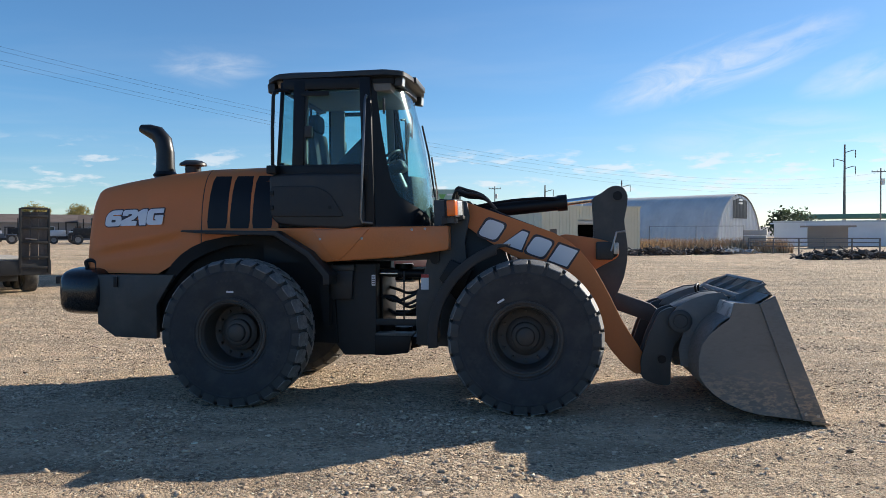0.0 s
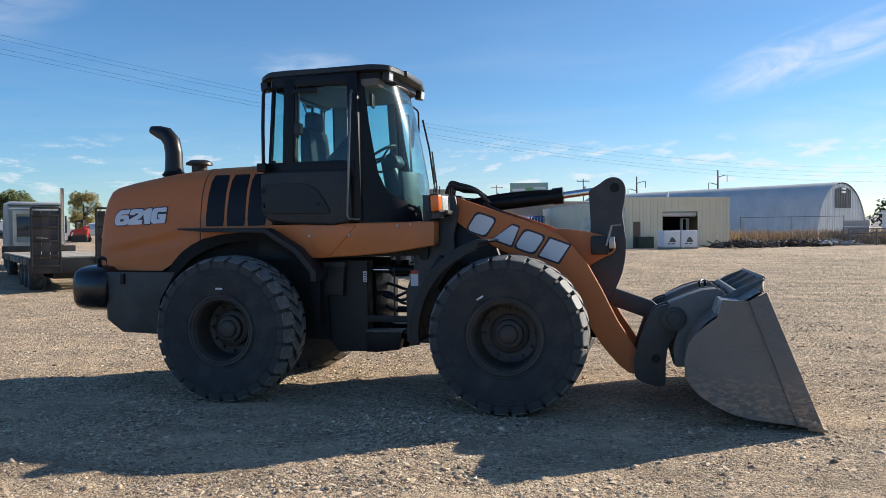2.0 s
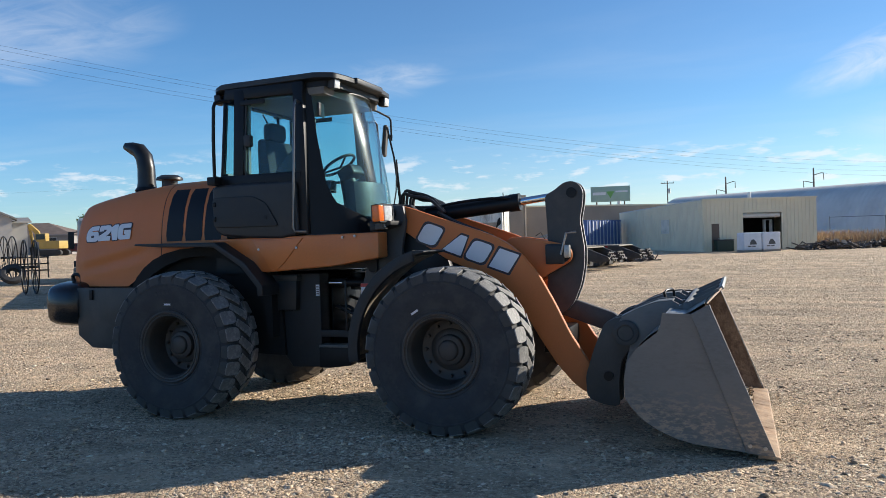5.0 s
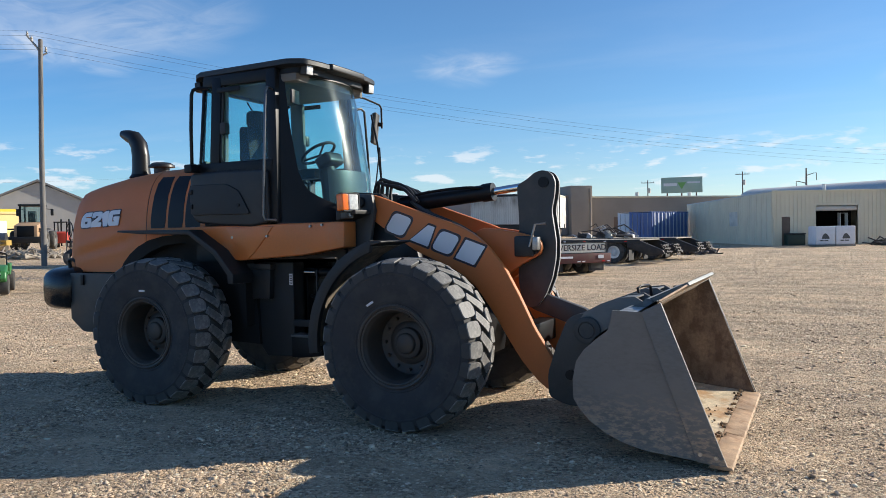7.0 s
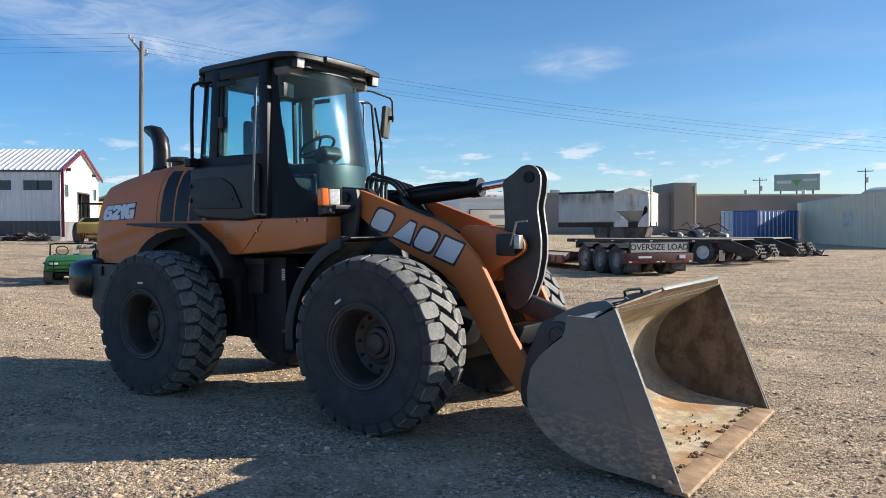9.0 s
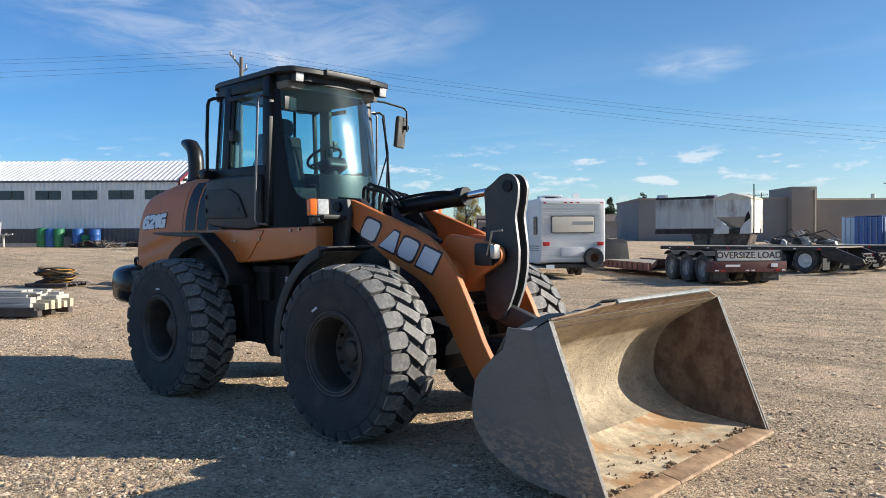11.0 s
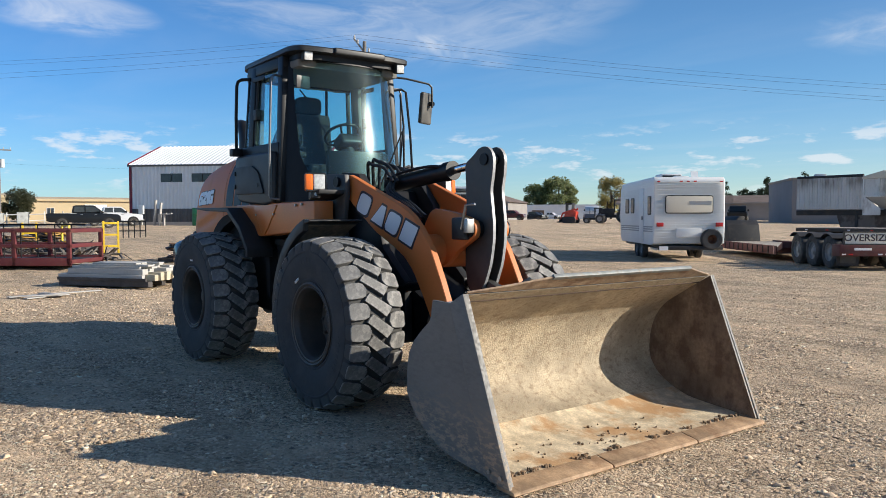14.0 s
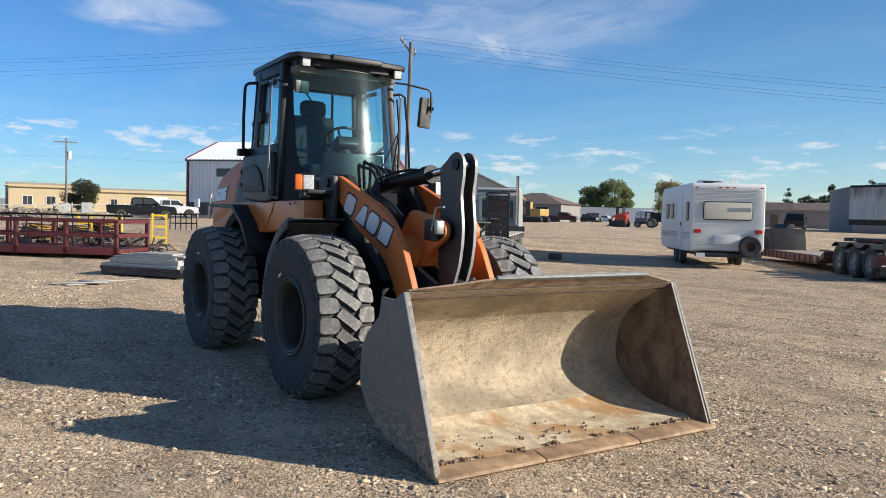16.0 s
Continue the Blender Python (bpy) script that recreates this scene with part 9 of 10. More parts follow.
def tractor(at, material, label):
    t = thing("tractor", at, label, "tractor", "parked tractors")
    part("hood", boxed(0.4, -0.4, 0.9, 2.1, 0.4, 1.6, 0.1), material, t)
    part("frame", boxed(-0.8, -0.35, 0.6, 2.2, 0.35, 0.95, 0.05), TRAILER_BLACK, t)
    part("cab_roof", boxed(-0.9, -0.7, 2.45, 0.5, 0.7, 2.6, 0.05), BLACK_PLASTIC, t)
    for x in (-0.8, 0.4):
        for y in (-0.6, 0.6):
            part("cab_post", boxed(x - 0.05, y - 0.05, 1.2, x + 0.05, y + 0.05, 2.5, 0), BLACK_PLASTIC, t)
    part("seat", boxed(-0.6, -0.3, 1.2, -0.1, 0.3, 1.7, 0.08), BLACK_PLASTIC, t)
    for s in (-1, 1):
        road_wheel(t, -0.5, s * 0.85, 0.75, 0.75, 0.42, RIM_GREY)
        road_wheel(t, 1.7, s * 0.75, 0.48, 0.48, 0.3, RIM_GREY)
        part("fender", boxed(-1.1, min(s * 0.6, s * 1.05), 1.35, 0.1, max(s * 0.6, s * 1.05), 1.5, 0.05), material, t)
    part("exhaust_pipe", tubed([(1.2, 0.25, 1.5), (1.2, 0.25, 2.5)], 0.05, 8), BLACK_STEEL, t)
    return t


def skid_steer(at, material, label):
    t = thing("skid_steer", at, label, "skid steer")
    part("body", prismed([(-1.3, 0.4), (-1.4, 1.3), (-0.6, 1.5), (0.9, 1.2), (1.2, 0.5)], -0.6, 0.6, b=0.06), material, t)
    part("cab_frame", bmesh_frame(-0.6, 0.8, 1.2, 2.2, 0.1, -0.55, 0.55), BLACK_PLASTIC, t)
    part("cab_roof", boxed(-0.65, -0.6, 2.15, 0.85, 0.6, 2.28, 0.04), BLACK_PLASTIC, t)
    for s in (-1, 1):
        track = rounded([(-1.3, 0.0), (1.2, 0.0), (1.45, 0.35), (1.0, 0.72), (-1.2, 0.75), (-1.55, 0.35)], 0.15, 4)
        part("track", prismed(track, *sorted((s * 0.62, s * 1.0)), b=0.03), RUBBER, t)
        part("lift_arm", prismed([(-1.3, 1.5), (-1.2, 1.7), (1.4, 1.2), (1.9, 0.5), (1.75, 0.4), (1.25, 1.0)], *sorted((s * 0.62, s * 0.78)), b=0.02), material, t)
    part("bucket", prismed([(1.75, 0.08), (2.5, 0.08), (2.45, 0.16), (1.95, 0.25), (1.9, 0.7), (1.75, 0.7)], -0.95, 0.95, b=0.01), TRAILER_BLACK, t)
    return t


skid_steer(site(-49.5, 57.2, 200) @ Matrix.Diagonal((0.55, 0.6, 0.95, 1)), RED_CAR, "red tracked skid steer parked in the open yard")
tractor(site(-47.5, 59.2, 215) @ Matrix.Scale(0.64, 4), mat("blue_grey_machine", (0.10, 0.13, 0.17), 0.5, 0, 0.1, 1, 20, 0.0), "blue-grey tractor with a canopy")
tractor(site(-47.5, 62.6, 220), TRAILER_BLACK, "black tractor parked beside others")
tractor(site(-44.0, 63.5, 215) @ Matrix.Scale(0.85, 4), WHITE_CAR, "white tractor at the end of the row")
tractor(site(-40.5, 62.5, 215), TRAILER_BLACK, "small dark tractor half hidden by the caravan")


def excavator():
    t = thing("excavator", site(-80.5, 71.0, 200), "yellow tracked excavator with its boom folded", "excavator")
    for s in (-1, 1):
        part("track", prismed(rounded([(-1.8, 0), (1.8, 0), (2.1, 0.4), (1.8, 0.8), (-1.8, 0.8), (-2.1, 0.4)], 0.25, 4), *sorted((s * 0.8, s * 1.35)), b=0.03), RUBBER, t)
    part("house", boxed(-1.8, -1.3, 0.95, 0.9, 1.3, 2.0, 0.1), YELLOW_MACHINE, t)
    part("cab", boxed(0.0, 0.3, 1.9, 1.4, 1.3, 3.0, 0.08), YELLOW_MACHINE, t)
    part("cab_window", boxed(0.1, 1.29, 2.2, 1.3, 1.32, 2.9, 0), WINDOW_DARK, t)
    part("boom", prismed([(0.8, 1.6), (1.6, 3.4), (2.6, 4.3), (2.9, 4.1), (2.1, 3.1), (1.3, 1.5)], -0.25, 0.15, b=0.03), YELLOW_MACHINE, t)
    part("stick", prismed([(2.7, 4.4), (3.0, 4.2), (2.5, 1.2), (2.2, 1.3)], -0.2, 0.1, b=0.03), YELLOW_MACHINE, t)
    part("bucket", prismed([(2.0, 1.3), (2.7, 1.2), (2.6, 0.5), (1.9, 0.3), (1.7, 0.8)], -0.5, 0.4, b=0.03), TRAILER_BLACK, t)


excavator()


def small_loader():
    t = thing("parked_loader", site(-45.4, 30.8, 132), "smaller orange wheel loader parked beside the workshop, rear facing", "wheel loader")
    # local x towards its front
    part("body", prismed([(-2.3, 0.9), (-2.25, 1.75), (-0.6, 2.0), (0.3, 1.9), (0.3, 0.8)], -0.75, 0.75, b=0.06), mat("faded_orange", (0.42, 0.27, 0.16), 0.6, 0, 0.12, 1.5, 30, 0.05), t)
    part("rear_grille", boxed(-2.36, -0.55, 0.95, -2.26, 0.55, 1.7, 0.02), BLACK_STEEL, t)
    part("counterweight", boxed(-2.6, -1.1, 0.5, -1.9, 1.1, 0.95, 0.06), CHARCOAL, t)
    part("cab_floor", boxed(-0.7, -0.7, 1.6, 0.8, 0.7, 2.0, 0.03), BLACK_PLASTIC, t)
    part("cab_roof", boxed(-0.8, -0.8, 3.15, 0.9, 0.8, 3.3, 0.05), BLACK_PLASTIC, t)
    for x in (-0.65, 0.75):
        for y in (-0.68, 0.68):
            part("cab_post", boxed(x - 0.06, y - 0.06, 1.9, x + 0.06, y + 0.06, 3.2, 0.01), BLACK_STEEL, t)
    part("cab_glass", boxed(-0.62, -0.62, 2.0, -0.60, 0.62, 3.1, 0), CAB_GLASS, t)
    part("seat", boxed(-0.4, -0.25, 2.0, 0.1, 0.25, 2.8, 0.06), SEAT_CLOTH, t)
    for s in (-1, 1):
        road_wheel(t, -1.1, s * 0.95, 0.7, 0.7, 0.48, RIM_GREY)
        road_wheel(t, 1.7, s * 0.95, 0.7, 0.7, 0.48, RIM_GREY)
        part("fender", boxed(-1.9, min(s * 0.7, s * 1.25), 1.45, -0.4, max(s * 0.7, s * 1.25), 1.55, 0.03), CHARCOAL, t)
        part("mirror", boxed(0.7, s * 1.15 - 0.1, 2.5, 0.78, s * 1.15 + 0.1, 3.0, 0.02), BLACK_PLASTIC, t)
        part("mirror_arm", tubed([(0.72, s * 0.7, 3.0), (0.74, s * 1.15, 2.95)], 0.025, 6), BLACK_STEEL, t)
    part("front_frame", boxed(0.4, -0.5, 0.6, 2.4, 0.5, 1.5, 0.05), CHARCOAL, t)


small_loader()


def roller():
    t = thing("compactor", site(-42.2, 24.9, 135), "yellow soil compactor with an open canopy frame", "compactor")
    part("hood", prismed([(-2.0, 0.7), (-2.0, 1.35), (-0.7, 1.75), (0.3, 1.6), (0.3, 0.7)], -0.8, 0.8, b=0.08, seg=3), YELLOW_MACHINE, t)
    part("hood_grille", prismed([(-1.7, 1.48), (-1.0, 1.69), (-1.0, 1.72), (-1.7, 1.51)], -0.5, 0.5, b=0), BLACK_STEEL, t)
    part("platform", boxed(0.0, -0.8, 0.9, 1.0, 0.8, 1.15, 0.03), BLACK_PLASTIC, t)
    for x in (-0.4, 0.9):
        for y in (-0.75, 0.75):
            part("canopy_post", boxed(x - 0.05, y - 0.05, 1.1, x + 0.05, y + 0.05, 2.7, 0), BLACK_STEEL, t)
    part("canopy", boxed(-0.5, -0.85, 2.65, 1.0, 0.85, 2.75, 0.02), BLACK_STEEL, t)
    for s in (-1, 1):
        road_wheel(t, -1.2, s * 0.85, 0.72, 0.72, 0.5, YELLOW_MACHINE)
    part("drum", tubed([(2.2, -0.95, 0.65), (2.2, 0.95, 0.65)], 0.65, 28), STEEL, t)
    part("drum_frame", bmesh_frame(-1.1, 1.1, 0.45, 0.8, 0.12, 1.3, 3.0), YELLOW_MACHINE, t, at=pose(0, 0, 0) @ Matrix(((0, 1, 0, 0), (1, 0, 0, 0), (0, 0, 1, 0), (0, 0, 0, 1))))


roller()


def forklift(at, material, label):
    t = thing("forklift", at, label, "forklift")
    part("body", prismed([(-1.1, 0.35), (-1.15, 1.2), (-0.5, 1.3), (0.5, 0.8), (0.9, 0.75), (0.9, 0.35)], -0.5, 0.5, b=0.08), material, t)
    for x in (-0.6, 0.6):
        for y in (-0.45, 0.45):
            part("guard_post", boxed(x - 0.04, y - 0.04, 0.8, x + 0.04, y + 0.04, 2.0, 0), BLACK_STEEL, t)
    part("guard_roof", boxed(-0.7, -0.5, 2.0, 0.7, 0.5, 2.08, 0.01), BLACK_STEEL, t)
    for y in (-0.35, 0.25):
        part("mast", boxed(0.95, y, 0.1, 1.1, y + 0.1, 2.3, 0), BLACK_STEEL, t)
    for s in (-1, 1):
        road_wheel(t, 0.6, s * 0.5, 0.35, 0.35, 0.25, RIM_GREY)
        road_wheel(t, -0.7, s * 0.5, 0.3, 0.3, 0.2, RIM_GREY)


forklift(site(-49.1, 36.1, 130), RED_CAR, "red-orange forklift parked near the workshop")


# ---- green utility cart ----
def utility_cart():
    t = thing("utility_cart", site(-16.1, 7.7, -38), "green utility cart with a dump bed", "utility cart")
    # local x forward, towards the camera side
    part("front_cowl", prismed([(0.55, 0.42), (0.50, 0.86), (0.95, 0.80), (1.30, 0.68), (1.38, 0.45), (1.2, 0.35)], -0.68, 0.68, b=0.07, seg=3), GREEN_PAINT, t)
    part("floor_tub", boxed(-0.35, -0.66, 0.30, 0.60, 0.66, 0.42, 0.03), BLACK_PLASTIC, t)
    part("dump_bed", bmesh_frame(-1.35, -0.35, 0.52, 0.86, 0.05, -0.66, 0.66), GREEN_PAINT, t)
    part("bed_floor", boxed(-1.35, -0.64, 0.52, -0.38, 0.64, 0.58, 0.01), GREEN_PAINT, t)
    part("bed_side", boxed(-1.35, -0.68, 0.52, -0.35, -0.63, 0.86, 0.02), GREEN_PAINT, t)
    part("bed_side", boxed(-1.35, 0.63, 0.52, -0.35, 0.68, 0.86, 0.02), GREEN_PAINT, t)
    for y in (-0.33, 0.33):
        part("seat", prismed(rounded([(-0.30, 0.55), (0.18, 0.55), (0.18, 0.66), (-0.12, 0.68), (-0.22, 1.02), (-0.34, 1.02)], 0.05, 3), y - 0.24, y + 0.24, b=0.04, seg=3), mat("tan_seat", (0.33, 0.27, 0.17), 0.7, 0, 0.1, 5, 60, 0.1) if y < 0 else bpy.data.materials["tan_seat"], t)
    part("roll_hoop", tubed([(0.48, -0.64, 0.80), (0.40, -0.64, 1.16), (0.40, -0.5, 1.20), (0.40, 0.5, 1.20), (0.40, 0.64, 1.16), (0.48, 0.64, 0.80)], 0.024, 8), BLACK_STEEL, t)
    part("steering_wheel", tubed([(0.28 + 0.08 * math.sin(2 * math.pi * i / 20), -0.33 + 0.17 * math.cos(2 * math.pi * i / 20), 0.98 + 0.14 * math.sin(2 * math.pi * i / 20)) for i in range(21)], 0.016, 6), BLACK_PLASTIC, t)
    for s in (-1, 1):
        road_wheel(t, 0.95, s * 0.60, 0.29, 0.29, 0.24, BLACK_STEEL).rotation_euler = (0, 0, 0 if s < 0 else math.pi)
        road_wheel(t, -0.95, s * 0.62, 0.31, 0.31, 0.30, BLACK_STEEL).rotation_euler = (0, 0, 0 if s < 0 else math.pi)
        part("head_lamp", boxed(1.30, s * 0.42 - 0.11, 0.56, 1.36, s * 0.42 + 0.11, 0.65, 0.01), LENS, t)
        part("brush_bar", tubed([(1.36, s * 0.4, 0.36), (1.46, s * 0.4, 0.45), (1.46, s * 0.4, 0.70), (1.34, s * 0.4, 0.74)], 0.016, 6), BLACK_STEEL, t)
        part("wheel_guard", boxed(0.62, min(s * 0.48, s * 0.72), 0.60, 1.26, max(s * 0.48, s * 0.72), 0.66, 0.02), GREEN_PAINT, t)
    for z in (0.45, 0.58, 0.70):
        part("brush_rail", tubed([(1.46, -0.55, z), (1.46, 0.55, z)], 0.014, 6), BLACK_STEEL, t)
    part("chassis", boxed(-1.2, -0.4, 0.24, 1.2, 0.4, 0.34, 0.02), BLACK_STEEL, t)


utility_cart()


# ---- steel racks, yellow stands, stacked boards ----
def pipe_rack(at, length, depth, label, uprights=5):
    t = thing("steel_rack", at, label, "rack", "steel racks")
    for y in (0, depth):
        for z in (0.18, 0.66, 1.12):
            hgt = 0.24 if z < 0.3 else 0.10
            part("long_rail", boxed(0, y - 0.05, z - hgt / 2, length, y + 0.05, z + hgt / 2, 0.006), RACK_RED, t)
        for k in range(uprights):
            x = (length - 0.12) * k / (uprights - 1)
            part("upright", boxed(x, y - 0.05, 0.06, x + 0.12, y + 0.05, 1.16, 0.006), RACK_RED, t)
    for x in (0.0, length - 0.1):
        for z in (0.18, 0.66, 1.12):
            part("end_rail", boxed(x, 0.05, z - 0.06, x + 0.1, depth - 0.05, z + 0.06, 0.006), RACK_RED, t)
    part("deck_sheet", boxed(0.1, 0.05, 0.20, length - 0.1, depth - 0.05, 0.24, 0), TRAILER_BLACK, t)
    for k in range(int(length / 0.55)):
        part("rod", tubed([(0.3 + k * 0.55, depth * 0.55, 0.24), (0.3 + k * 0.55, depth * 0.55, 1.3)], 0.02, 6), BLACK_STEEL, t)
    part("top_rod", tubed([(0.1, depth * 0.55, 1.30), (length - 0.1, depth * 0.55, 1.30)], 0.03, 6), BLACK_STEEL, t)
    return t


pipe_rack(site(-20.95, -4.45, 50.5), 6.9, 2.0, "red-painted steel pipe rack with three rail levels")
pipe_rack(site(-23.5, -7.5, 50.5), 4.6, 1.8, "second red steel rack beside the first", 4)


def yellow_stand(x, y, turn, h=1.25):
    t = thing("yellow_stand", site(x, y, turn), "bright yellow steel stand frame", "stand", "yellow stands")
    for a in (0.0, 0.52):
        part("leg", boxed(a, -0.04, 0, a + 0.075, 0.04, h, 0.006), SAFETY_YELLOW, t)
    for z in (0.28, 0.72, h - 0.12):
        part("cross_bar", boxed(0.075, -0.035, z, 0.52, 0.035, z + 0.075, 0.006), SAFETY_YELLOW, t)
    part("foot", boxed(-0.1, -0.3, 0, 0.7, 0.3, 0.05, 0.01), TRAILER_BLACK, t)


yellow_stand(-22.7, 3.25, 76, 1.28)
yellow_stand(-27.6, 1.25, 74, 1.2)
yellow_stand(-28.0, 2.85, 20, 1.1)


def black_gate(x, y, turn):
    t = thing("low_black_fence", site(x, y, turn), "low black iron fence panel", "fence")
    for z in (0.35, 0.85):
        part("rail", boxed(0, -0.03, z, 1.55, 0.03, z + 0.06, 0), BLACK_STEEL, t)
    for k in range(6):
        part("picket", boxed(k * 0.3, -0.02, 0.0, k * 0.3 + 0.05, 0.02, 0.95, 0), BLACK_STEEL, t)


black_gate(-36.0, 7.2, 60)


def board_stack():
    t = thing("board_stack", site(-11.5, -0.45, 35.5), "stack of pale planks on dark timbers", "lumber")
    rng = random.Random(9)
    part("bearer", boxed(0.0, 0.0, 0.02, 2.55, 0.16, 0.15, 0.006), DARK_PLANK, t)
    part("bearer", boxed(0.05, 0.55, 0.02, 2.5, 0.70, 0.15, 0.006), DARK_PLANK, t)
    part("bearer", boxed(0.0, 1.1, 0.02, 2.55, 1.26, 0.15, 0.006), DARK_PLANK, t)
    part("front_plank", boxed(-0.02, -0.03, 0.15, 2.5, 0.02, 0.22, 0.004), DARK_PLANK, t)
    z = 0.16
    for row, (n, w, hgt) in enumerate(((6, 0.19, 0.13), (6, 0.19, 0.13), (5, 0.19, 0.05), (4, 0.19, 0.04), (3, 0.19, 0.035))):
        for k in range(n):
            a, b = rng.uniform(-0.12, 0.06), rng.uniform(2.2, 2.62) - row * 0.06
            y0 = 0.03 + k * (w + 0.012) + row * 0.06
            part("plank", boxed(a + row * 0.18, y0, z, b, y0 + w, z + hgt, 0.005), PALE_BOARD, t)
        z += hgt + 0.004
    for k in range(7):
        y0 = 0.15 + k * 0.15
        part("short_block", boxed(2.32, y0, 0.16, 2.62 + 0.05 * (k % 3), y0 + 0.13, 0.30 + 0.05 * (k % 2), 0.006), mat("yellow_pine", (0.50, 0.43, 0.31), 0.8, 0, 0.15, 4, 40, 0.1) if k == 0 else bpy.data.materials["yellow_pine"], t)


board_stack()
for k, (x, y, turn, L, z) in enumerate(((-9.02, -1.85, 104, 1.95, 0.0), (-8.75, -1.75, 82, 0.9, 0.022), (-8.5, -1.6, 118, 1.0, 0.0), (-9.2, -1.3, 30, 0.5, 0.03))):
    b = thing("loose_board", pose(x, y, ground_z(x, y) + relief(x, y) + 0.022 + z, 0, 0, turn), "pale loose board lying on the gravel", "board", "loose boards")
    part("board", boxed(0, 0, 0, L, 0.14, 0.022, 0.003), PALE_BOARD, b)


# ---- coil of cables on a pallet ----
AMBER_CABLE = mat("amber_cable", (0.36, 0.19, 0.03), 0.6, 0, 0.2, 4, 40, 0.1)
BROWN_CABLE = mat("brown_cable", (0.10, 0.06, 0.035), 0.6, 0, 0.2, 4, 40, 0.1)


def cable_coil(x=-18.2, y=4.9, turn=35, size=1.0):
    t = thing("cable_coils", site(x, y, turn) @ Matrix.Scale(size, 4), "tangle of yellow and black cables on a pallet", "cables", "cable coils")
    for k in range(6):
        part("slat", boxed(-0.7, -0.6 + k * 0.22, 0.08, 0.7, -0.45 + k * 0.22, 0.12, 0), DARK_PLANK, t)
    for y in (-0.55, 0.0, 0.55):
        part("runner", boxed(-0.7, y - 0.05, 0, 0.7, y + 0.05, 0.08, 0), DARK_PLANK, t)
    rng = random.Random(12)
    for k in range(30):
        r, z = rng.uniform(0.25, 0.55), 0.14 + 0.013 * k
        cx, cy, ph, tilt = rng.uniform(-0.15, 0.15), rng.uniform(-0.12, 0.12), rng.uniform(0, 6), rng.uniform(-0.15, 0.15)
        pts = [(cx + r * math.cos(a + ph) * 1.15, cy + r * math.sin(a + ph), z + tilt * math.cos(a)) for a in [2 * math.pi * i / 18 for i in range(19)]]
        part("cable", tubed(pts, 0.022, 6), (AMBER_CABLE if k % 3 == 1 else BLACK_PLASTIC if k % 3 else BROWN_CABLE), t)


cable_coil()
cable_coil(-26.6, -0.3, 20, 1.25)
cable_coil(-26.2, 1.0, 60, 1.15)
cable_coil(-29.2, 2.6, 10, 1.3)
cable_coil(-29.0, -2.6, 50, 1.3)

# ---- wrapped bags before the shed ----
for k in range(2):
    t = thing("bag_pallet", site(5.75 + k * 1.28, 52.5 + k * 0.64, 26.5), "white plastic-wrapped bags on a pallet", "pallet", "wrapped pallets")
    bm = bmesh.new()
    box(bm, 0, 0, 0.12, 1.36, 1.1, 1.40)
    bevel(bm, 0.09, 3)
    part("bag_cube", bm, WRAP_WHITE, t)
    part("pallet", boxed(0, 0, 0, 1.36, 1.1, 0.12, 0.01), PLANK, t)
    part("printed_patch", prismed(rounded([(0.42, 0.52), (0.98, 0.52), (0.92, 0.70), (0.74, 0.90), (0.60, 0.88), (0.48, 0.70)], 0.05, 3), -0.012, -0.002, b=0), BIN_GREY, t)
    for x0 in (0.30, 0.62):
        part("printed_bar", boxed(x0, -0.010, 0.36, x0 + 0.26, -0.002, 0.44, 0), BIN_GREY, t)
t = thing("small_bin", site(3.9, 55.4, 26), "dark green small bin by the shed wall", "bin")
part("tub", boxed(0, 0, 0, 1.3, 0.7, 0.8, 0.05), mat("bin_green", (0.03, 0.05, 0.035), 0.6, 0, 0.1, 2, 20, 0.0), t)
part("lid", boxed(-0.03, -0.03, 0.8, 1.33, 0.73, 0.9, 0.03), BLACK_PLASTIC, t)


# ---- scrap, fence and rough grass beyond the shed ----
def scrap_heap(x, y, w, d, h, n, seed, label, material=RUST_SCRAP):
    rng = random.Random(seed)
    bm = bmesh.new()
    for k in range(n * 2):
        px_, py_ = rng.uniform(-w / 2, w / 2), rng.uniform(-d / 2, d / 2)
        crest = 0.35 + 0.65 * (noise.noise(Vector((px_ * 0.9, seed * 3.7, 0))) * 0.5 + 0.5)
        top = h * max(0.15, 1 - (2 * px_ / w) ** 2) * crest * rng.uniform(0.1, 1)
        m = pose(px_, py_, top * 0.6 + 0.06, rng.uniform(-40, 40), rng.uniform(-40, 40), rng.uniform(0, 360))
        kind = rng.random()
        if kind < 0.45:
            L, r = rng.uniform(0.5, 1.8), rng.uniform(0.015, 0.05)
            tube(bm, [m @ Vector((-L / 2, 0, 0)), m @ Vector((0, rng.uniform(-0.15, 0.15), rng.uniform(-0.05, 0.12))), m @ Vector((L / 2, 0, 0))], r, 6)
        elif kind < 0.75:
            L, b = rng.uniform(0.25, 0.9), rng.uniform(0.15, 0.5)
            box(bm, -L / 2, -b / 2, -0.015, L / 2, b / 2, 0.015, m)
        elif kind < 0.9:
            R = rng.uniform(0.15, 0.35)
            tube(bm, [m @ Vector((R * math.cos(q), R * math.sin(q), 0)) for q in [2 * math.pi * i / 12 for i in range(13)]], R * rng.uniform(0.12, 0.3), 6)
        else:
            L, b, c = rng.uniform(0.2, 0.6), rng.uniform(0.1, 0.35), rng.uniform(0.1, 0.3)
            box(bm, -L / 2, -b / 2, -c / 2, L / 2, b / 2, c / 2, m)
    ob = part("scrap_heap", bm, material, None, at=None, smooth=0)
    ob.matrix_world = site(x, y, 20)
    tagged(ob, label, "scrap", "", "stuff")


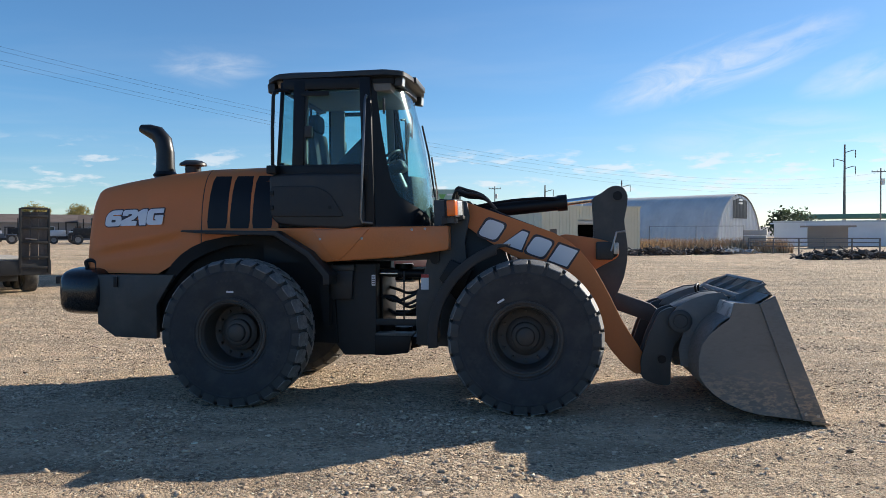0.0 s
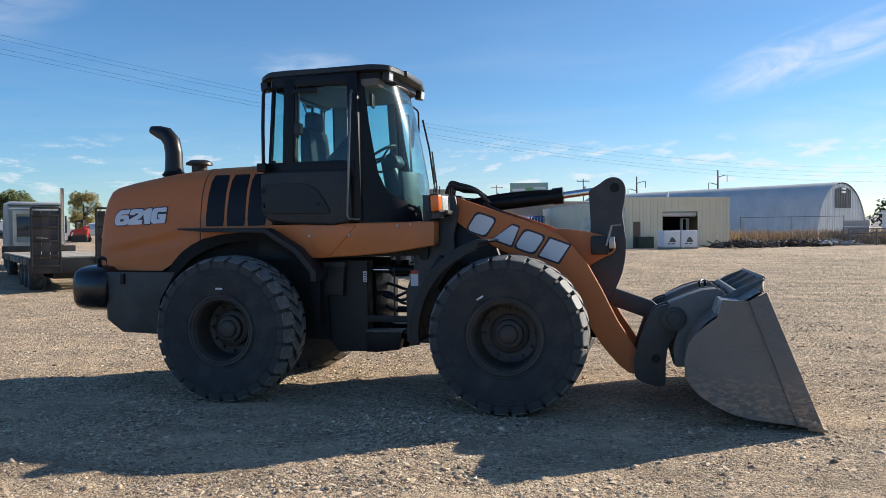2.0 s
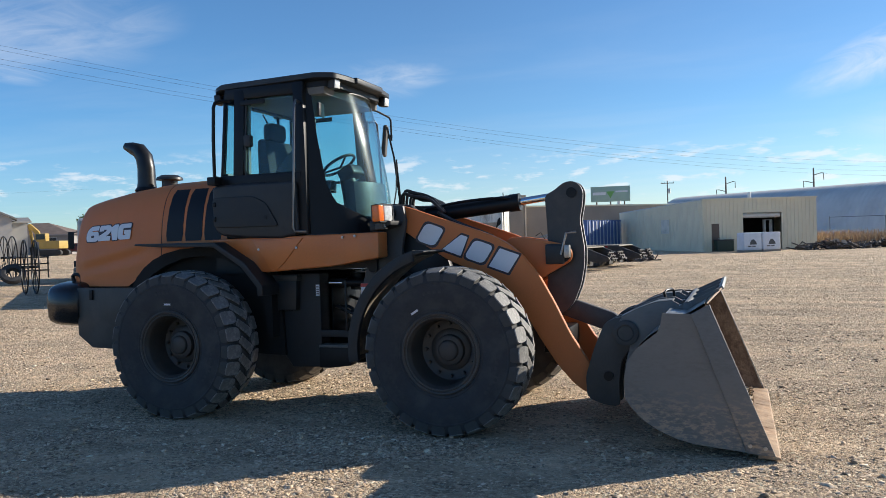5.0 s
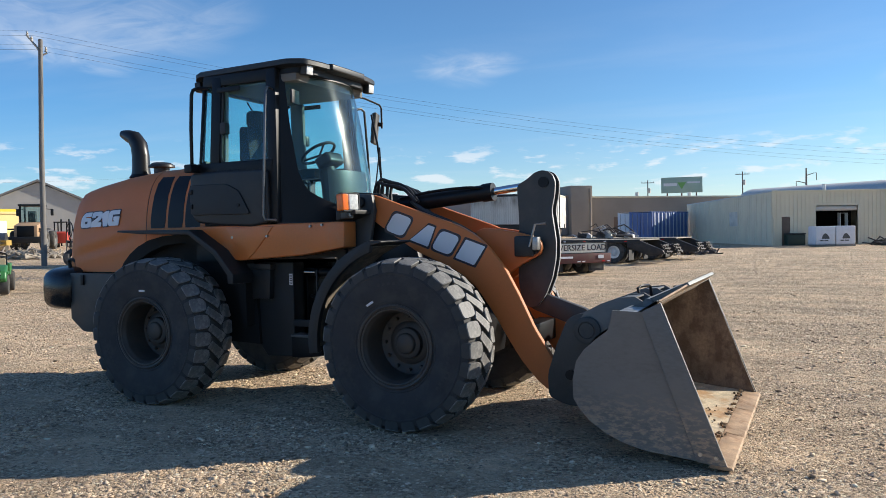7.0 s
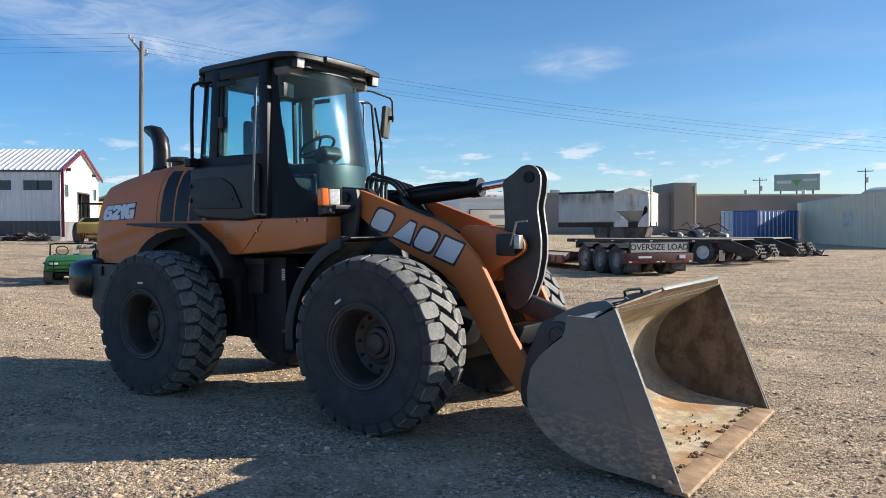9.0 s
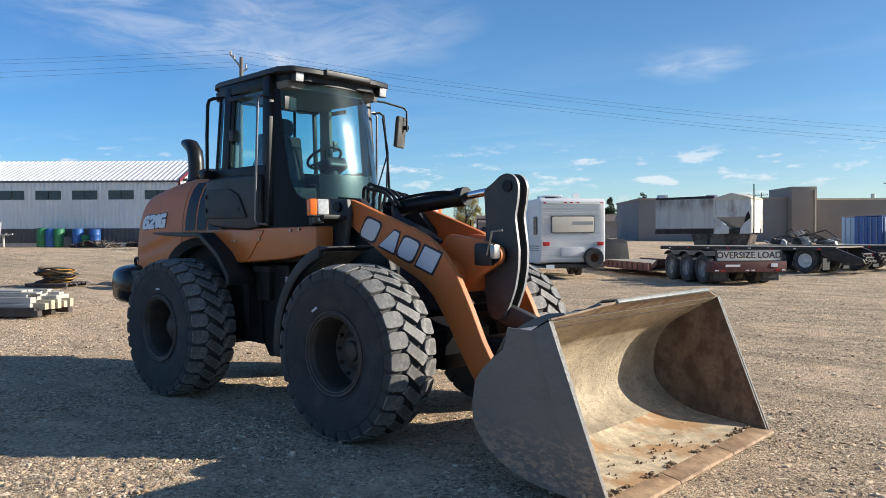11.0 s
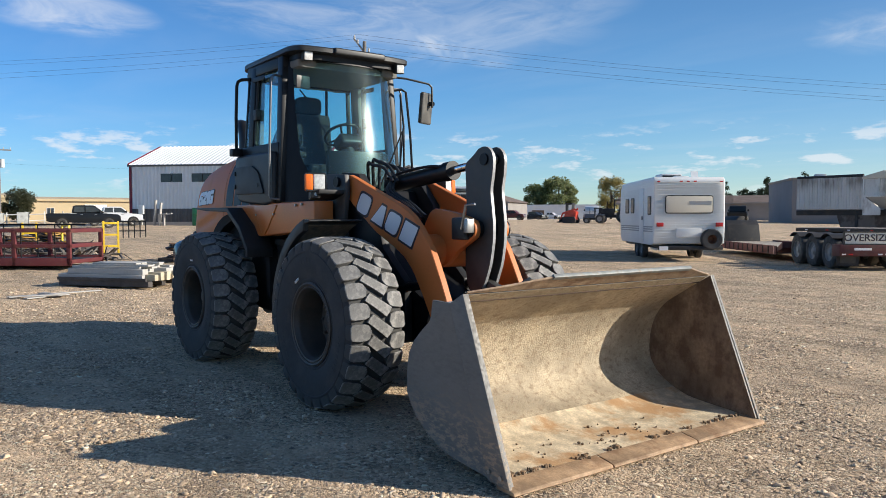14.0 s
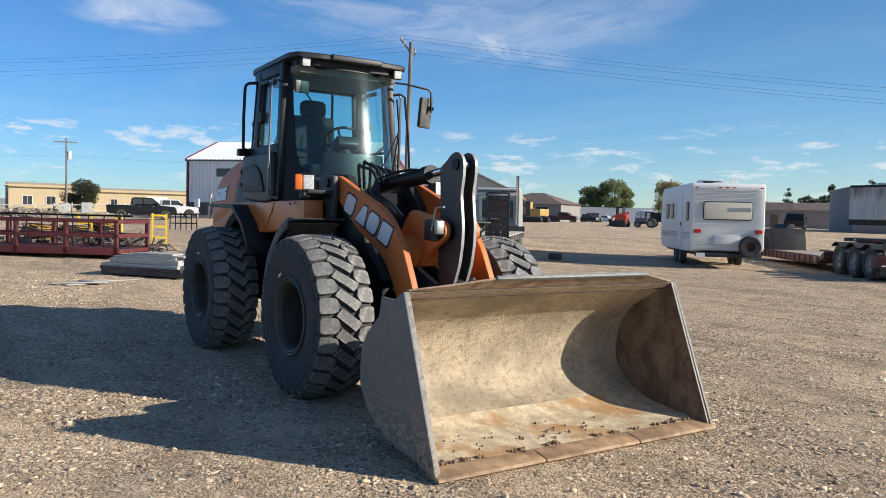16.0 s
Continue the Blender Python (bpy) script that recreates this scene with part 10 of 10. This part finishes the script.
scrap_heap(11.8, 56.2, 4.6, 2, 1.1, 70, 1, "heap of dark rusty scrap beside the shed")
scrap_heap(15.5, 58.5, 5.5, 2, 0.8, 60, 2, "low spread of scrap before dry grass")
scrap_heap(19.5, 61.5, 4.0, 2, 0.6, 40, 3, "scattered scrap and broken boards", PALE_BOARD)
scrap_heap(24.0, 48.0, 8.0, 3, 1.1, 110, 4, "long heap of dark vehicle frames and scrap")
scrap_heap(30.0, 46.5, 8.0, 3, 1.0, 90, 5, "pile of dark frames at the yard edge")
scrap_heap(-32.5, 20.6, 4.0, 3, 0.45, 90, 6, "heap of dry sticks and rubble by the pole", PLANK)
scrap_heap(-82, 4.5, 9.0, 4, 1.8, 120, 7, "mounds of broken rubble before a workshop", TAUPE_WALL)
scrap_heap(-54.3, 22.2, 3.6, 1.6, 0.9, 50, 8, "jumble of parts against the workshop wall")
scrap_heap(-52.3, 25.6, 3.2, 1.2, 1.3, 40, 21, "clutter of boxes and dark parts by the workshop wall")
scrap_heap(-21.5, 1.6, 4.5, 2.2, 0.9, 50, 9, "rusty parts behind the steel racks")
scrap_heap(-2.6, 38.6, 7.0, 2, 0.9, 70, 10, "pile of scrap metal behind the flatbeds")


def grass_patch(x, y, w, d, n, seed):
    rng = random.Random(seed)
    vs, fs = [], []
    for k in range(n):
        px_, py_ = x + rng.uniform(-w / 2, w / 2), y + rng.uniform(-d / 2, d / 2)
        z = ground_z(px_, py_)
        h, a, b = rng.uniform(0.5, 1.5), rng.uniform(0, 6.28), rng.uniform(0.03, 0.07)
        i = len(vs)
        vs += [(px_ - b * math.cos(a), py_ - b * math.sin(a), z), (px_ + b * math.cos(a), py_ + b * math.sin(a), z), (px_ + rng.uniform(-0.3, 0.3), py_ + rng.uniform(-0.3, 0.3), z + h)]
        fs.append((i, i + 1, i + 2))
    me = bpy.data.meshes.new("dry_grass")
    me.from_pydata(vs, [], fs)
    me.materials.append(DRY_GRASS)
    tagged(new("dry_grass", me), "tall dry orange grass along the fence", "grass", "", "stuff")


grass_patch(17.5, 66, 15, 4, 6000, 3)


def fence_run(x0, y0, x1, y1, n, h, label, rails=2, material=None, thick=0.07):
    t = thing("yard_fence", pose(0, 0, 0), label, "fence", "yard fences")
    for k in range(n + 1):
        x, y = x0 + (x1 - x0) * k / n, y0 + (y1 - y0) * k / n
        part("post", tubed([(x, y, ground_z(x, y) - 0.1), (x, y, ground_z(x, y) + h)], thick, 6), material or WOOD_POLE, t)
    for k in range(rails):
        z = h * (0.98 - 0.5 * k / max(1, rails - 1))
        part("rail", tubed([(x0, y0, ground_z(x0, y0) + z), (x1, y1, ground_z(x1, y1) + z)], thick * 0.7, 6), material or WOOD_POLE, t)


fence_run(12.5, 64, 20.5, 63.0, 2, 2.45, "tall thin pipe fence before dry grass", 1, GREY_PAINT, 0.026)
fence_run(20.8, 62.5, 30.0, 58.5, 5, 1.35, "rough wooden rail fence", 3)
fence_run(-84, -2, -80, 22, 14, 1.3, "wire fence before the yellow buildings", 2, GREY_METAL)
TOTE_PLASTIC = mat("tote_plastic", (0.45, 0.45, 0.43), 0.6, 0, 0.15, 3, 30, 0.1, 0.001, (0.25, 0.24, 0.22), 0.6, 0.5, 0.7, 2.0, 0.8)
for k in range(2):
    t = thing("liquid_tote", site(-81.4 + 0.3 * k, 7.4 + k * 2.2, 85) @ Matrix.Scale(0.82, 4), "white caged liquid tote", "tote", "liquid totes")
    part("tank", boxed(-0.6, -0.6, 0.15, 0.6, 0.6, 1.5, 0.1), TOTE_PLASTIC, t)
    part("cage", bmesh_frame(-0.65, 0.65, 0.1, 1.55, 0.05, -0.65, 0.65), GREY_METAL, t)
    part("base", boxed(-0.65, -0.65, 0, 0.65, 0.65, 0.14, 0), TRAILER_BLACK, t)
t = thing("stacked_panels", site(22.0, 65.5, -20), "stack of pale crates by the fence", "crates")
for k in range(4):
    part("crate", boxed(-1.0 + 0.04 * k, -0.5, k * 0.52, 1.0 + 0.04 * k, 0.5, k * 0.52 + 0.47, 0.02), PALE_BOARD, t)

# ---- large loader bucket left behind the caravan ----
t = thing("spare_bucket", site(-16.5, 36.0, 60) @ Matrix.Scale(0.85, 4), "black detached loader bucket standing on the ground", "bucket")
part("shell", prismed(rounded([(-0.9, 0.0), (0.9, 0.0), (1.0, 0.2), (0.3, 0.45), (0.0, 1.1), (0.2, 1.7), (-0.2, 1.75), (-0.7, 1.2), (-1.0, 0.5)], 0.12, 4), -0.95, 0.95, b=0.03), TRAILER_BLACK, t)
part("back_plate", boxed(-1.1, -0.7, 0.5, -0.85, 0.7, 1.4, 0.03), BLACK_STEEL, t)
t = thing("timber_block", site(-13.4, 16.3, 20), "short dark timber block on the gravel", "block")
part("block", boxed(-0.22, -0.15, 0, 0.22, 0.15, 0.24, 0.02), DARK_PLANK, t)
t = thing("timber_piece", site(0.85, -4.62, 40), "pale broken timber end lying on gravel", "timber")
part("timber", boxed(-0.42, -0.055, 0.0, 0.0, 0.055, 0.075, 0.012), mat("fresh_timber", (0.55, 0.47, 0.34), 0.8, 0, 0.15, 4, 40, 0.2), t)

# tall cable reels with a low rack beside each, and a spare tyre
def cable_reel(x, y, turn, side):
    t = thing("cable_reel", site(x, y, turn), "tall black steel cable reel" + (" with a low rack beside it" if side else " standing by itself"), "reel", "cable reels")
    for hy in (-0.17, 0.17):
        ring = [(0.95 * math.cos(2 * math.pi * i / 32), hy, 0.97 + 0.95 * math.sin(2 * math.pi * i / 32)) for i in range(33)]
        part("hoop", tubed(ring, 0.026, 6), BLACK_STEEL, t)
        for a in range(0, 180, 45):
            part("spoke", tubed([(0.95 * math.cos(radians(a)), hy, 0.97 + 0.95 * math.sin(radians(a))), (-0.95 * math.cos(radians(a)), hy, 0.97 - 0.95 * math.sin(radians(a)))], 0.016, 6), BLACK_STEEL, t)
    part("axle", tubed([(0, -0.3, 0.97), (0, 0.3, 0.97)], 0.05, 8), BLACK_STEEL, t)
    for k in range(3 if side else 0):
        part("rack_bar", tubed([(0.1, side * 0.25, 0.35 + 0.3 * k), (0.1, side * 1.7, 0.35 + 0.3 * k)], 0.035, 6), BLACK_STEEL, t)
    for ry in (0.3, 1.0, 1.65) if side else ():
        part("rack_post", tubed([(0.1, side * ry, 0), (0.1, side * ry, 1.0)], 0.035, 6), BLACK_STEEL, t)


cable_reel(-25.2, 18.1, 152, -1)
cable_reel(-18.1, 13.0, 146, 0)

t = thing("spare_casing", site(-22.0, 15.6, 51) @ pose(0, 0, 0.36, 50, 0, 0) @ Matrix.Scale(0.7, 4), "worn black tyre leaning at the foot of a reel", "tyre")
bm = bmesh.new()
lathe(bm, [(0.35, 0.05), (0.42, 0.0), (0.62, 0.02), (0.68, 0.12), (0.68, 0.26), (0.62, 0.36), (0.42, 0.38), (0.35, 0.33)], 32, "z", True)
part("casing", bm, RUBBER, t)

# second pole with cross arm and thin wires on the left
power_pole(site(-87.6, 8.4, 84), 8.6, "wooden utility pole with a cross arm beside a tree", lamp=True)
wire((-87.6, 8.4, 7.6), (-62, 60, 8.6), 1.0)
wire((-87.6, 8.4, 7.6), (-70, -60, 7.4), 1.5)
wire((-87.6, 8.4, 4.6), (-100, -30, 4.6), 0.3)

# ---- low hills on the horizon ----
def hills():
    vs, fs = [], []
    n = 160
    for i in range(n + 1):
        a = radians(-10 + 220 * i / n)
        h = 14 + 26 * (noise.noise(Vector((i * 0.07, 1.3, 0))) * 0.5 + 0.5) + 9 * noise.noise(Vector((i * 0.3, 4.0, 0)))
        for r, z in ((2100, -4.0), (2350, h), (2800, -4.0)):
            vs.append((r * math.cos(a), r * math.sin(a), z))
    for i in range(n):
        for k in range(2):
            fs.append((i * 3 + k, (i + 1) * 3 + k, (i + 1) * 3 + k + 1, i * 3 + k + 1))
    me = bpy.data.meshes.new("distant_hills")
    me.from_pydata(vs, [], fs)
    me.materials.append(mat("hazy_hill", (0.30, 0.29, 0.28), 1.0, 0, 0.15, 0.01, 0.05, 0.0))
    me.polygons.foreach_set("use_smooth", [True] * len(me.polygons))
    tagged(new("distant_hills", me), "low hazy brown hills along the horizon", "hills", "", "structure")


hills()
